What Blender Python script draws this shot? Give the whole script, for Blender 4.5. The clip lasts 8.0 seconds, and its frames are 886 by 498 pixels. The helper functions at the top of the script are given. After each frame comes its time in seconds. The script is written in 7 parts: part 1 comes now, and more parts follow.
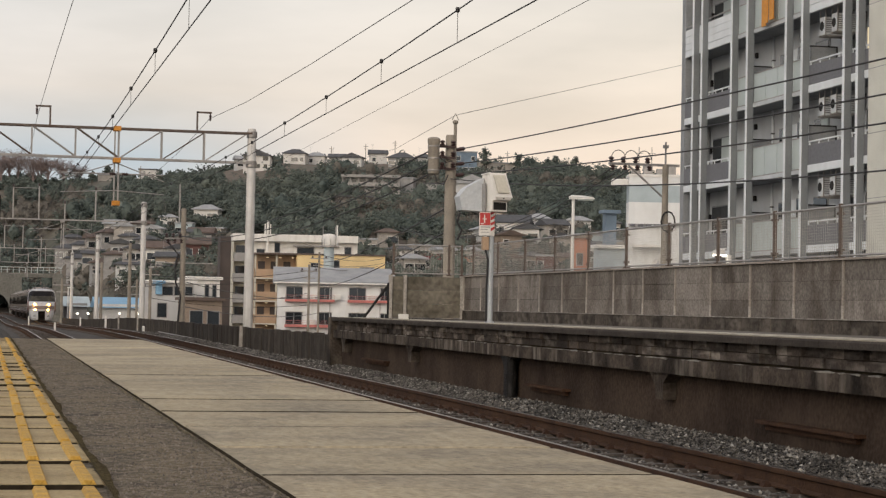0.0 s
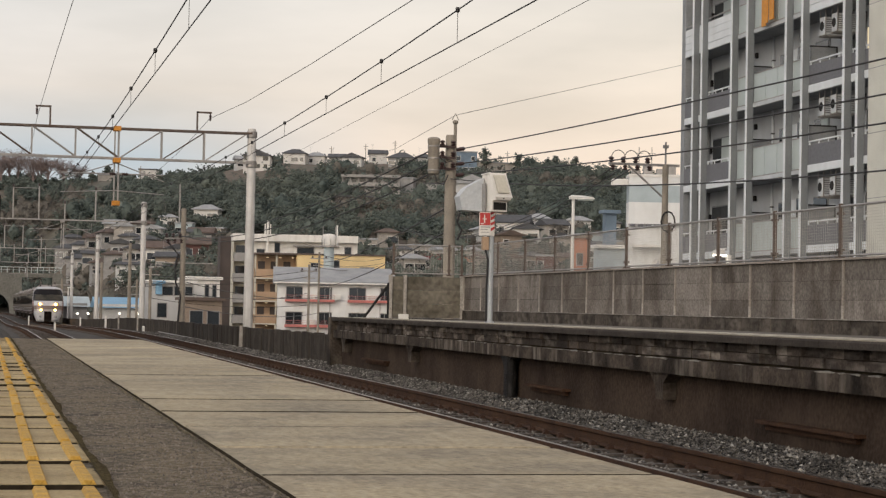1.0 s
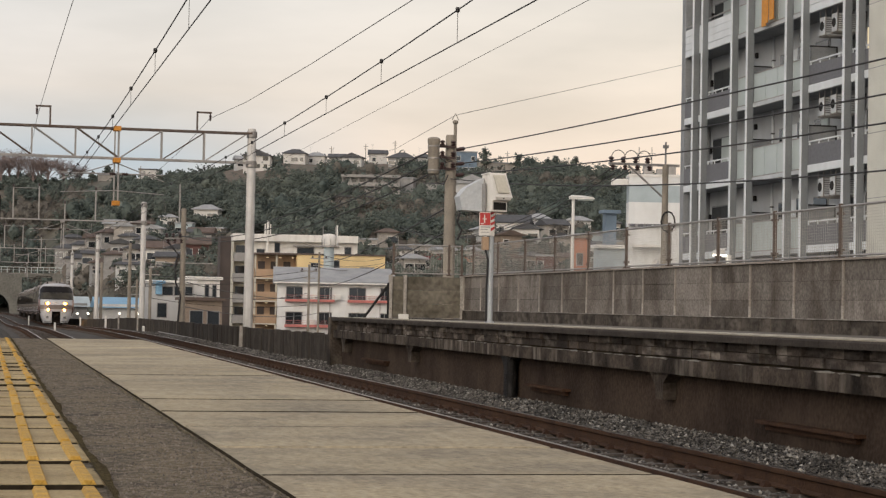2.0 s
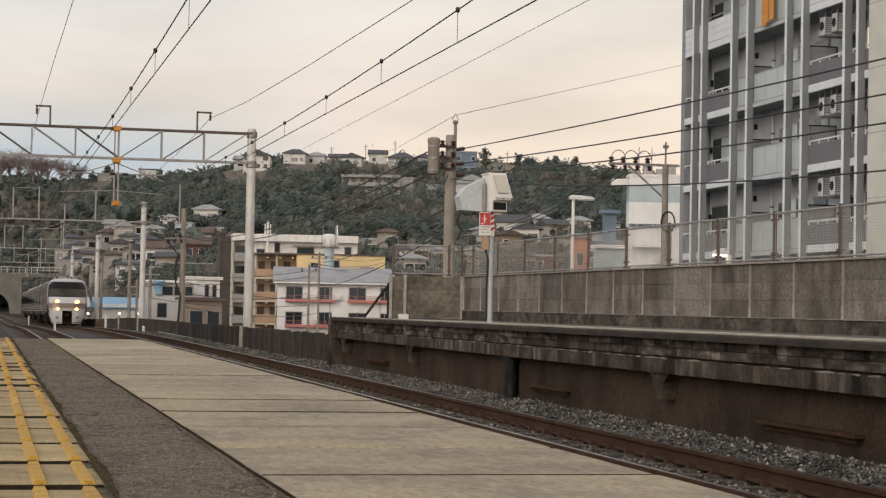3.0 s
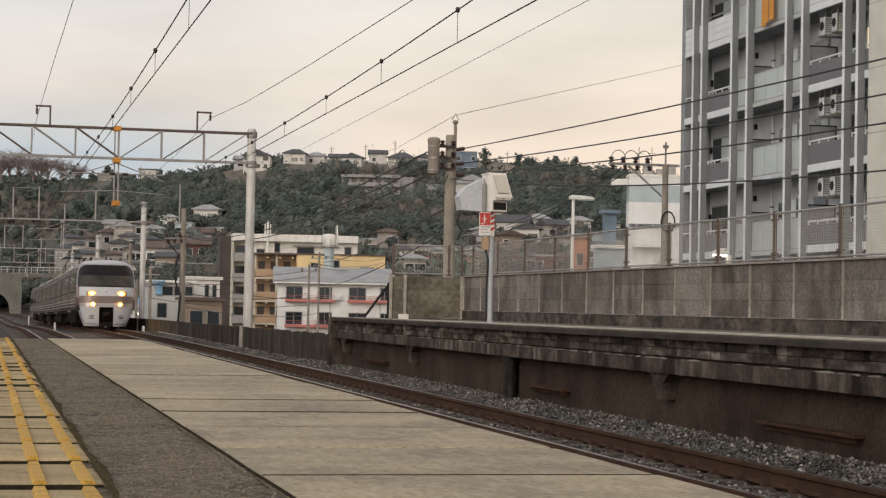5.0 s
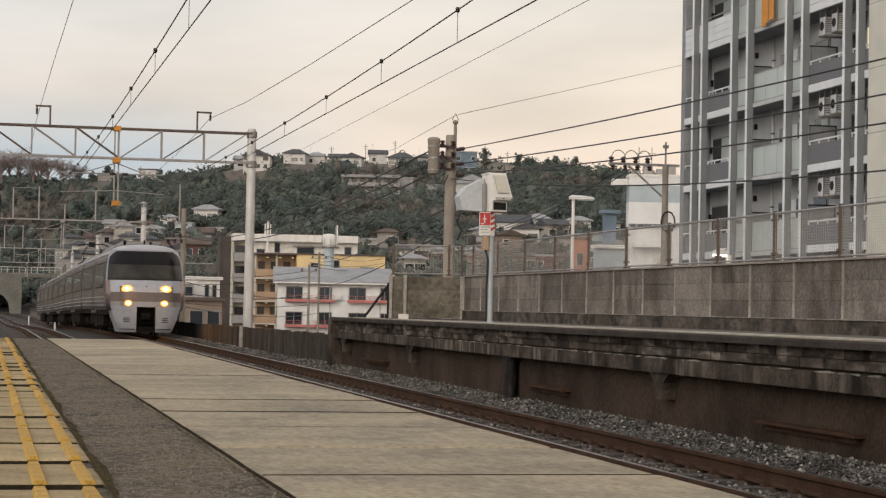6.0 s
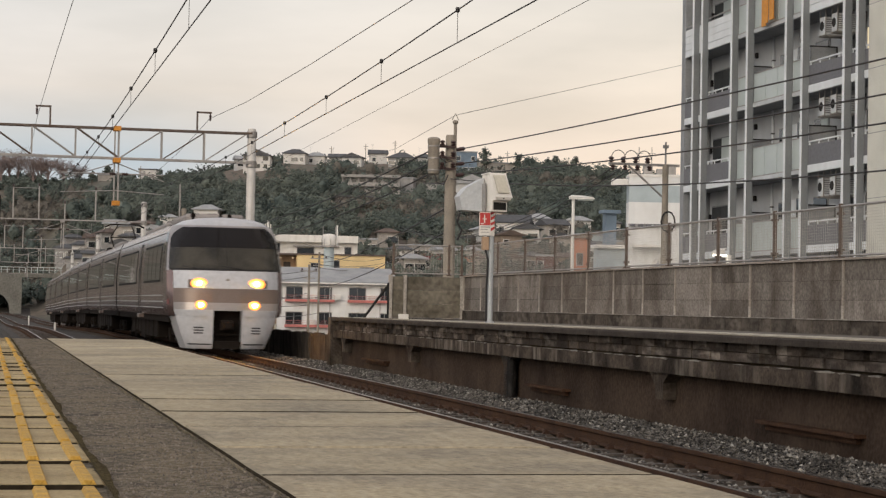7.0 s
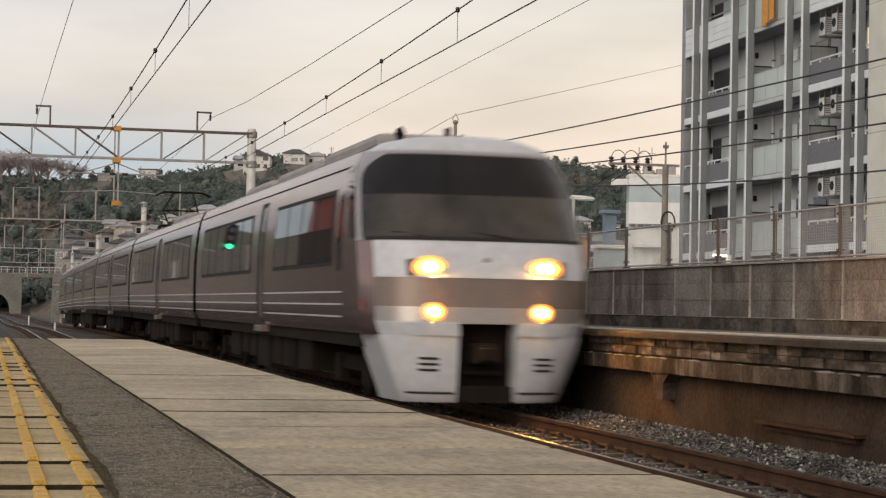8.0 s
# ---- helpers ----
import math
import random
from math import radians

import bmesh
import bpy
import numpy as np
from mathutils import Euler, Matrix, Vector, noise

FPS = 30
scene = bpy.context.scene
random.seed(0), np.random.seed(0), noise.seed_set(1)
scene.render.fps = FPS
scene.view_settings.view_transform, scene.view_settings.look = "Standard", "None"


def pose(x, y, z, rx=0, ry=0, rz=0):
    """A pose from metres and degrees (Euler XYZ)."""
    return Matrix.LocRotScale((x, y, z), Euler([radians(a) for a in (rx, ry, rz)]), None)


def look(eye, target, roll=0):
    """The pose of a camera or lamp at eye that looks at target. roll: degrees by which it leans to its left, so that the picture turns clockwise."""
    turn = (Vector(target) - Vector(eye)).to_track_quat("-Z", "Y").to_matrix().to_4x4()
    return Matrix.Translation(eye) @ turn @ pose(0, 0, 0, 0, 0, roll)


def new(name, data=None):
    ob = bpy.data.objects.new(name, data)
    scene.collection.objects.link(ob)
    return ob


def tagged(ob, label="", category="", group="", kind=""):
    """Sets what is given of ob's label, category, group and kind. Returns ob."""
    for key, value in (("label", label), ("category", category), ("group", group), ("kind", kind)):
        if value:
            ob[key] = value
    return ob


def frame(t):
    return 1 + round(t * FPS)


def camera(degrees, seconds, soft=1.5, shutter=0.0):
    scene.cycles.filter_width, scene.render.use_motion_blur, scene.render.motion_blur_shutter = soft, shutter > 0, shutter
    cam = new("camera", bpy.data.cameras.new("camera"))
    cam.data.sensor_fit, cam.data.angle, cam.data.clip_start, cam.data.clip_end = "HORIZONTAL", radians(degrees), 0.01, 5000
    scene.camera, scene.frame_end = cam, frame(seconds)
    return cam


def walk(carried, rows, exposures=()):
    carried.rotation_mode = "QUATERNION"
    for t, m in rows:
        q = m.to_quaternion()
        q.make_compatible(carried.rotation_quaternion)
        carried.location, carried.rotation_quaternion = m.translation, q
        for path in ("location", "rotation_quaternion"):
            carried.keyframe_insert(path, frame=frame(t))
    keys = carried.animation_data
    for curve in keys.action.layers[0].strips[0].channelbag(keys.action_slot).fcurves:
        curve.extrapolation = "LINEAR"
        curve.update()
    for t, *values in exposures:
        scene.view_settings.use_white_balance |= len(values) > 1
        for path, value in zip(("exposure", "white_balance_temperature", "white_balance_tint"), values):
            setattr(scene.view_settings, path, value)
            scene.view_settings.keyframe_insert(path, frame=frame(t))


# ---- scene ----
# platform top is z = 0, the rails run along +y; rail head at z = RAIL
RAIL = -1.055
X1, X2 = 2.45, 5.97            # centre lines of the two tracks
cam = camera(25.6, 8.0, soft=1.3, shutter=0.5)
SIGHT = Matrix(((0.973234, -0.025309, -0.228421), (-0.229032, -0.024680, -0.973106), (0.018990, 0.999375, -0.029816)))
STAND = Matrix.Translation((0, 0, 0.242)) @ SIGHT.to_4x4()
walk(cam, [(0, STAND), (8, STAND)])


def lerp(a, b, t):
    return a + (b - a) * t


def drop(y):
    """How far the line has sunk below the level of the station at y."""
    knots = ((70, 0), (90, .06), (111, .22), (134, .48), (160, .73), (180, .88), (211, 1.03), (260, 1.2), (420, 1.5))
    if y <= 70:
        return 0.0
    for (a, u), (b, v) in zip(knots, knots[1:]):
        if y <= b:
            return lerp(u, v, (y - a) / (b - a))
    return 1.5


def bend(y):
    """Sideways shift of the line towards the tunnel."""
    return -3.4 * max(0.0, (y - 225) / 195) ** 2 if y > 225 else 0.0


# ---- light ----
world = bpy.data.worlds.new("dusk_sky")
scene.world = world
world.use_nodes = True
wn, wl = world.node_tree.nodes, world.node_tree.links
wn.clear()
sky = wn.new("ShaderNodeTexSky")
sky.sky_type, sky.sun_disc, sky.sun_elevation, sky.sun_rotation = "NISHITA", False, radians(24), radians(220)
sky.air_density, sky.dust_density = 1.3, 4.0
geo = wn.new("ShaderNodeTexCoord")
sep = wn.new("ShaderNodeSeparateXYZ")
wl.new(geo.outputs["Generated"], sep.inputs[0])
lift = wn.new("ShaderNodeValToRGB")                    # thin overcast: peach low down, grey above
wl.new(sep.outputs["Z"], lift.inputs[0])
ramp = lift.color_ramp
ramp.elements[0].position, ramp.elements[0].color = 0.0, (0.80, 0.64, 0.54, 1)
ramp.elements[1].position, ramp.elements[1].color = 0.55, (0.66, 0.64, 0.63, 1)
for at, c in ((0.06, (0.80, 0.68, 0.60, 1)), (0.15, (0.74, 0.68, 0.62, 1)), (0.22, (0.66, 0.63, 0.60, 1))):
    e = ramp.elements.new(at)
    e.color = c
cloud = wn.new("ShaderNodeTexNoise")
stretch = wn.new("ShaderNodeMapping")
stretch.inputs["Scale"].default_value = (2.2, 2.2, 9)
wl.new(geo.outputs["Generated"], stretch.inputs[0])
wl.new(stretch.outputs[0], cloud.inputs["Vector"])
cloud.inputs["Scale"].default_value, cloud.inputs["Detail"].default_value = 2.2, 5
soft = wn.new("ShaderNodeMapRange")
soft.inputs["From Min"].default_value, soft.inputs["From Max"].default_value = 0.45, 0.72
soft.inputs["To Min"].default_value, soft.inputs["To Max"].default_value = 1.0, 0.78
wl.new(cloud.outputs["Fac"], soft.inputs["Value"])
veil = wn.new("ShaderNodeMixRGB")
veil.blend_type = "MULTIPLY"
veil.inputs[0].default_value = 1
side = wn.new("ShaderNodeMapRange")                    # warmer towards the sunset on the right
side.inputs["From Min"].default_value, side.inputs["From Max"].default_value = -0.05, 0.45
wl.new(sep.outputs["X"], side.inputs["Value"])
tone, dyed = wn.new("ShaderNodeMixRGB"), wn.new("ShaderNodeMixRGB")
tone.inputs[1].default_value, tone.inputs[2].default_value = (0.92, 0.915, 0.96, 1), (1.06, 0.94, 0.83, 1)
wl.new(side.outputs[0], tone.inputs[0])
dyed.blend_type = "MULTIPLY"
dyed.inputs[0].default_value = 1
wl.new(lift.outputs[0], dyed.inputs[1])
wl.new(tone.outputs[0], dyed.inputs[2])
low, west, gap, clear = (wn.new(k) for k in ("ShaderNodeMapRange", "ShaderNodeMapRange", "ShaderNodeMath", "ShaderNodeMixRGB"))
low.inputs["From Min"].default_value, low.inputs["From Max"].default_value = 0.108, 0.074
wl.new(sep.outputs["Z"], low.inputs["Value"])
west.inputs["From Min"].default_value, west.inputs["From Max"].default_value = 0.20, 0.08
wl.new(sep.outputs["X"], west.inputs["Value"])
gap.operation = "MULTIPLY"
wl.new(low.outputs[0], gap.inputs[0])
wl.new(west.outputs[0], gap.inputs[1])
clear.inputs[2].default_value = (0.43, 0.48, 0.55, 1)   # clear blue-grey gap low in the west
wl.new(gap.outputs[0], clear.inputs[0])
wl.new(dyed.outputs[0], clear.inputs[1])
wl.new(clear.outputs[0], veil.inputs[1])
wl.new(soft.outputs[0], veil.inputs[2])
bg_sky, bg_veil = wn.new("ShaderNodeBackground"), wn.new("ShaderNodeBackground")
bg_sky.inputs["Strength"].default_value, bg_veil.inputs["Strength"].default_value = 0.05, 1.0
wl.new(sky.outputs[0], bg_sky.inputs[0])
wl.new(veil.outputs[0], bg_veil.inputs[0])
add, wout = wn.new("ShaderNodeAddShader"), wn.new("ShaderNodeOutputWorld")
wl.new(bg_sky.outputs[0], add.inputs[0])
wl.new(bg_veil.outputs[0], add.inputs[1])
wl.new(add.outputs[0], wout.inputs[0])
sun = new("sun", bpy.data.lights.new("sun", "SUN"))
sun.data.energy, sun.data.angle, sun.data.color = 0.95, radians(50), (1.0, 0.94, 0.88)
sun.matrix_world = look((-60, -70, 42), (0, 0, 0))


# ---- materials ----
def material(name, base, rough=0.8, metal=0.0, vary=0.25, scale=6.0, second=None, fine=60.0, bump=0.15, streak=None,
             per_piece=0.0, coords="Object", emit=None, power=0.0, alpha=1.0, spec=0.5):
    """A procedural surface: two noises between base and second, optional vertical streaks, bump and a shade per piece."""
    m = bpy.data.materials.new(name)
    m.use_nodes = True
    n, k = m.node_tree.nodes, m.node_tree.links
    b = n["Principled BSDF"]
    b.inputs["Roughness"].default_value, b.inputs["Metallic"].default_value = rough, metal
    b.inputs["Specular IOR Level"].default_value = spec
    b.inputs["Alpha"].default_value = alpha
    tc = n.new("ShaderNodeTexCoord")
    big, small = n.new("ShaderNodeTexNoise"), n.new("ShaderNodeTexNoise")
    for tex, s in ((big, scale), (small, fine)):
        tex.inputs["Scale"].default_value, tex.inputs["Detail"].default_value = s, 5
        k.new(tc.outputs[coords], tex.inputs["Vector"])
    second = second or tuple(c * 0.45 for c in base)
    mix = n.new("ShaderNodeMixRGB")
    mix.inputs[1].default_value, mix.inputs[2].default_value = (*base, 1), (*second, 1)
    rng = n.new("ShaderNodeMapRange")
    rng.inputs["From Min"].default_value, rng.inputs["From Max"].default_value = 0.38, 0.68
    rng.inputs["To Max"].default_value = min(1.0, vary * 2)
    k.new(big.outputs["Fac"], rng.inputs["Value"])
    k.new(rng.outputs[0], mix.inputs[0])
    grain = n.new("ShaderNodeMixRGB")
    grain.blend_type = "OVERLAY"
    grain.inputs[0].default_value = min(1.0, vary * 1.6)
    k.new(mix.outputs[0], grain.inputs[1])
    k.new(small.outputs["Fac"], grain.inputs[2])
    last = grain.outputs[0]
    if streak:
        mp, st = n.new("ShaderNodeMapping"), n.new("ShaderNodeTexNoise")
        mp.inputs["Scale"].default_value = streak[1]
        k.new(tc.outputs[coords], mp.inputs[0])
        k.new(mp.outputs[0], st.inputs["Vector"])
        st.inputs["Scale"].default_value, st.inputs["Detail"].default_value = 1.0, 6
        r2 = n.new("ShaderNodeMapRange")
        r2.inputs["From Min"].default_value, r2.inputs["From Max"].default_value = 0.45, 0.66
        r2.inputs["To Max"].default_value = streak[2]
        k.new(st.outputs["Fac"], r2.inputs["Value"])
        sm = n.new("ShaderNodeMixRGB")
        sm.inputs[2].default_value = (*streak[0], 1)
        wet = r2.outputs[0]
        if len(streak) > 3:                            # streaks gathered in patches
            wide, gate, both = n.new("ShaderNodeTexNoise"), n.new("ShaderNodeMapRange"), n.new("ShaderNodeMath")
            wide.inputs["Scale"].default_value, wide.inputs["Detail"].default_value = streak[3], 3
            k.new(tc.outputs[coords], wide.inputs["Vector"])
            gate.inputs["From Min"].default_value, gate.inputs["From Max"].default_value = 0.42, 0.60
            k.new(wide.outputs["Fac"], gate.inputs["Value"])
            both.operation = "MULTIPLY"
            k.new(wet, both.inputs[0])
            k.new(gate.outputs[0], both.inputs[1])
            wet = both.outputs[0]
        k.new(wet, sm.inputs[0])
        k.new(last, sm.inputs[1])
        last = sm.outputs[0]
    if per_piece:
        info, hsv, r3 = n.new("ShaderNodeObjectInfo"), n.new("ShaderNodeHueSaturation"), n.new("ShaderNodeMapRange")
        isl, ad = n.new("ShaderNodeNewGeometry"), n.new("ShaderNodeMath")
        ad.operation = "ADD"
        k.new(info.outputs["Random"], ad.inputs[0])
        k.new(isl.outputs["Random Per Island"], ad.inputs[1])
        wrap = n.new("ShaderNodeMath")
        wrap.operation = "FRACT"
        k.new(ad.outputs[0], wrap.inputs[0])
        r3.inputs["To Min"].default_value, r3.inputs["To Max"].default_value = 1 - per_piece, 1 + per_piece
        k.new(wrap.outputs[0], r3.inputs["Value"])
        k.new(r3.outputs[0], hsv.inputs["Value"])
        k.new(last, hsv.inputs["Color"])
        last = hsv.outputs[0]
    k.new(last, b.inputs["Base Color"])
    if bump:
        bp = n.new("ShaderNodeBump")
        bp.inputs["Strength"].default_value, bp.inputs["Distance"].default_value = bump, 0.02
        k.new(small.outputs["Fac"], bp.inputs["Height"])
        k.new(bp.outputs[0], b.inputs["Normal"])
    if emit:
        b.inputs["Emission Color"].default_value, b.inputs["Emission Strength"].default_value = (*emit, 1), power
    return m


def glass(name, tint=(0.02, 0.025, 0.03), rough=0.06):
    """Dark window glass with a mirror-like surface."""
    return material(name, tint, rough, 0.0, 0.1, 0.7, bump=0.0, spec=0.9)


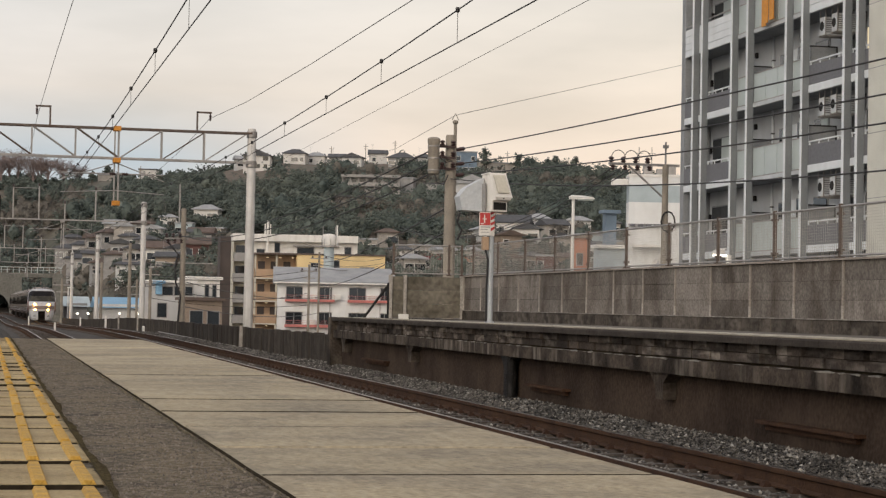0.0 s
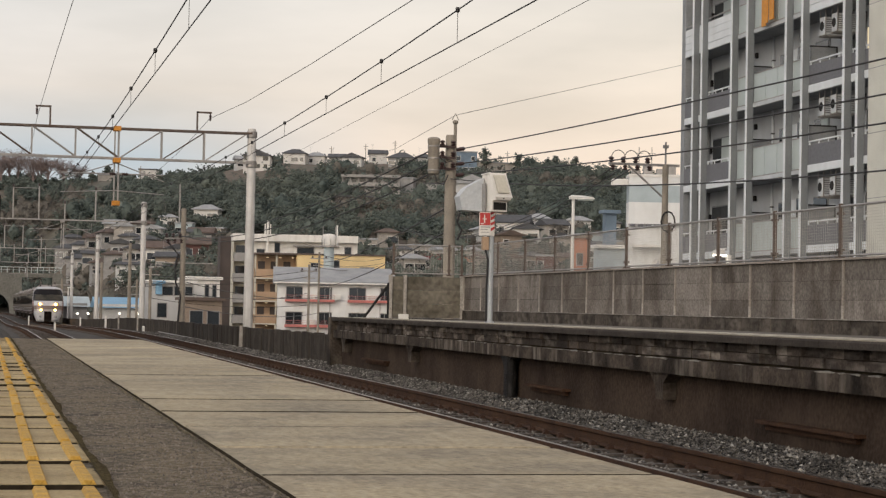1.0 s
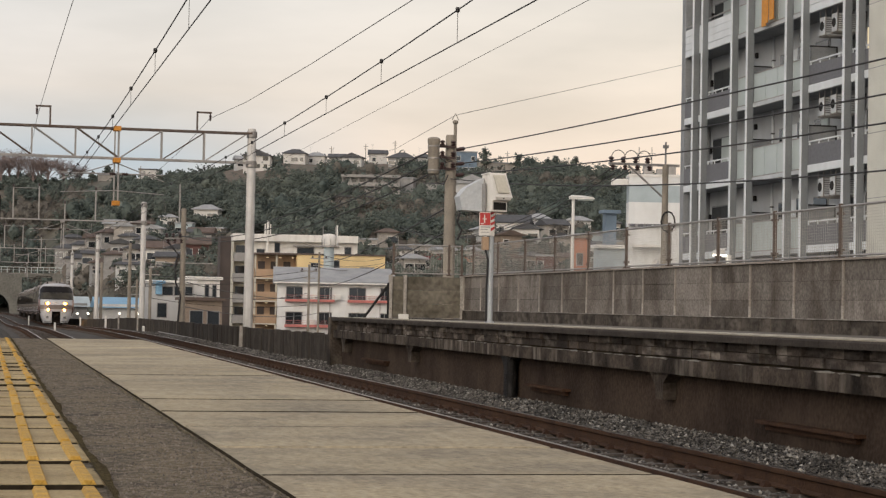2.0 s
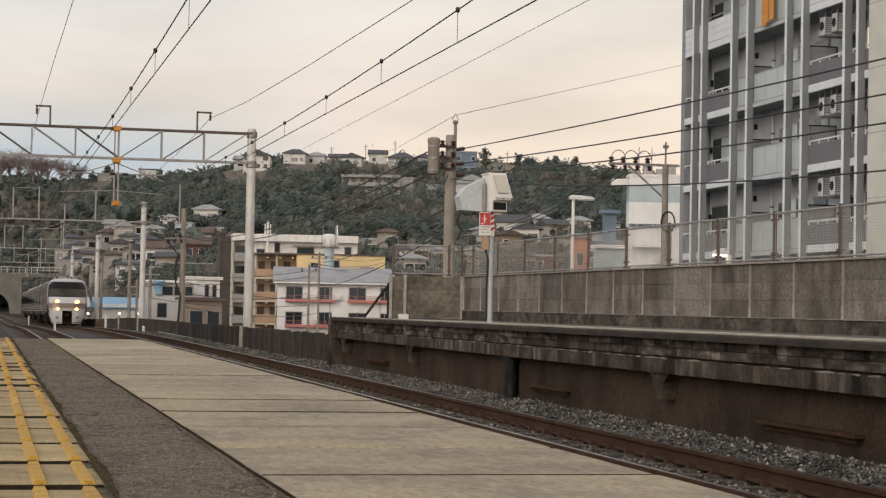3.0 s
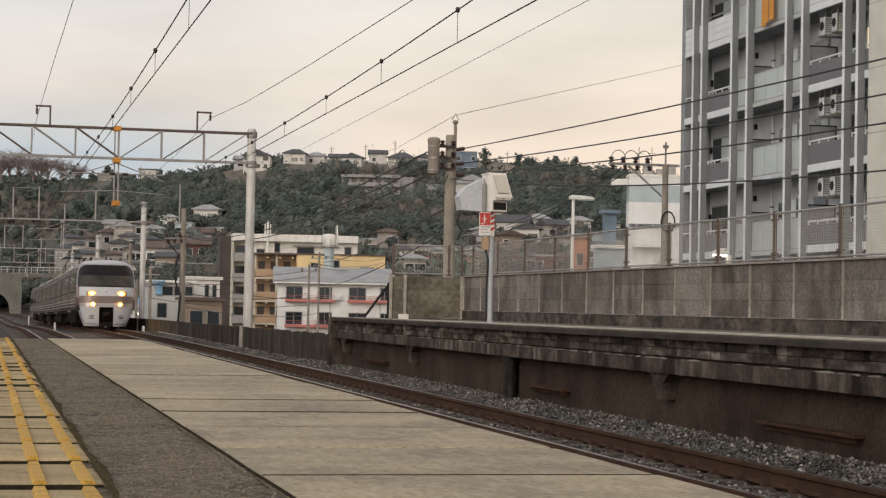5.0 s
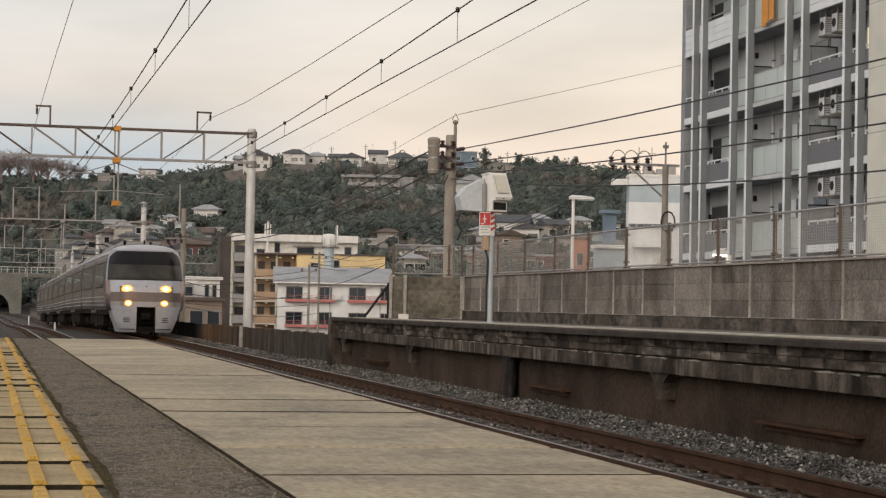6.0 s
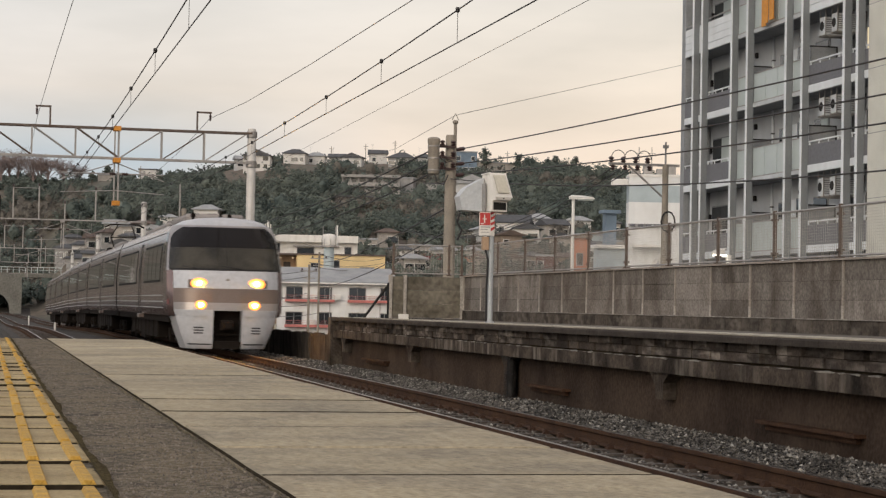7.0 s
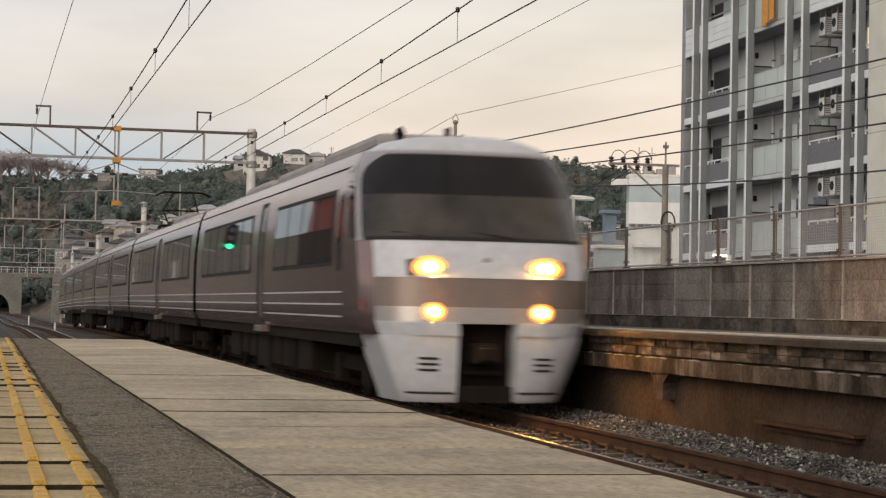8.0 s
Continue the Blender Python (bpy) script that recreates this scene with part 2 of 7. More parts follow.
MAT = dict(
    slab=material("worn_concrete_slab", (0.362, 0.303, 0.200), 0.86, vary=0.5, scale=3.2, second=(0.20, 0.172, 0.125), fine=80, bump=0.5,
                  streak=((0.48, 0.42, 0.30), (36, 14, 14), 0.42), per_piece=0.14),
    asphalt=material("old_asphalt", (0.155, 0.123, 0.074), 0.95, vary=0.6, scale=5, second=(0.042, 0.034, 0.024), fine=170, bump=1.0,
                     streak=((0.31, 0.26, 0.19), (60, 60, 60), 0.7)),
    tile=material("tactile_tile_concrete", (0.41, 0.325, 0.18), 0.92, vary=0.4, scale=7, second=(0.20, 0.145, 0.07), fine=120, bump=0.6, per_piece=0.20),
    yellow=material("worn_yellow_paint", (0.60, 0.36, 0.055), 0.8, vary=0.42, scale=22, second=(0.36, 0.23, 0.08), fine=170, bump=0.6, per_piece=0.12,
                    streak=((0.36, 0.215, 0.05), (5, 120, 5), 0.55)),
    # near-black for dirt in joints and for painted gap shade between tiles
    joint=material("joint_dirt_and_shade", (0.040, 0.033, 0.024), 1.0, spec=0.0),
    ballast=material("ballast_stone", (0.112, 0.104, 0.094), 0.95, vary=0.5, scale=1.2, second=(0.035, 0.032, 0.029), fine=30, bump=0.4, per_piece=0.85),
    pale_stone=material("pale_ballast_stone", (0.25, 0.24, 0.22), 0.95, vary=0.3, scale=20, second=(0.16, 0.15, 0.135), fine=60, bump=0.2, per_piece=0.5),
    soil=material("dark_track_bed", (0.045, 0.039, 0.034), 1.0, vary=0.5, scale=1.5, fine=25, bump=0.7),
    rust=material("rusty_rail", (0.060, 0.033, 0.020), 0.85, 0.0, vary=0.4, scale=3, second=(0.032, 0.018, 0.013), fine=50, spec=0.12, bump=0.3),
    railhead=material("polished_rail_head", (0.22, 0.19, 0.165), 0.28, 1.0, vary=0.1),
    lime=material("lime_crust", (0.24, 0.225, 0.20), 0.95, vary=0.5, scale=5, second=(0.11, 0.10, 0.09), fine=40, bump=0.4),
    green_panel=material("mossy_concrete_panel", (0.172, 0.155, 0.126), 0.9, vary=0.5, scale=1.3, second=(0.085, 0.075, 0.056), fine=9, spec=0.12, bump=0.35, per_piece=0.12),
    moss=material("dirt_and_moss", (0.070, 0.057, 0.036), 1.0, vary=0.6, scale=14, second=(0.10, 0.082, 0.045), fine=150, bump=0.8, spec=0.0),
    portal=material("grey_portal_concrete", (0.17, 0.168, 0.152), 0.9, vary=0.4, scale=0.35, second=(0.11, 0.105, 0.092), fine=3, bump=0.1),
    sky_blue=material("bright_blue_sheet", (0.19, 0.36, 0.52), 0.55, vary=0.25, scale=0.5, second=(0.14, 0.27, 0.40), fine=8, bump=0.05),
    sleeper=material("concrete_sleeper", (0.075, 0.06, 0.05), 0.95, vary=0.4, scale=4),
    # soot and stains, with shade on the opposite platform also in the dark base
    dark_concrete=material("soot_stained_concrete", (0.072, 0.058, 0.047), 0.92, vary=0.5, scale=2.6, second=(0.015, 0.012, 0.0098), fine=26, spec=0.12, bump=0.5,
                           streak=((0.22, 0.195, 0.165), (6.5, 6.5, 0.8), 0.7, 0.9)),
    wet_concrete=material("wet_black_concrete", (0.014, 0.0125, 0.012), 0.6, vary=0.5, scale=6, second=(0.009, 0.009, 0.0095), fine=40, spec=0.12, bump=0.5,
                          streak=((0.07, 0.066, 0.062), (14, 14, 5), 0.35, 3.0)),
    # rust stains, with the shade under the deck put into the base colour
    brown_wall=material("rust_stained_shaded_wall", (0.056, 0.040, 0.030), 0.95, vary=0.5, scale=1.0, second=(0.023, 0.0155, 0.012), fine=20, spec=0.12, bump=0.5,
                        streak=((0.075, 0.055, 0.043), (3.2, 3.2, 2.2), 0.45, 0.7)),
    old_board=material("weathered_dark_board", (0.050, 0.043, 0.037), 0.95, vary=0.5, scale=3, second=(0.03, 0.026, 0.022), fine=30, spec=0.12, bump=0.4,
                       streak=((0.10, 0.088, 0.075), (9, 9, 1.0), 0.5, 1.2), per_piece=0.3),
    deck=material("opposite_deck", (0.15, 0.132, 0.11), 0.9, vary=0.4, scale=1.2, fine=30, bump=0.2),
    worn_line=material("worn_pale_line", (0.56, 0.52, 0.42), 0.85, vary=0.4, scale=2.5, second=(0.24, 0.215, 0.175), fine=20, bump=0.1),
    plinth_grey=material("stained_grey_block", (0.080, 0.069, 0.059), 0.92, vary=0.5, scale=2.2, second=(0.035, 0.030, 0.026), fine=22, spec=0.12, bump=0.5,
                         streak=((0.20, 0.18, 0.155), (3.5, 3.5, 7), 0.5, 1.1), per_piece=0.22),
    coping=material("platform_coping", (0.055, 0.047, 0.041), 0.9, vary=0.4, scale=2.5, fine=40, spec=0.12, bump=0.3),
    brick=material("sooty_block", (0.068, 0.055, 0.046), 0.95, vary=0.5, scale=3, second=(0.034, 0.029, 0.026), fine=40, spec=0.12, bump=0.4, per_piece=0.55,
                   streak=((0.27, 0.24, 0.21), (3.2, 3.2, 11), 0.6, 1.3)),
    panel=material("weathered_concrete_panel", (0.198, 0.180, 0.162), 0.9, vary=0.5, scale=1.3, second=(0.105, 0.090, 0.077), fine=26, spec=0.12, bump=0.35,
                   streak=((0.060, 0.049, 0.040), (4.0, 4.0, 1.6), 0.7, 0.6), per_piece=0.20),
    sooty_post=material("sooty_concrete_post", (0.27, 0.24, 0.21), 0.9, vary=0.3, scale=3, second=(0.16, 0.14, 0.122), fine=45, bump=0.3),
    post=material("pale_concrete_post", (0.40, 0.37, 0.335), 0.9, vary=0.4, scale=3.5, second=(0.13, 0.115, 0.10), fine=45, bump=0.2),
    pole=material("spun_concrete_pole", (0.60, 0.59, 0.57), 0.8, vary=0.2, scale=1.2, fine=40, bump=0.15, streak=((0.3, 0.27, 0.24), (6, 6, 0.3), 0.5)),
    old_pole=material("grey_utility_pole", (0.27, 0.24, 0.20), 0.85, vary=0.25, scale=1.2, fine=40),
    conduit=material("grey_conduit", (0.30, 0.29, 0.28), 0.7, vary=0.2, scale=3),
    grit=material("pale_grit", (0.20, 0.172, 0.14), 0.95, vary=0.3, scale=30, second=(0.12, 0.10, 0.085), bump=0, per_piece=0.55),
    steel=material("galvanised_steel", (0.36, 0.345, 0.33), 0.5, 0.6, vary=0.2, scale=3, fine=40, bump=0.05),
    zinc=material("dull_zinc_wire", (0.40, 0.385, 0.36), 0.7, vary=0.2, scale=3, bump=0),
    rust_steel=material("rust_brown_steel", (0.115, 0.095, 0.082), 0.75, 0.2, vary=0.4, scale=5, second=(0.11, 0.07, 0.052), fine=60, bump=0.1),
    orange=material("orange_marking_paint", (0.62, 0.26, 0.03), 0.6, vary=0.2, scale=8),
    wire=material("black_cable", (0.018, 0.017, 0.018), 0.6, vary=0.1, bump=0),
    insulator=material("brown_insulator", (0.05, 0.029, 0.027), 0.3, vary=0.1, bump=0),
    white=material("white_paint", (0.74, 0.73, 0.70), 0.7, vary=0.12, scale=1.0, fine=30, bump=0.05, streak=((0.5, 0.47, 0.43), (1.5, 1.5, 0.2), 0.4)),
    cool_white=material("cool_white_render", (0.72, 0.735, 0.735), 0.75, vary=0.2, scale=0.7, second=(0.5, 0.5, 0.49), fine=20, bump=0.1, streak=((0.42, 0.40, 0.37), (1.5, 1.5, 0.2), 0.4, 0.4)),
    block_grey=material("cool_grey_render", (0.26, 0.275, 0.29), 0.8, vary=0.2, scale=1.0, fine=20),
    block_pale=material("pale_cool_grey_render", (0.50, 0.525, 0.545), 0.75, vary=0.15, scale=0.8, fine=20, bump=0.05, streak=((0.40, 0.41, 0.42), (2, 2, 0.25), 0.35)),
    board_white=material("white_coated_board", (0.70, 0.74, 0.77), 0.6, vary=0.12, scale=1.0, fine=30, bump=0.03, streak=((0.55, 0.57, 0.58), (1.5, 1.5, 0.2), 0.3)),
    wing_cream=material("pale_wing_render", (0.60, 0.60, 0.54), 0.8, vary=0.15, scale=0.6, fine=20, streak=((0.5, 0.49, 0.44), (0.8, 0.8, 0.1), 0.3)),
    # fin sides carry painted shade; the paler tone below is lit fronts and handrails
    fin_shaded=material("grey_shaded_fin_side", (0.185, 0.20, 0.21), 0.7, vary=0.15, scale=1.0, fine=20, bump=0.05),
    pale_lit_and_rail=material("pale_lit_face_and_rail", (0.70, 0.74, 0.77), 0.5, 0.0, vary=0.12, scale=1.5, fine=30, bump=0.03),
    grey_paint=material("pale_grey_paint", (0.47, 0.475, 0.475), 0.65, vary=0.12, scale=0.8, fine=30, bump=0.05, streak=((0.42, 0.41, 0.40), (2, 2, 0.25), 0.35)),
    mid_grey=material("mid_grey_render", (0.30, 0.295, 0.29), 0.85, vary=0.2, scale=1.0, fine=20),
    tile_dark=material("dark_grey_tile", (0.155, 0.16, 0.175), 0.7, vary=0.3, scale=9, second=(0.105, 0.107, 0.117), fine=30, bump=0.2),
    cream=material("cream_render", (0.55, 0.525, 0.445), 0.8, vary=0.15, scale=0.5, fine=20, streak=((0.5, 0.46, 0.38), (0.8, 0.8, 0.1), 0.4)),
    old_wall=material("old_beige_wall", (0.37, 0.345, 0.315), 0.85, vary=0.3, scale=0.4, second=(0.22, 0.205, 0.19), fine=6, bump=0),
    pale_wall=material("old_white_wall", (0.60, 0.59, 0.57), 0.85, vary=0.2, scale=0.4, second=(0.34, 0.325, 0.31), fine=6, bump=0),
    tan_wall=material("tan_wall", (0.27, 0.215, 0.17), 0.85, vary=0.25, scale=0.4, fine=6, bump=0),
    yellow_wall=material("yellow_render", (0.78, 0.60, 0.32), 0.8, vary=0.15, scale=0.5, fine=20),
    ochre=material("ochre_render", (0.40, 0.275, 0.18), 0.8, vary=0.2, scale=0.5),
    red_wall=material("red_brown_wall", (0.14, 0.07, 0.062), 0.8, vary=0.2, scale=0.5),
    maroon=material("dull_maroon_wall", (0.16, 0.055, 0.055), 0.8, vary=0.2, scale=0.5),
    terracotta=material("terracotta_render", (0.46, 0.20, 0.125), 0.8, vary=0.2, scale=0.5),
    red=material("red_enamel", (0.50, 0.05, 0.045), 0.5, vary=0.15, scale=4),
    pink=material("faded_red_rail", (0.50, 0.17, 0.15), 0.6, vary=0.2, scale=3),
    pale_blue=material("pale_blue_render", (0.40, 0.47, 0.50), 0.7, vary=0.15, scale=0.8),
    tower_blue=material("faded_blue_steel", (0.15, 0.21, 0.275), 0.6, vary=0.2, scale=0.8),
    roof_grey=material("grey_roof_sheet", (0.30, 0.31, 0.32), 0.6, vary=0.2, scale=0.8, fine=12),
    roof_dark=material("dark_roof_tile", (0.075, 0.078, 0.085), 0.7, vary=0.3, scale=1.0, fine=12),
    roof_brown=material("brown_roof_tile", (0.12, 0.088, 0.074), 0.8, vary=0.3, scale=1.0, fine=12),
    dark_brown=material("dark_brown_cladding", (0.075, 0.06, 0.055), 0.8, vary=0.2, scale=0.6),
    window=glass("window_glass"),
    frosted=material("frosted_panel", (0.45, 0.51, 0.505), 0.35, vary=0.1, scale=1.0, bump=0),
    body=material("brushed_train_body", (0.29, 0.205, 0.190), 0.17, 0.85, vary=0.12, scale=0.8, fine=18, bump=0.02),
    body_front=material("brown_metal_front", (0.21, 0.165, 0.145), 0.35, 0.45, vary=0.12, scale=1.5, fine=30, bump=0.02),
    train_white=material("white_train_enamel", (0.45, 0.46, 0.485), 0.3, vary=0.14, scale=1.2, second=(0.34, 0.34, 0.35), fine=9, bump=0.02),
    silver=material("silver_train_frame", (0.40, 0.37, 0.36), 0.28, 0.7, vary=0.12, scale=1.5, fine=30, bump=0.02),
    train_roof=material("train_roof_grey", (0.27, 0.25, 0.24), 0.75, vary=0.25, scale=1.5),
    train_glass=material("train_glass", (0.018, 0.015, 0.015), 0.03, 0.0, 0.1, 0.7, bump=0.0, spec=1.0),
    # two windscreen tones: reflections and the cab behind are put into the colours
    dark_screen=material("windscreen_dark_reflection", (0.010, 0.0085, 0.0085), 0.06, 0.0, 0.1, 0.7, bump=0.0, spec=0.2),
    pale_screen=material("windscreen_pale_reflection", (0.052, 0.047, 0.036), 0.06, 0.0, 0.5, 1.6, second=(0.02, 0.018, 0.014), bump=0.0, spec=0.3),
    under=material("dirty_underframe", (0.016, 0.0125, 0.0105), 0.95, vary=0.4, scale=2, spec=0.1),
    black=material("black_gap", (0.012, 0.011, 0.011), 0.95, vary=0.1, bump=0),
    lamp=material("sodium_head_lamp", (0.9, 0.8, 0.6), 0.3, emit=(1.0, 0.42, 0.06), power=2000.0, bump=0),
    # emissive orange ring that stands in for the glare round the lamps
    reflector=material("lamp_glare_rim", (0.8, 0.5, 0.2), 0.3, emit=(1.0, 0.26, 0.02), power=1.7, bump=0),
    lens=material("glowing_lens", (0.9, 0.7, 0.4), 0.3, emit=(1.0, 0.42, 0.04), power=9.0, bump=0),
    lit=material("lit_window", (0.8, 0.7, 0.5), 0.5, emit=(1.0, 0.78, 0.46), power=0.7, bump=0),
    lamp_white=material("lit_street_lamp", (0.9, 0.9, 0.85), 0.4, emit=(1.0, 0.93, 0.78), power=4.0, bump=0),
    green_lamp=material("green_signal_lamp", (0.02, 0.3, 0.15), 0.3, emit=(0.03, 1.0, 0.35), power=8.0, bump=0),
    hill=material("wooded_slope", (0.085, 0.085, 0.066), 1.0, vary=0.5, scale=0.03, second=(0.12, 0.095, 0.075), fine=0.4, bump=0.3),
    town=material("town_ground", (0.16, 0.15, 0.14), 0.95, vary=0.4, scale=0.05, fine=0.8),
    # leaf tone lightened and blued so distance haze sits in the colour
    leaf=material("evergreen_leaves", (0.118, 0.135, 0.117), 0.95, vary=0.5, scale=0.05, second=(0.074, 0.094, 0.088), fine=0.35, bump=0.0, per_piece=0.16, spec=0.1),
    bare=material("bare_branches", (0.140, 0.130, 0.114), 0.95, vary=0.4, scale=0.1, second=(0.105, 0.098, 0.086), fine=0.5, per_piece=0.17, bump=0, spec=0.1),
    pale_post=material("blue_grey_painted_steel", (0.40, 0.43, 0.45), 0.5, 0.1, vary=0.2, scale=4, second=(0.28, 0.29, 0.30), fine=40, bump=0.05),
    twig=material("pale_bare_twigs", (0.24, 0.19, 0.18), 0.95, vary=0.3, scale=0.3, bump=0, spec=0.1),
    sign_white=material("white_sign_plate", (0.72, 0.70, 0.66), 0.5, vary=0.1, scale=4),
)


# ---- mesh tools ----
class Mesh:
    """Collects vertices and faces of one part."""

    def __init__(self):
        self.v, self.f = [], []

    def add(self, verts, faces):
        k = len(self.v)
        self.v += [tuple(p) for p in verts]
        self.f += [tuple(i + k for i in q) for q in faces]
        return self

    def box(self, x0, x1, y0, y1, z0, z1, b=0.0):
        """A box, with its four upright edges and its top edge cut back by b."""
        if not b:
            self.add([(x, y, z) for z in (z0, z1) for y in (y0, y1) for x in (x0, x1)],
                     [(0, 2, 3, 1), (4, 5, 7, 6), (0, 1, 5, 4), (2, 6, 7, 3), (0, 4, 6, 2), (1, 3, 7, 5)])
            return self
        def ring(z, i):
            return [(x0 + b + i, y0 + i, z), (x1 - b - i, y0 + i, z), (x1 - i, y0 + b + i, z), (x1 - i, y1 - b - i, z),
                    (x1 - b - i, y1 - i, z), (x0 + b + i, y1 - i, z), (x0 + i, y1 - b - i, z), (x0 + i, y0 + b + i, z)]
        return self.loft([ring(z0, 0), ring(z1 - b, 0), ring(z1, b * 0.7)])

    def loft(self, rings, caps=True, closed=True):
        n = len(rings[0])
        k = len(self.v)
        for r in rings:
            self.v += [tuple(p) for p in r]
        for i in range(len(rings) - 1):
            for j in range(n if closed else n - 1):
                a, b = k + i * n + j, k + i * n + (j + 1) % n
                self.f.append((a, b, b + n, a + n))
        if caps:
            self.f.append(tuple(k + j for j in reversed(range(n))))
            self.f.append(tuple(k + (len(rings) - 1) * n + j for j in range(n)))
        return self

    def tube(self, points, r, n=8, r_end=None):
        """A round bar along points."""
        pts = [Vector(p) for p in points]
        rings = []
        for i, p in enumerate(pts):
            d = (pts[min(i + 1, len(pts) - 1)] - pts[max(i - 1, 0)]).normalized()
            side = d.cross(Vector((0, 0, 1)) if abs(d.z) < 0.9 else Vector((0, 1, 0))).normalized()
            up = side.cross(d)
            rr = r if r_end is None else lerp(r, r_end, i / (len(pts) - 1))
            rings.append([p + rr * (math.cos(a) * side + math.sin(a) * up) for a in (2 * math.pi * j / n for j in range(n))])
        return self.loft(rings)

    def lathe(self, rows, n=12, at=(0, 0, 0), axis="z"):
        """Rings of (radius, height) turned about an axis."""
        rings = []
        for r, hgt in rows:
            ring = []
            for j in range(n):
                a = 2 * math.pi * j / n
                c, s = r * math.cos(a), r * math.sin(a)
                q = (c, s, hgt) if axis == "z" else (c, hgt, -s) if axis == "y" else (hgt, c, s)
                ring.append((at[0] + q[0], at[1] + q[1], at[2] + q[2]))
            rings.append(ring)
        return self.loft(rings)

    def grid(self, rows):
        """A sheet through rows of points."""
        return self.loft(rows, caps=False, closed=False)

    def prism(self, outline, along, a, b):
        """An outline drawn out along x, y or z from a to b."""
        def put(p, q, t):
            return {"x": (t, p, q), "y": (p, t, q), "z": (p, q, t)}[along]
        return self.loft([[put(p, q, a) for p, q in outline], [put(p, q, b) for p, q in outline]])

    def data(self, name, mat, smooth=False):
        me = bpy.data.meshes.new(name)
        me.from_pydata(self.v, [], self.f)
        me.materials.append(MAT[mat])
        bm = bmesh.new()
        bm.from_mesh(me)
        bmesh.ops.recalc_face_normals(bm, faces=bm.faces)
        bm.to_mesh(me)
        bm.free()
        if smooth:
            me.polygons.foreach_set("use_smooth", [True] * len(me.polygons))
            me.set_sharp_from_angle(angle=radians(38))
        return me


def thing(name, mesh, mat, label="", category="", group="", kind="", at=None, smooth=False):
    """A top-level mesh."""
    ob = new(name, mesh.data(name, mat, smooth))
    if at:
        ob.matrix_basis = at
    return tagged(ob, label, category, group, kind)


def holder(name, label="", category="", group="", kind="", at=None):
    """An Empty that carries the parts of a thing."""
    ob = new(name)
    if at:
        ob.matrix_basis = at
    return tagged(ob, label, category, group, kind)


def part(name, mesh, mat, parent, label="", smooth=False, kind=""):
    """One mesh under a thing or under a part."""
    ob = new(name, mesh if isinstance(mesh, bpy.types.Mesh) else mesh.data(name, mat, smooth))
    ob.parent = parent
    return tagged(ob, label, kind=kind)


# ---- the lie of the land ----
def ease(t):
    t = min(1.0, max(0.0, t))
    return t * t * (3 - 2 * t)


def land(x, y):
    """Height of the ground."""
    bed = RAIL - 0.42 - drop(y)
    town = -4.2
    side = ease((x - 11.5 - max(0.0, bend(y)) * 0) / 6.0) if y < 43 else ease((x - 8.6) / 5.0)
    low = lerp(bed, town, side)
    if x < -8:
        low = bed
    s = ease((x - 9) / 24)
    y0, y1 = lerp(421, 262, s), 610.0
    t = min(1.0, max(0.0, (y - y0) / (y1 - y0)))
    top = 35.2 + 3.2 * ease((x - 24) / 14) + 6.8 * ease((x - 58) / 34) - 4.5 * ease((x - 165) / 60) + .6 * math.sin(x * .11)
    rise = (top + 4.2) * (0.78 * t + 0.22 * ease(t)) if s > 0 or y > 421 else 0.0
    if t > 0:
        rise += 1.5 * math.sin(t * math.pi) * noise.noise(Vector((x * 0.03, y * 0.03, 0)))
    return low + rise


def ground_sheet():
    xs = [-2500, -900, -300, -120, -50, -25, -14, -9, -5, 0, 4, 7, 8.4, 9.6, 11, 12.5, 14, 16, 19, 23, 28, 34] + \
         list(range(42, 330, 9)) + [360, 420, 520, 700, 1000, 1600, 2600]
    ys = [-2500, -600, -150, -50, -20, -5, 10, 25, 40, 43.5, 46, 52, 60, 70, 80, 92, 105, 120, 140, 160, 180, 205, 225, 245] + \
         list(range(258, 640, 9)) + [660, 720, 820, 1000, 1400, 2000, 3000]
    m = Mesh().grid([[(x, y, land(x, y)) for x in xs] for y in ys])
    ob = thing("ground", m, "hill", "brown and green ground of the wooded town hill", "ground", kind="structure", smooth=True)
    ob.data.materials.append(MAT["town"])
    ob.data.materials.append(MAT["soil"])
    for p in ob.data.polygons:
        c = p.center
        p.material_index = 2 if -12 < c.x < 10 and c.y < 425 else 1 if c.y < 300 else 0


ground_sheet()


# ---- tracks ----
def rail_piece(name, x, y0, y1, step, parent_name="rail"):
    """One running rail with head, web and foot."""
    outline = ((-.063, 0), (.063, 0), (.063, .012), (.012, .03), (.009, .105), (.033, .118), (.033, .15), (.027, .156),
               (-.027, .156), (-.033, .15), (-.033, .118), (-.009, .105), (-.012, .03), (-.063, .012))
    ys = [y0]
    while ys[-1] < y1:
        ys.append(min(y1, ys[-1] + step))
    rings = [[(x + bend(y) + px, y, RAIL - 0.156 - drop(y) + pz) for px, pz in outline] for y in ys]
    m = Mesh().loft(rings)
    return m, [[(x + bend(y) + s * .024, y, RAIL - drop(y) + .0012) for s in (-1, 1)] for y in ys]


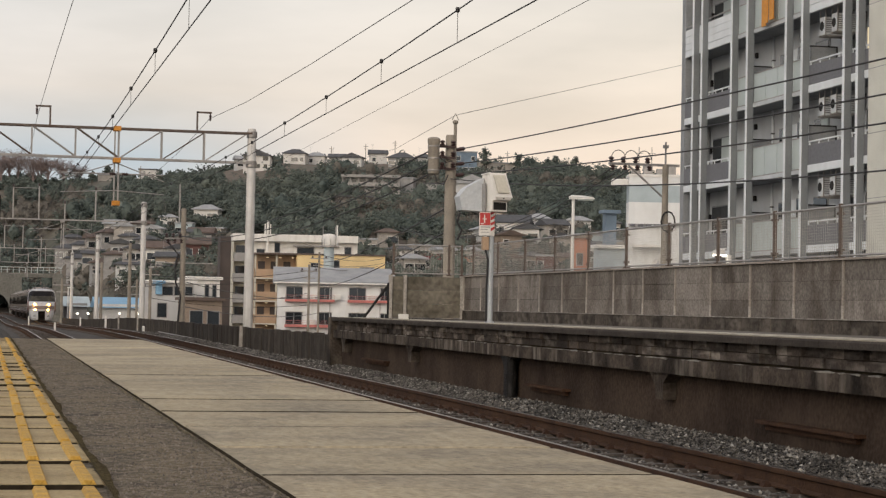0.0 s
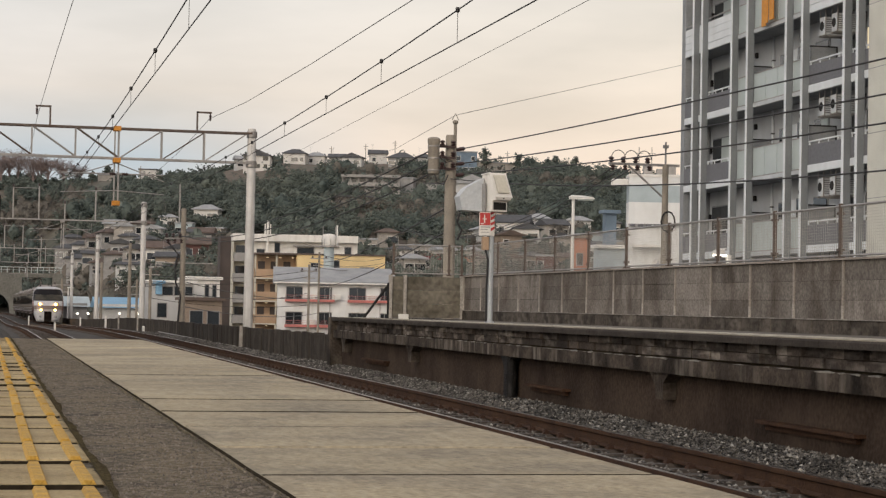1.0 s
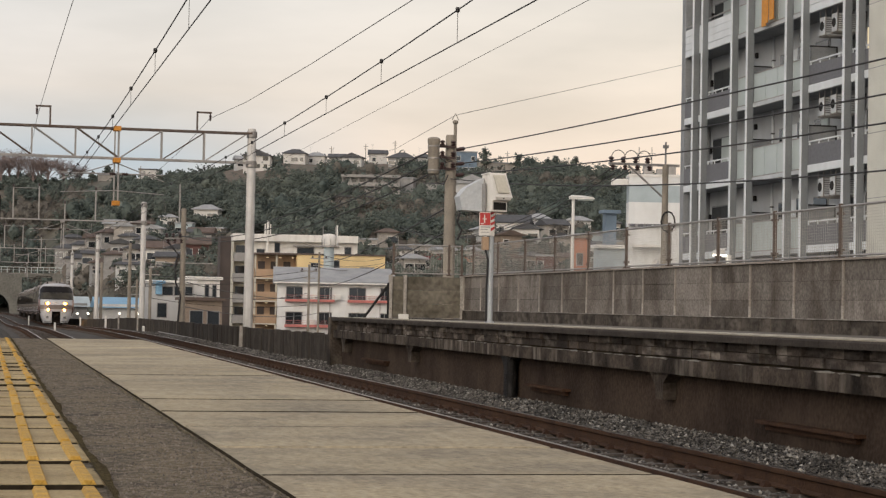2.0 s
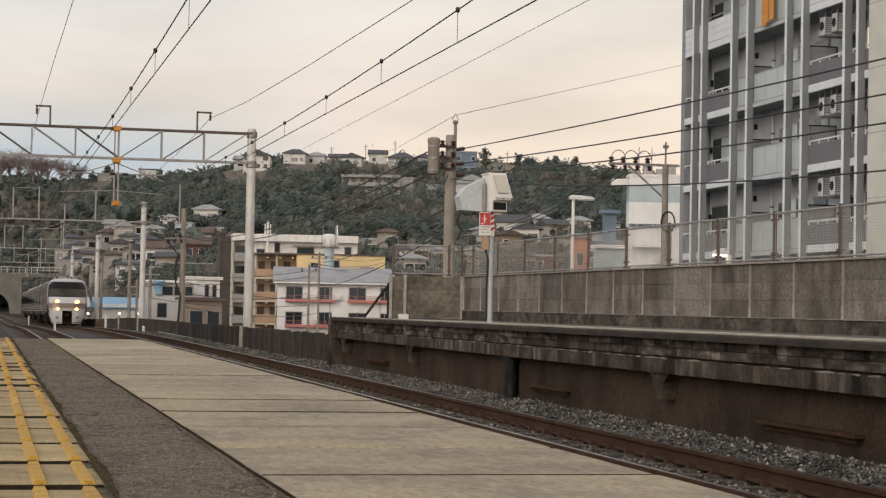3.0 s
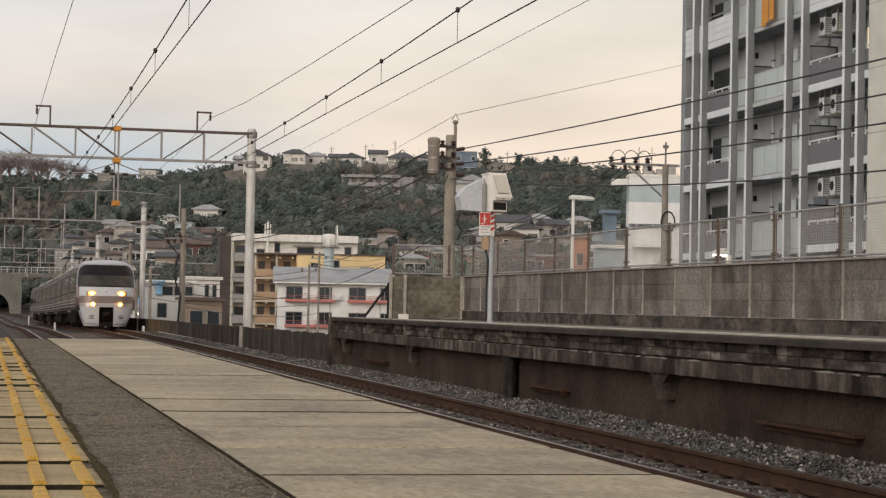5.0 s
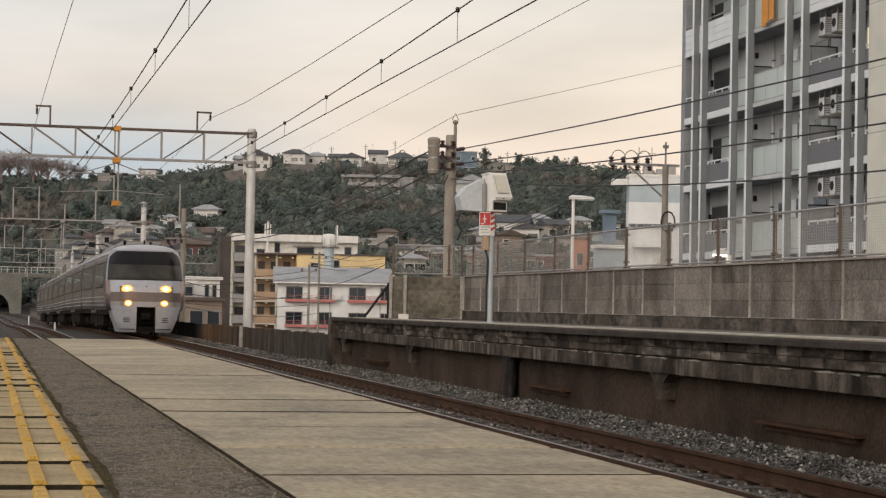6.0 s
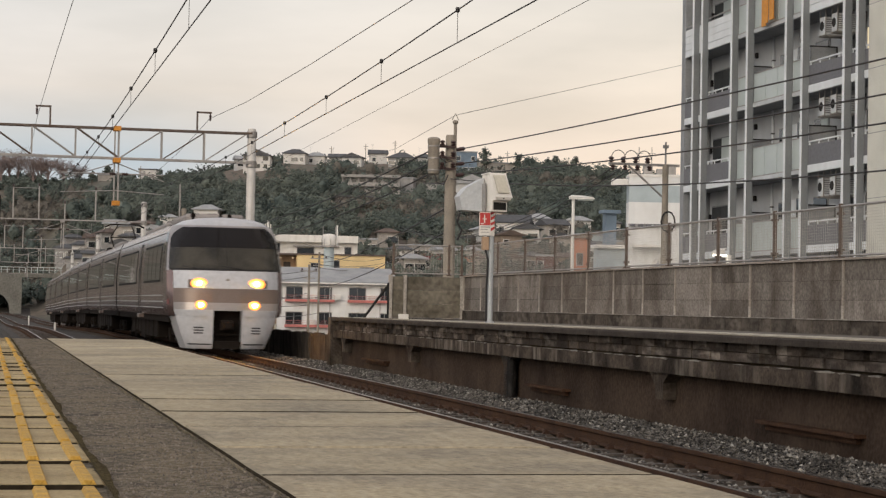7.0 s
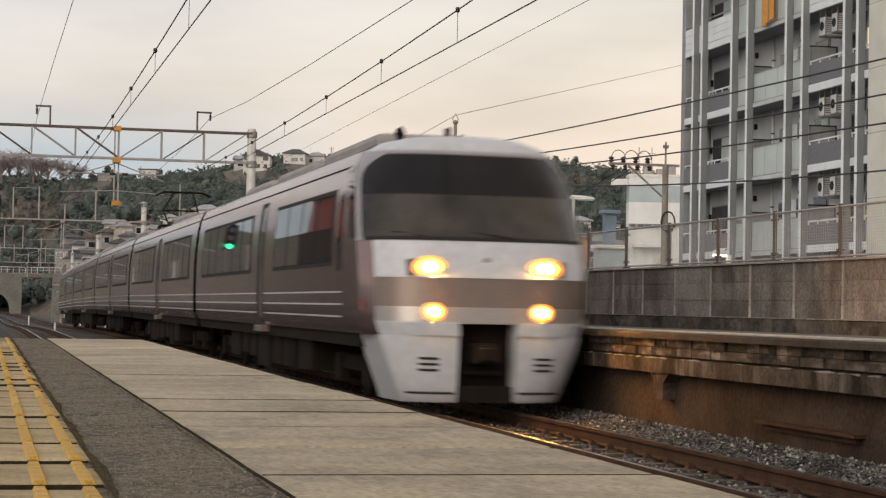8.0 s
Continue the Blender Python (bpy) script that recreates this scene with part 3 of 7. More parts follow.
def track(cx):
    road = holder("railway_track", "rusty steel railway track on concrete sleepers in ballast", "railway track", "railway tracks", "structure")
    for s in (-1, 1):
        m, head = rail_piece("rail", cx + s * .5665, -12, 420, 6)
        rail = part("rail", m, "rust", road)
        part("running_surface", Mesh().grid(head), "railhead", rail, "polished running surface")
    sleeper = Mesh().loft([[(x, -.12 * w, -.16), (x, .12 * w, -.16), (x, .085 * w, 0), (x, -.085 * w, 0)]
                           for x, w in ((-1, 1), (-.5, .95), (0, .85), (.5, .95), (1, 1))]).data("sleeper", "sleeper")
    clip = Mesh()
    for s in (-1, 1):
        for e in (-1, 1):
            c = s * .5665 + e * .10
            clip.loft([[(c - .04, -.05, 0), (c + .04, -.05, 0), (c + .04, .05, 0), (c - .04, .05, 0)],
                       [(c - .03 - e * .01, -.04, .03), (c + .03 - e * .01, -.04, .03), (c + .03 - e * .01, .04, .03), (c - .03 - e * .01, .04, .03)],
                       [(c - .012, -.02, .055), (c + .012, -.02, .055), (c + .012, .02, .055), (c - .012, .02, .055)]])
    clip = clip.data("fastening", "rust")
    y = -8.0
    while y < 130:
        for nm, me in (("sleeper", sleeper), ("fastening", clip)):
            ob = part(nm, me, None, road)
            ob.location = (cx, y, RAIL - .162 - drop(y))
        y += .60
    return road


track(X1)
track(X2)


def ballast_bed():
    """The shaped bed of the two tracks, and the loose stones on it."""
    rows = []
    for y in [-15 + 5 * i for i in range(88)]:
        z, b = RAIL - .20 - drop(y), bend(y)
        rows.append([(b + x, y, z + dz) for x, dz in ((1.02, -.25), (1.1, 0), (4.2, -.02), (6.55, -.01), (6.8, .03), (7.2, .10), (7.55, .15), (7.76, .15 if y < 42 else .05), (8.6, -.28))])
    thing("ballast_bed", Mesh().grid(rows), "soil", "dark bed of railway ballast under the tracks", "ballast", kind="structure")
    rng = np.random.default_rng(3)
    verts, faces = [], []
    base = np.array([(1, 0, 0), (-1, 0, 0), (0, 1, 0), (0, -1, 0), (0, 0, 1), (0, 0, -1)], float)
    tri = np.array([(0, 2, 4), (2, 1, 4), (1, 3, 4), (3, 0, 4), (2, 0, 5), (1, 2, 5), (3, 1, 5), (0, 3, 5)])
    def sow(n, x0, x1, y0, y1, r0, r1, lift):
        for i in range(n):
            y = y0 + (y1 - y0) * rng.random() ** 1.5
            x = rng.uniform(x0, x1)
            r = rng.uniform(r0, r1)
            q = base * r * rng.uniform(.6, 1.25, (6, 1))
            a = rng.uniform(0, 6.28)
            c, s = math.cos(a), math.sin(a)
            q = q @ np.array([[c, s, 0], [-s, c, 0], [0, 0, .8]])
            q = q + rng.normal(0, r * .12, (6, 3)) + (x + bend(y), y, RAIL - .185 - drop(y) + lift(x) + rng.uniform(-.01, .03))
            k = len(verts) * 6
            verts.append(q)
            faces.append(tri + k)
    sow(42000, 6.60, 7.72, 9, 46, .010, .025, lambda x: .15 * ease((x - 6.55) / 1.1) + .004)
    sow(6000, 6.6, 8.0, 43, 95, .025, .045, lambda x: .02 + .10 * ease((x - 6.7) / .9) if x < 7.7 else .08 - .3 * (x - 7.7))
    sow(12000, 4.0, 6.35, 14, 60, .014, .028, lambda x: 0.0)
    def heap(name, mat, label):
        v, f = np.concatenate(verts), np.concatenate(faces)
        me = bpy.data.meshes.new(name)
        me.from_pydata(v.tolist(), [], f.tolist())
        me.materials.append(MAT[mat])
        tagged(new(name, me), label, "ballast", kind="stuff")
        verts.clear()
        faces.clear()
    heap("ballast_stones", "ballast", "loose grey brown crushed ballast stones beside the rail")
    sow(3000, 6.62, 7.70, 9, 46, .012, .028, lambda x: .15 * ease((x - 6.55) / 1.1) + .012)
    sow(900, 4.0, 6.35, 14, 60, .014, .026, lambda x: .01)
    heap("pale_ballast_stones", "pale_stone", "paler freshly broken stones scattered in the ballast")


ballast_bed()


# ---- the platform the camera stands on ----
def near_platform():
    base = Mesh().box(-9, .955, -12, 12.55, RAIL - .45, -.115)
    thing("platform_base", base, "dark_concrete", "concrete body of the near station platform", "platform", kind="structure")
    edge = holder("platform_edging", "worn concrete edge slabs of the station platform", "paving", kind="structure")
    rng = random.Random(5)
    y = -11.83
    while y < 12.3:
        d = min(.54, 12.56 - y)
        m = Mesh().box(.384 + rng.uniform(-.004, .004), .98 + rng.uniform(-.004, .004), y + .0025, y + d - .0025,
                       -.115, rng.uniform(-.0013, .0013), .005)
        part("slab", m, "slab", edge)
        if rng.random() < .5:
            part("joint_fill", Mesh().box(.39, .974, y - .0025, y + .0025, -.05, .0006), "joint", edge)
        y += .54
    thing("slab_gap", Mesh().grid([[(x + .0025 * noise.noise(Vector((q * 3, 0, 9))), q, .0015) for x in (.3755, .3845)] for q in [1.2 + .1 * i for i in range(114)]]), "joint", "dark open joint beside the edge slabs", "joint", kind="structure")
    bed = Mesh().grid([[(x, y, -.004 + .004 * noise.noise(Vector((x * 9, y * 9, 0))) + .003 * noise.noise(Vector((x * 40, y * 40, 5)))) for x in [.150 + .0225 * i for i in range(10)] + [.374]]
                       for y in [1.2 + .03 * i for i in range(379)]])
    grit = np.random.default_rng(21)
    n = 9000
    gy = 1.9 + 10.4 * grit.random(n) ** 1.9
    gx = grit.uniform(.165, .378, n)
    gr = grit.uniform(.0008, .0030, n)
    four = np.array([(1, 0, -.3), (-.5, .87, -.3), (-.5, -.87, -.3), (0, 0, .8)])
    gv = four[None] * gr[:, None, None] * grit.uniform(.6, 1.3, (n, 4, 1)) + np.stack([gx, gy, np.full(n, .0005)], 1)[:, None]
    gf = (np.array([(0, 1, 3), (1, 2, 3), (2, 0, 3)])[None] + 4 * np.arange(n)[:, None, None]).reshape(-1, 3)
    gm = bpy.data.meshes.new("asphalt_grit")
    gm.from_pydata(gv.reshape(-1, 3).tolist(), [], gf.tolist())
    gm.materials.append(MAT["grit"])
    tagged(new("asphalt_grit", gm), "loose pale grit in the worn asphalt strip", "grit", kind="stuff")
    rim = []
    for q in [1.2 + .04 * i for i in range(283)]:
        w = .007 + .012 * max(0.0, noise.noise(Vector((q * 2.3, 4, 1))) + .35) + .007 * noise.noise(Vector((q * 11, 2, 7)))
        rim.append([(.161, q, .0018), (.161 + max(.004, w), q, .0022)])
    thing("dirt_edge", Mesh().grid(rim), "moss", "dark moss and dirt gathered beside the tactile tiles", "dirt", kind="structure")
    thing("asphalt_strip", bed, "asphalt", "coarse dark asphalt strip between tiles and edge slabs", "paving", kind="structure")
    field = Mesh().box(-9, -1.05, -12, 12.55, -.115, -.004).box(-1.05, .384, -12, -5.1, -.115, -.004).box(-1.05, -.60, -5.1, 12.55, -.115, -.004).box(.168, .374, -5.1, 1.25, -.115, -.006)
    thing("platform_paving", field, "asphalt", "worn asphalt surface of the station platform", "paving", kind="structure")
    thing("tile_bedding", Mesh().box(-.60, .384, -5.1, 12.55, -.115, -.012), "joint", "dark bedding under the tactile paving", "paving", kind="structure")
    way = holder("tactile_paving", "worn tactile guide paving with yellow raised bars", "tactile paving", kind="structure")
    pitch = .385
    tile = Mesh().box(-.125, .125, .004, pitch - .004, -.03, 0, .006).data("tile", "tile")
    bar = Mesh()
    rings = []
    for yy, s in ((.002, .88), (.012, .97), (.05, 1), (pitch - .05, 1), (pitch - .012, .97), (pitch - .002, .88)):
        rings.append([(-.0108 * s, yy, -.001), (-.0068 * s, yy, .0055 * s), (.0068 * s, yy, .0055 * s), (.0108 * s, yy, -.001)])
    bar = bar.loft(rings).data("raised_bar", "yellow")
    k = 0
    yy = 1.078 - .385 * 16
    while yy < 12.3:
        # dark box before each tile row paints the shade of the gap
        part("joint_fill", Mesh().box(-.60, .160, yy - .006, yy + .005, -.03, -.0012), "joint", way)
        for j, cx in enumerate((.041, -.213, -.467)):
            ob = part("tile", tile, None, way)
            ob.location, ob.rotation_euler = (cx, yy, rng.uniform(-.001, .003)), (rng.uniform(-.017, -.006), rng.uniform(-.006, .006), rng.uniform(-.006, .006))
            for i in range(4):
                b = part("raised_bar", bar, None, ob)
                b.location = (.100 - .0635 * i, 0, 0)
        yy += pitch
        k += 1


near_platform()


# ---- the platform across the tracks ----
def lean(y):
    return .007 - .0013 * (y - 15.7)


EDGE = 7.47


def far_platform():
    y0, y1 = -14.0, 42.3
    top = Mesh().loft([[(EDGE + .645, y, lean(y) - .12), (13.5, y, lean(y) - .12), (13.5, y, lean(y) - .004), (EDGE + .645, y, lean(y) - .004)] for y in (y0, y1)])
    thing("opposite_platform", top, "deck", "worn concrete deck of the opposite platform", "platform", kind="structure")
    cope = holder("platform_coping", "soot-dark concrete coping along the opposite platform", "coping", kind="structure")
    rng = random.Random(9)
    y = y0
    while y < y1 - .1:
        d = min(1.8, y1 - y)
        a, b = y + .004, y + d - .004
        m = Mesh().loft([[(EDGE - .03, q, lean(q) - .07), (EDGE + .64, q, lean(q) - .07), (EDGE + .64, q, lean(q) + .006), (EDGE - .015, q, lean(q) + .006), (EDGE - .03, q, lean(q) - .012)] for q in (a, b)])
        stone = part("coping_stone", m, "coping", cope)
        part("worn_edge", Mesh().grid([[(EDGE - .008, q, lean(q) + .009), (EDGE + .20, q, lean(q) + .009)] for q in (a, b)]), "slab", stone, "pale worn upper face")
        part("painted_strip", Mesh().grid([[(EDGE + .34, q, lean(q) + .009), (EDGE + .63, q, lean(q) + .009)] for q in (a, b)]), "worn_line", stone, "worn pale strip")
        y += d
    # painted lines along the deck
    for x, w, mat, lab in ((8.5, .32, "worn_line", "worn pale line painted on the opposite platform"),):
        thing("platform_line", Mesh().grid([[(x, q, lean(q) + .002), (x + w, q, lean(q) + .002)] for q in (y0, y1 - 1)]), mat, lab, "marking", kind="structure")
    # courses of blocks under the coping
    wall = holder("block_course", "sooty stone blocks under the platform coping", "masonry", kind="structure")
    n = 0
    rest = Mesh()
    for row in range(2):
        y = y0 + rng.uniform(0, .3)
        while y < y1 - .3:
            d = rng.uniform(.28, .55)
            z1 = -.073 - row * .098
            x = EDGE + .085 + rng.uniform(-.035, .03)
            m = Mesh()
            m.loft([[(x, y + .008, lean(y) + z1 - .091), (x + .2, y + .008, lean(y) + z1 - .091), (x + .2, y + .008, lean(y) + z1), (x, y + .008, lean(y) + z1)],
                    [(x, y + d - .008, lean(y) + z1 - .091), (x + .2, y + d - .008, lean(y) + z1 - .091), (x + .2, y + d - .008, lean(y) + z1), (x, y + d - .008, lean(y) + z1)]])
            if 12 < y < 42:
                part("block", m, "brick", wall)
            else:
                rest.add(m.v, m.f)
            y += d
    part("block_run", rest, "brick", wall, kind="stuff")
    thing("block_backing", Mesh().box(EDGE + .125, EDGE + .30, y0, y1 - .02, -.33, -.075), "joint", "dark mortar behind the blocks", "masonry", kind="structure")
    # concrete beam with haunched brackets at the columns
    spans = [41.2 - 6.7 * s for s in range(9)]
    beam = Mesh()
    beam.loft([[(EDGE + .015, y0, -.268), (EDGE + .015, y1, -.298), (EDGE + .015, y1, -.465), (EDGE + .015, y0, -.445)],
               [(EDGE + .33, y0, -.268), (EDGE + .33, y1, -.298), (EDGE + .33, y1, -.465), (EDGE + .33, y0, -.445)]])
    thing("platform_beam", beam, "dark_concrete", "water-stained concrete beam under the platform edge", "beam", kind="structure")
    crust, q = Mesh(), 12.0
    while q < y1 - .5:                         # lime crust and rubble along the top edge of the beam
        d = rng.uniform(.06, .5)
        zt = lerp(-.268, -.298, (q - y0) / (y1 - y0))
        if rng.random() < .6:
            h, w = rng.uniform(.004, .014), rng.uniform(.004, .015)
            crust.loft([[(EDGE + .012, a, zt - h * rng.uniform(.3, 1.2)), (EDGE + .02 + w, a, zt), (EDGE + .02 + w, a, zt + h * k), (EDGE + .010, a, zt + .4 * h * k)]
                        for a, k in ((q, .3), (q + d * .35, 1.0), (q + d * .7, .7), (q + d, .2))])
        q += d + rng.uniform(0, .25)
    thing("lime_crust", crust, "lime", "pale lime crust along the top of the beam", "crust", kind="structure")
    for i, q in enumerate(spans):
        m = Mesh()
        foot = -1.34 if i in (2, 4) else -.76
        outline = ((q - .34, -.43), (q + .40, -.43), (q + .16, -.60), (q + .13, foot), (q - (.02 if i == 2 else .10), foot), (q - (.03 if i == 2 else .11), -.57))
        m.loft([[(EDGE + .05, a, b) for a, b in outline], [(EDGE + .215, a, b) for a, b in outline]])
        thing("platform_column", m, "wet_concrete" if i == 2 else "dark_concrete", "short stained concrete column with haunches under the beam", "column", "columns under the platform", "structure")
    thing("platform_wall", Mesh().box(EDGE + .22, EDGE + .5, y0, y1, -1.7, -.40), "brown_wall", "rust-brown stained wall under the platform, shade in its colour", "wall", kind="structure")
    end = Mesh().box(EDGE - .05, 13.5, y1 - .02, y1 + .32, -4.2, -.02, .02)
    thing("platform_end_wall", end, "dark_concrete", "dark concrete end wall of the opposite platform", "wall", kind="structure")
    for a, b, z in ((37.1, 39.4, -.86), (25.1, 27.0, -.86), (16.1, 18.4, -.86)):
        m = Mesh().box(EDGE + .10, EDGE + .22, a, b, z, z + .035).box(EDGE + .17, EDGE + .22, a + .1, b - .1, z - .06, z)
        thing("cable_ledge", m, "rust", "rusty steel ledge on the wall under the platform", "ledge", "ledges on the wall", "structure")
    pipe = Mesh().tube([(EDGE + .10, 27.70, -.44), (EDGE + .10, 27.70, -1.36)], .075, 12).tube([(EDGE + .10, 27.70, -.72), (EDGE + .10, 27.70, -.80)], .088, 12).tube([(EDGE + .10, 27.70, -.44), (EDGE + .10, 27.70, -.52)], .088, 12)
    thing("drain_pipe", pipe, "wet_concrete", "black drain pipe down the platform face", "pipe", smooth=True)
    lift = Mesh().box(EDGE + .32, 10.1, y0, y1, -4.2, -.125)
    thing("platform_fill", lift, "brown_wall", "filled body of the opposite platform", "platform", kind="structure")


far_platform()

WALLX = 10.3


def back_wall():
    y0, y1 = -13.0, 41.7
    plinth = holder("wall_plinth", "stained concrete block plinth behind the opposite platform", "plinth", kind="structure")
    part("core", Mesh().box(WALLX - .035, WALLX + .16, y0, y1 + .12, -.4, .168), "joint", plinth)
    dice = random.Random(31)
    q = y0
    while q < y1:
        d = dice.uniform(.35, 1.05)
        part("plinth_block", Mesh().box(WALLX - .05 + dice.uniform(-.006, .006), WALLX + .15, q + .004, min(q + d, y1 + .12) - .004, -.3, .175 + dice.uniform(-.006, .004), .012), "plinth_grey", plinth)
        q += d
    # thin pale strip paints the lit top edge of the plinth
    part("plinth_cap", Mesh().box(WALLX - .062, WALLX - .03, y0, y1 + .12, .172, .186, .004), "lime", plinth, "pale upper edge, the light on it put into the colour")
    wall = holder("panel_wall", "weathered precast concrete panel wall behind the platform", "wall", kind="structure")
    step = 1.4975
    q = 22.22 - step * 23
    i = 0
    ys = []
    while q < y1:
        if q > y0:
            ys.append(q)
        q += step
    up = Mesh().box(-.034, .06, -.020, .020, 0, .742, .005).data("wall_post", "sooty_post")
    bare = Mesh().box(-.037, .0, -.022, .022, 0, .34, .006).data("worn_foot", "post")
    part("backing_board", Mesh().box(WALLX + .012, WALLX + .036, y0, y1, .17, .92), "joint", wall)
    rng = random.Random(2)
    for k, q in enumerate(ys):
        ob = part("wall_post", up, None, wall)
        ob.location = (WALLX, q, .172)
        low = part("worn_foot", bare, None, ob, "pale bare concrete foot")
        low.location, low.scale = (0, 0, 0), (1, 1, rng.uniform(.45, 1.15))
        nxt = ys[k + 1] if k + 1 < len(ys) else y1
        if nxt - q < .3:
            continue
        for r in range(3):
            m = Mesh().box(WALLX - .02 + rng.uniform(-.004, .004), WALLX + .04, q + .034, nxt - .034, .176 + .245 * r + .002, .176 + .245 * (r + 1) - .002, .004)
            part("wall_panel", m, "panel", wall)
    part("top_rail", Mesh().box(WALLX - .055, WALLX + .07, y0, y1, .914, .942, .005), "sooty_post", wall)
    # the return at the end of the platform
    end = holder("end_wall", "greenish concrete panel wall across the platform end", "wall", kind="structure")
    for a, b in ((8.66, 8.95), (8.97, 10.22)):
        for r in range(3):
            part("wall_panel", Mesh().box(a, b, 41.74 + .003 * r, 41.80, .0 + .3 * r + .003, .3 * (r + 1) - .003, .003), "green_panel", end)
    for x in (8.64, 8.96, 10.24):
        part("wall_post", Mesh().box(x - .035, x + .035, 41.70, 41.83, -.02, .93, .006), "post", end)
    # mesh fence on top of the wall
    fence = holder("mesh_fence", "rusty steel post fence with fine wire mesh", "fence", kind="structure")
    f = 22.40 - 2.07 * 16
    posts = []
    while f < y1:
        posts.append((WALLX + .02, f))
        f += 2.07
    posts += [(10.24, 41.78), (9.95, 41.78), (8.70, 41.78)]
    pm = Mesh().box(-.023, .023, -.023, .023, .0, .69, .005).box(-.045, .045, -.045, .045, .0, .03).box(-.04, .04, -.04, .04, .10, .13).box(-.04, .04, -.04, .04, .55, .58).data("fence_post", "rust_steel")
    for x, y in posts:
        ob = part("fence_post", pm, None, fence)
        ob.location = (x, y, .93)
    for z, r in ((.97, .014), (1.585, .017)):
        part("fence_rail", Mesh().tube([(WALLX + .02, -12, z), (WALLX + .02, y1, z)], r, 6), "steel", fence)
        part("fence_rail", Mesh().tube([(10.24, 41.78, z), (8.70, 41.78, z)], r, 6), "steel", fence)
    net = Mesh()
    for i in range(17):
        z = .985 + .036 * i
        net.box(WALLX + .017, WALLX + .023, -2, y1, z, z + .0028)
        net.box(8.70, 10.24, 41.778, 41.782, z, z + .0022)
    y = 8.0
    while y < y1:
        net.box(WALLX + .018, WALLX + .022, y, y + .0020, .97, 1.585)
        y += .055
    x = 8.7
    while x < 10.24:
        net.box(x, x + .0025, 41.778, 41.782, .97, 1.585)
        x += .06
    part("wire_mesh", net, "zinc", fence, "fine galvanised wire mesh", kind="stuff")
    thing("prop_bar", Mesh().tube([(8.62, 41.75, .75), (8.05, 41.75, -.03)], .03, 6).tube([(8.60, 41.75, .75), (8.60, 41.75, -.03)], .035, 6), "black",
          "black steel prop at the platform end", "prop")
    thing("low_sign", Mesh().box(8.78, 9.0, 41.5, 41.53, -.03, .075, .004), "sign_white", "small white sign board standing on the platform end", "sign")


back_wall()


# ---- low fence of upright sleepers beyond the platform ----
def lineside_fence():
    fence = holder("lineside_fence", "low dark fence of upright old sleepers along the line", "fence", kind="structure")
    rng = random.Random(4)
    rest = Mesh()
    y = 42.8
    while y < 215:
        w = .62
        x = 8.05 + bend(y) + rng.uniform(-.015, .015)
        t = -.44 - .0035 * (y - 42) - max(0, drop(y) - .2) * .8 + rng.uniform(-.02, .02)
        m = Mesh().box(x, x + .1, y, y + w - .05, t - .95, t, .01)
        if y < 150:
            part("fence_board", m, "old_board", fence)
        else:
            rest.add(m.v, m.f)
        y += w
    part("fence_board_run", rest, "old_board", fence, kind="stuff")
    for y in (62.0, 105.0, 120.0):
        part("fence_post", Mesh().box(7.96, 8.05, y, y + .16, -1.7, -.42 - .0035 * (y - 42)), "post", fence)


lineside_fence()


# ---- overhead line ----
POLEX = 9.0
SPANS = (20.5, 68.0, 115.3, 162.8, 210.5)


def pole_mesh(r0, r1, z0, z1, n=12):
    return Mesh().lathe([(r0, z0), (r1, z1), (r1 * .92, z1 + .02)], n)


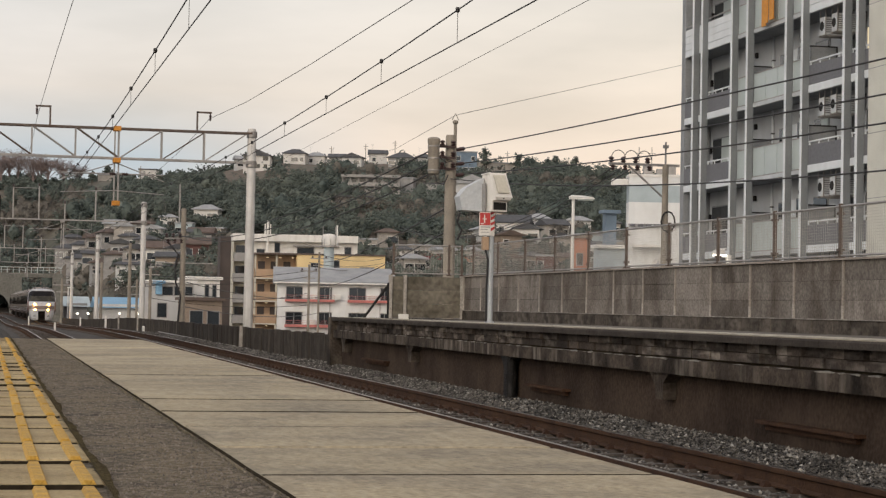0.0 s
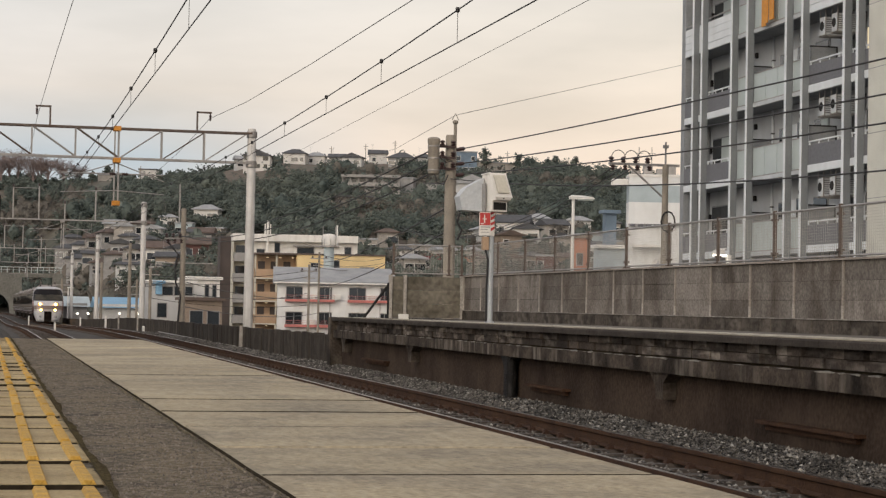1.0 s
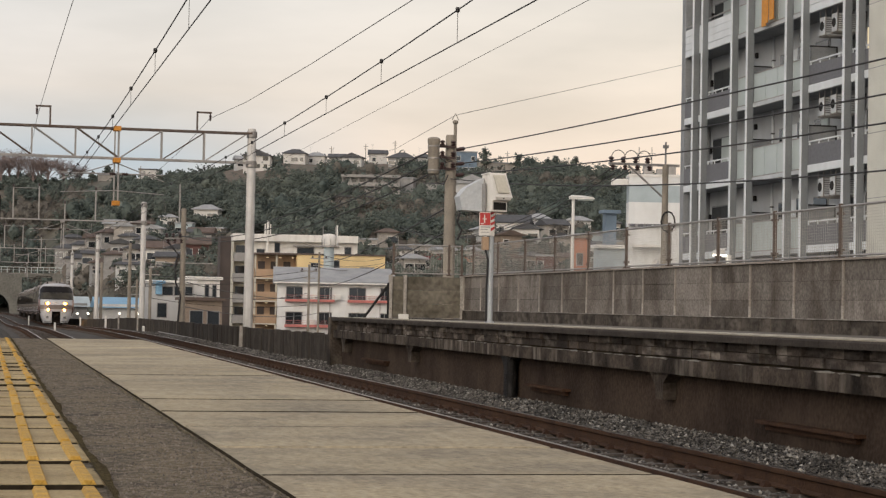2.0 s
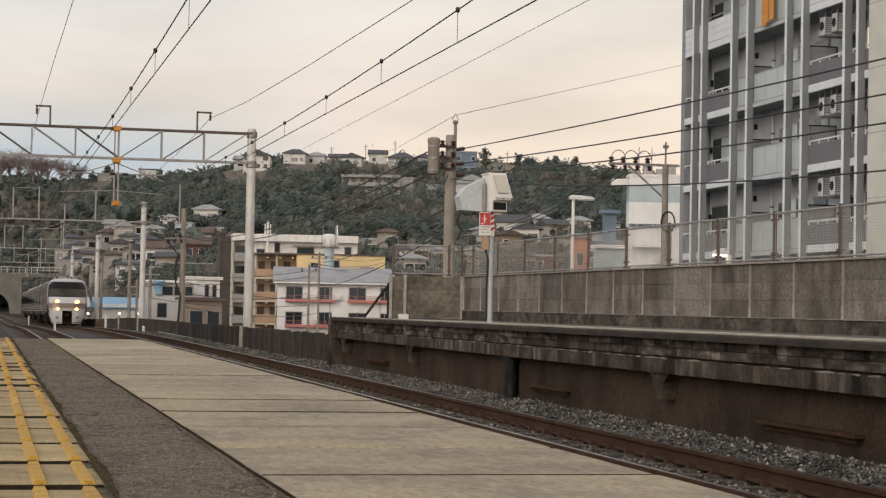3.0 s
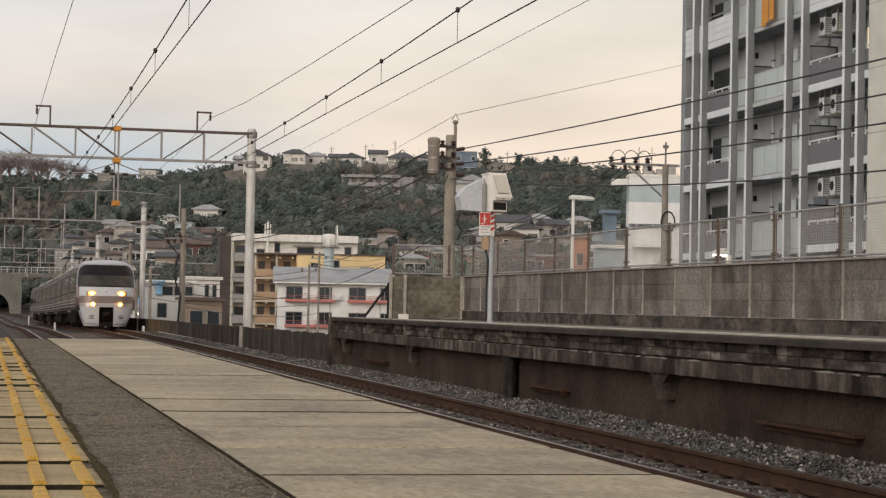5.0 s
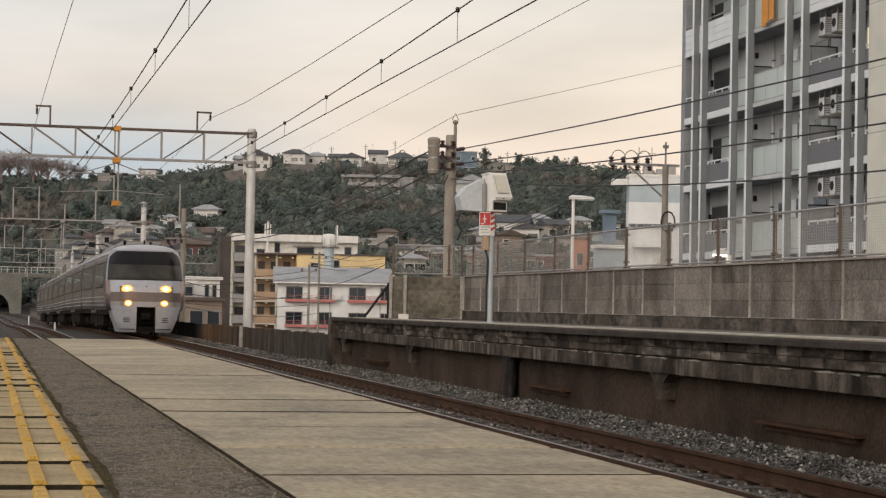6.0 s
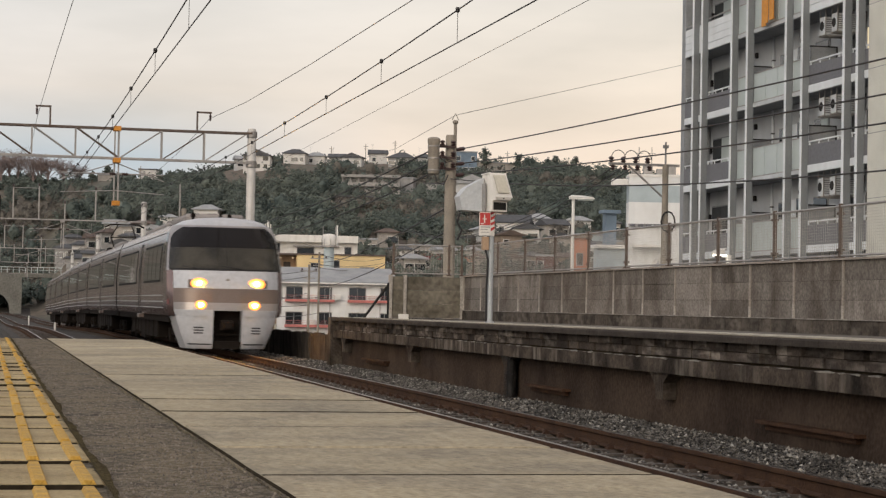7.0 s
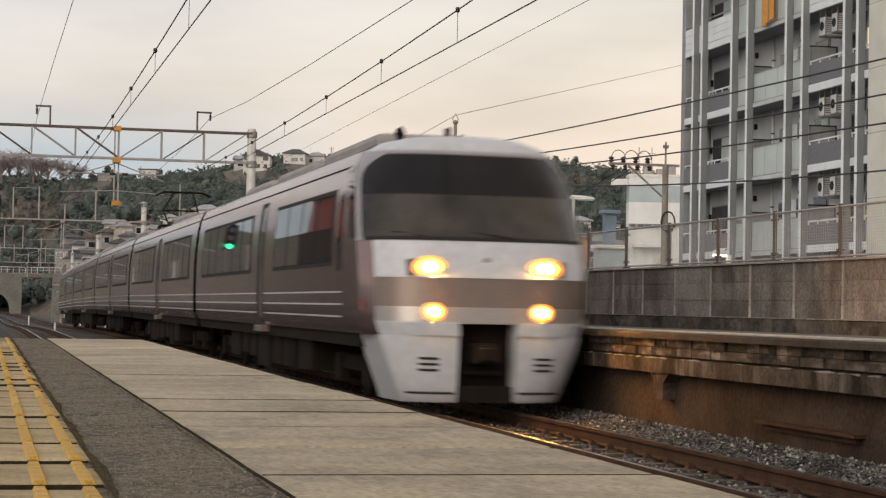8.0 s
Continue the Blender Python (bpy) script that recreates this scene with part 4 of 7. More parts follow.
def gantry(y, near):
    d = drop(y)
    g = holder("catenary_gantry", "steel lattice gantry on white concrete poles over the tracks", "gantry", "gantries over the tracks",
               at=Matrix.Translation((bend(y), y, -d)))
    top, bot = 6.19, 5.16
    for x in (POLEX, -6.2):
        part("mast", Mesh().lathe([(.175, -2.4), (.15, 6.32), (.135, 6.36)], 14, (x, 0, 0)), "pole", g, "pale spun concrete mast", smooth=True)
        part("mast_band", Mesh().lathe([(.185, 5.0), (.195, 5.02), (.195, 5.22), (.185, 5.24)], 14, (x, 0, 0)), "steel", g)
        part("mast_band", Mesh().lathe([(.178, 6.05), (.188, 6.07), (.188, 6.25), (.178, 6.27)], 14, (x, 0, 0)), "steel", g)
    for z, nm in ((top, "top_chord"), (bot, "bottom_chord")):
        for s in (-.16, .16):
            if near or z == bot:
                part(nm, Mesh().box(-6.2, POLEX, s - .03, s + .03, z - .035, z + .035, .004), "rust_steel" if z == top else "steel", g)
    xs = [POLEX - .2 - 1.47 * i for i in range(11)]
    for i in range(10 if near else 0):
        a, b = xs[i], xs[i + 1]
        up = i < 3
        for s in (-.16, .16):
            part("lattice_post", Mesh().box(b - .025, b + .025, s - .02, s + .02, bot + .03, top - .03), "steel", g)
            u, v = ((a, top - .03), (b + .05, bot + .03)) if up else ((a, bot + .03), (b + .05, top - .03))
            part("lattice_brace", Mesh().tube([(u[0], s, u[1]), (v[0], s, v[1])], .022, 5), "rust_steel" if i % 2 else "steel", g)
    if not near:
        for x, h in ((-2.6, 1.8), (1.5, 1.85), (2.96, 1.9), (4.44, .95), (6.2, 1.8)):
            pst = part("beam_post", Mesh().box(x - .04, x + .04, -.04, .04, bot + .04, bot + h), "steel", g, "slim post on the beam")
            part("post_insulator", Mesh().lathe([(.03, 0), (.08, .04), (.04, .08), (.08, .12), (.03, .17)], 8, (x, 0, bot + h)), "insulator", pst)
        part("post_tie", Mesh().tube([(1.5, 0, bot + 1.8), (2.96, 0, bot + 1.8)], .02, 5), "steel", g)
    # drop post between the two tracks
    for s in (-.07, .07):
        part("drop_post", Mesh().box(4.33 + s - .025, 4.33 + s + .025, -.03, .03, 3.55, 6.25 if near else 5.2), "steel", g)
    for z in (6.18, 5.08, 3.60) if near else (5.08,):
        part("collar", Mesh().box(4.2, 4.46, -.20, .20, z - .07, z + .09, .01), "orange" if near else "steel", g, "orange painted collar" if near else "")
    for x, e in ((2.05, -1), (7.08, 1)) if near else ():
        part("bracket", Mesh().box(x - .03, x + .03, -.03, .03, 6.2, 6.88).box(min(x, x + e * .47) - .03, max(x, x + e * .47) + .03, -.03, .03, 6.84, 6.90)
             .box(x + e * .45 - .02, x + e * .45 + .02, -.02, .02, 6.75, 6.84), "rust_steel", g)
    for x in (1.60, 7.53) if near else ():
        part("hanger_insulator", Mesh().lathe([(.02, 0), (.05, .04), (.025, .07), (.05, .11), (.025, .14), (.05, .18), (.015, .24)], 8, (x, 0, 6.58)), "insulator", g)
    for x, side in ((X1, -1), (X2, 1)):
        arm = part("support_arm", Mesh().tube([(4.33, 0, 4.62), (x - side * -.0, 0, 4.62)], .028, 6).tube([(4.33, 0, 5.0), (x, 0, 4.40)], .02, 6)
                   .tube([(4.33, 0, 4.05), (x, 0, 3.95)], .02, 6), "steel", g)
        part("arm_insulator", Mesh().lathe([(.03, 0), (.07, .03), (.035, .06), (.07, .09), (.035, .12), (.07, .15), (.03, .2)], 10, (lerp(4.33, x, .12), 0, 4.62), "x"),
             "insulator", arm)
    return g


for i, y in enumerate(SPANS[1:]):
    gantry(y, i == 0)


def wires():
    def hang(name, x, z_support, sag, r, label, low, low_at):
        pts = [(x, y, z) for z, y in zip(low[:-1], low_at[:-1])]
        stops = SPANS[1:]
        for a, b in zip(stops, stops[1:]):
            for k in range(16):
                t = k / 16
                y = lerp(a, b, t)
                pts.append((x + bend(y), y, z_support - sag * 4 * t * (1 - t) - drop(y)))
        pts.append((x + bend(SPANS[-1]), SPANS[-1], z_support - drop(SPANS[-1])))
        return thing(name, Mesh().tube(pts, r, 5), "wire", label, "wire", "overhead wires")
    for x in (X1, X2):
        line = holder("catenary_wire", "thin black contact wire hung by droppers from a messenger wire", "overhead wire", "overhead wires")
        stops = (-27.0,) + SPANS
        con, mes = [], []
        drops = []
        for a, b in zip(stops, stops[1:]):
            for k in range(20):
                t = k / 20
                y = lerp(a, b, t)
                con.append((x + bend(y), y, 3.72 - drop(y)))
                mes.append((x + bend(y), y, 3.98 + .26 * (2 * t - 1) ** 2 - drop(y)))
            drops += [lerp(a, b, (k + .86) / 9.4) for k in range(9)]
        part("contact_wire", Mesh().tube(con, .009, 5), "wire", line)
        part("messenger_wire", Mesh().tube(mes, .010, 5), "wire", line)
        for y in drops:
            i = max(j for j in range(len(stops) - 1) if stops[j] <= y)
            t = (y - stops[i]) / (stops[i + 1] - stops[i])
            zm = 3.98 + .26 * (2 * t - 1) ** 2 - drop(y)
            if y > 8:
                dr = part("dropper", Mesh().tube([(x + bend(y), y, 3.72 - drop(y)), (x + bend(y), y, zm)], .004, 4), "wire", line)
                part("clamp", Mesh().lathe([(.015, -.035), (.03, -.02), (.03, .03), (.012, .04)], 8, (x + bend(y), y, zm)), "wire", dr)
    hang("feeder_wire", 7.50, 6.66, .45, .009, "thin black feeder wire over the tracks", (5.0, 5.6, 5.74, 5.86, 6.02, 6.27, 6.66), (-27, 20.5, 28, 35, 46.2, 58, 68))
    hang("feeder_wire", 1.62, 6.52, .45, .008, "thin black feeder wire over the tracks", (5.8, 6.1, 6.22, 6.37, 6.48, 6.52), (-27, 20.5, 30, 40.3, 52, 68))


wires()


# ---- the train ----
HALF = ((1.40, .95), (1.46, 1.08), (1.472, 1.35), (1.475, 1.66), (1.475, 2.11), (1.45, 2.5), (1.41, 2.85), (1.36, 3.10), (1.27, 3.28), (1.05, 3.39), (.7, 3.46), (.35, 3.49), (0, 3.5))


def width_at(z):
    for (a, u), (b, v) in zip(HALF, HALF[1:]):
        if z <= v:
            return lerp(a, b, (z - u) / (v - u))
    return 0.0


def rake(z):
    for (a, u), (b, v) in zip(((.95, .0), (1.12, .0), (1.66, .03), (2.11, .22), (2.9, .72), (3.28, 1.02)), ((1.12, .0), (1.66, .03), (2.11, .22), (2.9, .72), (3.28, 1.02), (3.5, 1.4))):
        if z <= b:
            return lerp(u, v, (z - a) / (b - a))
    return 1.4


def curl(u):
    return .08 * u * u + .62 * abs(u) ** 5


def roof_z(x):
    x = abs(x)
    for (a, u), (b, v) in zip(HALF, HALF[1:]):
        if u >= 3.0 and b <= x <= a:
            return lerp(v, u, (x - b) / max(1e-6, a - b))
    return 3.5


def shell(front, length):
    """Sides and roof of one carriage, from sill to sill."""
    ring = [(x, z) for x, z in HALF] + [(-x, z) for x, z in reversed(HALF[:-1])]
    ys = []
    for x, z in ring:
        if not front:
            ys.append(.25)
        elif z <= 3.28:
            ys.append(rake(z) + curl(1))
        else:
            ys.append(1.36 + curl(x / 1.27))
    rows = []
    for t in (0, .04, .3, .6, 1.0):
        rows.append([(x, lerp(ys[i], length - .25, t), z) for i, (x, z) in enumerate(ring)])
    return rows


def front_band(z0, z1, n, out=0.0, u0=-1.0, u1=1.0):
    us = [lerp(u0, u1, i / 24) for i in range(25)]
    return [[(u * width_at(z), rake(z) + curl(u) - out, z) for u in us] for z in (lerp(z0, z1, k / n) for k in range(n + 1))]


def side_pane(m, s, y0, y1, z0, z1, out=.006, flat=False):
    """A pane that follows the side of the carriage."""
    zs = (z0, (z0 + z1) / 2, z1) if flat else [z0] + [z for _, z in HALF if z0 + .02 < z < z1 - .02] + [z1]
    m.grid([[(s * (width_at(z) + out), y, z) for y in (y0, y1)] for z in zs])


def bogie(parent, y):
    b = part("bogie", Mesh().box(-1.0, -.86, y - 1.5, y + 1.5, .42, .62, .02).box(.86, 1.0, y - 1.5, y + 1.5, .42, .62, .02).box(-.9, .9, y - .2, y + .2, .4, .6)
             .box(-1.05, -.9, y - 1.25, y - .85, .25, .6, .02).box(-1.05, -.9, y + .85, y + 1.25, .25, .6, .02), "under", parent)
    for e in (-1.05, 1.05):
        for s in (-1, 1):
            part("wheel", Mesh().lathe([(.10, 0), (.42, 0), (.43, .03), (.44, .10), (.40, .125), (.10, .125)], 20, (s * .56 - .06, y + e, .43), "x"), "under", b, smooth=True)


def carriage(front, tail, panto, seed):
    L = 20.0
    name = "train_carriage"
    car = holder(name, "grey-brown metal express train carriage with dark windows" + (" and glowing headlights" if front else ""), "train", "carriages of the train")
    part("body_shell", Mesh().grid(shell(front, L)), "body", car, "brushed grey-mauve metal body", smooth=True)
    part("end_panel", Mesh().loft([[(x, L - .27, z) for x, z in list(HALF) + [(-x, z) for x, z in reversed(HALF[:-1])]],
                                   [(x * .98, L - .24, z) for x, z in list(HALF) + [(-x, z) for x, z in reversed(HALF[:-1])]]]), "under", car)
    part("roof_panel", Mesh().grid([[(x, y, roof_z(x) + .008) for x in (-1.2, -1.05, -.7, -.35, 0, .35, .7, 1.05, 1.2)] for y in ((2.1 if front else .3), 10, 19.7)]), "train_roof", car, "matt grey roof", smooth=True)
    rng = random.Random(seed)
    # long stripes of trim under the windows
    y_first = 1.9 if front else .35
    for z in (1.14, 1.30, 1.46):
        for s in (-1, 1):
            for a, b in ((y_first, 9.1), (10.05, 19.65)):
                m = Mesh()
                side_pane(m, s, a, b, z, z + .022, .005)
                part("trim_stripe", m, "train_white", car, "thin pale trim line")
    for s in (-1, 1):
        m = Mesh()
        side_pane(m, s, y_first, 19.65, 3.085, 3.105, .006)
        part("gutter", m, "under", car)
    # windows
    groups = ((2.7, 8.0, 4), (10.9, 18.6, 6)) if front else ((1.4, 8.2, 5), (11.0, 18.6, 6))
    for s in (-1, 1):
        for a, b, n in groups:
            m = Mesh()
            side_pane(m, s, a - .08, b + .08, 1.82, 2.84, .004)
            band = part("window_band", m, "black", car, "black window band")
            for k in range(n):
                u, v = lerp(a, b, k / n) + .05, lerp(a, b, (k + 1) / n) - .05
                m = Mesh()
                side_pane(m, s, u, v, 1.88, 2.78, .014, True)
                part("window_pane", m, "train_glass", band)
        # centre door in its dark recess, with the step below
        m = Mesh()
        side_pane(m, s, 9.22, 9.95, .96, 2.98, .004)
        door = part("door_recess", m, "black", car)
        m = Mesh()
        side_pane(m, s, 9.26, 9.58, 1.02, 2.90, .008)
        leaf = part("door", m, "body", door)
        m = Mesh()
        side_pane(m, s, 9.31, 9.53, 1.9, 2.7, .012)
        part("door_glass", m, "train_glass", leaf)
        part("door_step", Mesh().box(min(s * 1.30, s * 1.5), max(s * 1.30, s * 1.5), 9.2, 10.0, .84, .94, .01), "body_front", car)
    if front:
        cab = 2.2
        for s in (-1, 1):
            m = Mesh()
            side_pane(m, s, 1.98, 2.32, 1.75, 2.80, .006)
            part("cab_door_glass", m, "train_glass", car)
    # underframe
    part("sole_bar", Mesh().box(-1.36, 1.36, .4 if not front else 1.2, 19.65, .78, .97), "under", car)
    for y in ((3.4 if front else 3.0), 16.9):
        bogie(car, y)
    y = 5.4
    while y < 14.4:
        w = rng.uniform(.7, 1.7)
        h0 = rng.uniform(.22, .42)
        part("equipment_box", Mesh().box(-1.28, 1.28, y, y + w, h0, .80, .03), "under", car)
        y += w + rng.uniform(.12, .4)
    # roof equipment
    for a, b, w, z in ((3.2 if front else 2.0, 7.5, .78, .20), (8.6, 12.6, .78, .18), (14.0, 17.6, .7, .20)) if not panto else ((8.6, 12.6, .8, .2),):
        part("roof_unit", Mesh().box(-w, w, a, b, 3.44, 3.47 + z, .08), "train_roof", car)
    if panto:
        p = part("pantograph", Mesh().box(-.7, .7, 17.4, 17.48, 3.62, 3.68).box(-.7, .7, 19.0, 19.08, 3.62, 3.68).box(-.7, -.62, 17.4, 19.08, 3.62, 3.68).box(.62, .7, 17.4, 19.08, 3.62, 3.68)
                 .tube([(-.45, 17.7, 3.68), (-.55, 18.9, 4.18)], .028, 5).tube([(.45, 17.7, 3.68), (.55, 18.9, 4.18)], .028, 5)
                 .tube([(-.55, 18.9, 4.18), (-.3, 18.1, 4.68)], .022, 5).tube([(.55, 18.9, 4.18), (.3, 18.1, 4.68)], .022, 5).tube([(-.55, 18.9, 4.18), (.55, 18.9, 4.18)], .022, 5), "under", car)
        part("collector_head", Mesh().tube([(-.85, 18.0, 4.60), (-.6, 18.0, 4.72), (.6, 18.0, 4.72), (.85, 18.0, 4.60)], .03, 6).tube([(-.85, 18.3, 4.60), (-.6, 18.3, 4.72), (.6, 18.3, 4.72), (.85, 18.3, 4.60)], .03, 6), "under", p)
        for y in (17.5, 18.98):
            for s in (-.65, .65):
                part("roof_insulator", Mesh().lathe([(.05, 0), (.08, .04), (.05, .08), (.08, .12), (.05, .2)], 8, (s, y, 3.43)), "insulator", p)
    # gangway bellows to the next carriage
    if not tail:
        part("gangway", Mesh().box(-1.33, 1.33, 19.72, 20.28, .95, 3.2, .04), "black", car)
    if front:
        nose(car)
    return car


def skirt_y(x, z):
    """Depth of the front skirt at x from the middle and z above the rail."""
    w = lerp(1.27, .98, ((.95 - z) / .81) ** 1.2)
    o = 0 if z > .8 else lerp(.03, 0, (z - .45) / .35) if z > .45 else lerp(.07, .03, (z - .2) / .25)
    return o + curl(lerp(.25, .86, (x - .36) / (w - .36))) * lerp(1, .8, (.95 - z) / .8)


def nose(car):
    E = .90
    for s in (-1, 1):
        part("bumper_band", Mesh().grid(front_band(.95, 1.10, 2, .03, s * .25, s * E)).grid(front_band(1.10, 1.12, 1, .015, s * .25, s * E)).grid([[(q[0], q[1] + d, q[2]) for d in (0, .35)] for q in (r[0] for r in front_band(.95, 1.10, 2, .03, s * .25, s * E))]),
             "train_white", car, "white lower front band", smooth=True)
    part("front_panel", Mesh().grid(front_band(1.30, 1.66, 3, 0, -E, E)), "body_front", car, "brown metal front panel", smooth=True)
    # silver strip paints the pale reflection low on the brown front
    part("lower_panel", Mesh().grid(front_band(1.10, 1.30, 2, 0, -E, E)), "silver", car, "paler strip round the lower lamps, a reflection put into the colour", smooth=True)
    part("lamp_band", Mesh().grid(front_band(1.66, 2.11, 5, .012, -E, E)), "train_white", car, "white band that holds the headlights", smooth=True)
    for s in (-1, 1):
        part("cheek_panel", Mesh().grid(front_band(.95, 2.11, 8, 0, s * E, s)), "body", car, "metal cheek beside the front", smooth=True)
    part("cab_face", Mesh().grid(front_band(2.11, 3.28, 10)), "silver", car, "silver frame round the windscreen", smooth=True)
    fore = []
    us = [lerp(-1, 1, i / 24) for i in range(25)]
    for t in (0, .35, .7, 1):
        fore.append([(u * 1.27, 1.02 + .34 * t ** 1.4 + curl(u), lerp(3.28, roof_z(u * 1.27), t ** .7)) for u in us])
    part("forehead", Mesh().grid(fore), "train_white", car, "pale rounded brow over the windscreen", smooth=True)
    def screen(z0, z1, n):
        """Rows of the windscreen, drawn in towards its rounded upper corners."""
        rows = []
        for z in (lerp(z0, z1, k / n) for k in range(n + 1)):
            u1 = .968 - .15 * max(0.0, (z - 2.86) / .37) ** 2.6
            rows.append([(u * width_at(z), rake(z) + curl(u) - .012, z) for u in (lerp(-u1, u1, i / 24) for i in range(25))])
        return rows
    glassy = screen(2.70, 3.23, 10)
    ws = part("windscreen", Mesh().grid(glassy), "dark_screen", car, "large dark wraparound windscreen", smooth=True)
    part("lower_screen", Mesh().grid(screen(2.15, 2.698, 5)), "pale_screen", ws, "paler lower half, reflection and cab put into the colour", smooth=True)
    for s in (-1, 1):
        part("side_screen", Mesh().grid([[(s * (width_at(z) + .006), rake(z) + q, z) for q in (.72, 1.15)] for z in (2.15, 2.5, 2.85, 3.1)]), "train_glass", car)
    part("wiper", Mesh().tube([(.35, rake(2.16) - .03, 2.16), (-.25, rake(2.3) - .035, 2.24)], .012, 5), "black", ws)
    part("wiper", Mesh().tube([(-.75, rake(2.16) + .02, 2.16), (-1.1, rake(2.3) + .12, 2.22)], .012, 5), "black", ws)
    part("screen_trim", Mesh().grid(front_band(2.11, 2.16, 1, .016, -.96, .96)), "black", car)
    part("white_line", Mesh().grid(front_band(1.655, 1.685, 1, .018, -.9, .9)), "train_white", car)
    part("emblem", Mesh().lathe([(.02, -.004), (.05, -.002), (.055, .004)], 14, (0, rake(1.86) - .012, 1.86), "y"), "steel", car)
    part("screen_divider", Mesh().tube([(0, rake(z) - .014, z) for z in (2.18, 2.4, 2.7, 3.0, 3.2)], .006, 4), "black", ws)
    for s in (-1, 1):
        part("tail_lamp", Mesh().grid([[(u * width_at(z) + s * .006, rake(z) + curl(u) - .006, z) for u in (s * .965, s * .98, s * .993)] for z in (1.24, 1.31, 1.38)]), "maroon", car, "unlit red tail lamp")
    def oval(m, x, z, sx, sz):
        """Stretch a round lamp sideways."""
        m.v = [(x + (q[0] - x) * sx, q[1], z + (q[2] - z) * sz) for q in m.v]
        return m
    for s in (-1, 1):
        x = s * .725
        y = rake(1.78) + curl(x / 1.475)
        hl = part("headlight_housing", Mesh().box(min(x - .13, x - .13 + s * .14), max(x + .13, x + .13 + s * .14), y - .03, y + .2, 1.68, 1.88, .02), "body_front", car, "recessed headlight housing")
        # wide glowing ring behind the lens, added as orange glare
        part("headlight_reflector", oval(Mesh().lathe([(.02, -.004), (.160, -.008), (.170, .0), (.170, .02)], 18, (x, y - .03, 1.78), "y"), x, 1.78, 1.28, .82), "reflector", hl, "glowing orange rim added for the headlight's glare", smooth=True)
        part("headlight_lens", oval(Mesh().lathe([(.03, -.035), (.095, -.03), (.118, -.01), (.118, .02)], 16, (x, y - .035, 1.78), "y"), x, 1.78, 1.28, .82), "lens", hl, "glowing orange headlight", smooth=True)
        part("headlight_bulb", Mesh().lathe([(.01, -.012), (.04, -.008), (.045, 0), (.045, .01)], 12, (x, y - .072, 1.78), "y"), "lamp", hl, "bright bulb", smooth=True)
        x = s * .675
        y = rake(1.24) + curl(x / 1.46)
        # this rim glows too, as glare round the lower lamp
        fl = part("fog_lamp_rim", oval(Mesh().lathe([(.11, -.02), (.13, -.015), (.13, .05), (.11, .05)], 16, (x, y, 1.24), "y"), x, 1.24, 1.12, .9), "reflector", car)
        part("fog_lamp_lens", oval(Mesh().lathe([(.03, -.035), (.08, -.03), (.098, -.01), (.098, .02)], 16, (x, y, 1.24), "y"), x, 1.24, 1.12, .9), "lens", fl, "glowing orange lower lamp", smooth=True)
        part("lower_bulb", Mesh().lathe([(.01, -.012), (.035, -.008), (.04, 0), (.04, .01)], 12, (x, y - .037, 1.24), "y"), "lamp", fl, "bright bulb", smooth=True)
    # skirts either side of the coupler
    for s in (-1, 1):
        rows = []
        for z, o in ((.95, 0), (.8, .0), (.45, .03), (.2, .07), (.14, .12)):
            w = lerp(1.27, .98, ((.95 - z) / .81) ** 1.2)
            rows.append([(s * lerp(.36, w, t), o + curl(lerp(.25, .86, t)) * lerp(1, .8, (.95 - z) / .8), z) for t in (0, .2, .4, .6, .75, .85, .93, 1)])
        inner = [[(s * .36, r[0][1], r[0][2]), (s * .36, r[0][1] + .6, r[0][2])] for r in rows]
        outer = [[(r[-1][0], r[-1][1], r[-1][2]), (s * lerp(1.05, 1.36, (r[-1][2] - .14) / .81), r[-1][1] + 1.0, r[-1][2])] for r in rows]
        sk = part("front_skirt", Mesh().grid(rows).grid(inner).grid(outer), "train_white", car, "white front skirt plate", smooth=True)
        for k in range(3):
            part("skirt_slot", Mesh().grid([[(s * x, skirt_y(x, z) - .01, z) for x in (.60, .72, .84)] for z in (.66 - .07 * k, .69 - .07 * k)]), "black", sk)
        part("skirt_lip", Mesh().grid([[(s * x, skirt_y(x, z) - .01, z) for x in (.40, .55, .7, .85, .96)] for z in (.24, .27)]), "black", sk)
    part("coupler_recess", Mesh().box(-.36, .36, .35, .8, .2, 1.095), "under", car)
    part("coupler", Mesh().box(-.16, .16, -.02, .5, .62, .86, .03).box(-.11, .11, -.10, .0, .66, .82, .02).tube([(-.25, .2, .5), (.25, .2, .5)], .03, 6), "under", car)
    part("snow_plate", Mesh().box(-.36, .36, .12, .2, .14, .34, .02), "under", car)
    part("cab_antenna", Mesh().box(-.75, -.69, 1.9, 2.1, 3.42, 3.53).lathe([(.05, 0), (.07, .05), (.04, .11), (.01, .13)], 8, (-.72, 2.0, 3.52)), "under", car)
    part("cab_antenna", Mesh().box(.05, .11, 2.6, 2.75, 3.48, 3.72).box(.32, .4, 3.0, 3.2, 3.48, 3.66), "under", car)


CARS = [carriage(k == 0, k == 4, k in (1,), k + 11) for k in range(5)]


def front_at(t):
    """Where the nose of the train is along the line at t seconds."""
    return 211.0 - 20.6 * t - 0.36 * t * t - 0.2


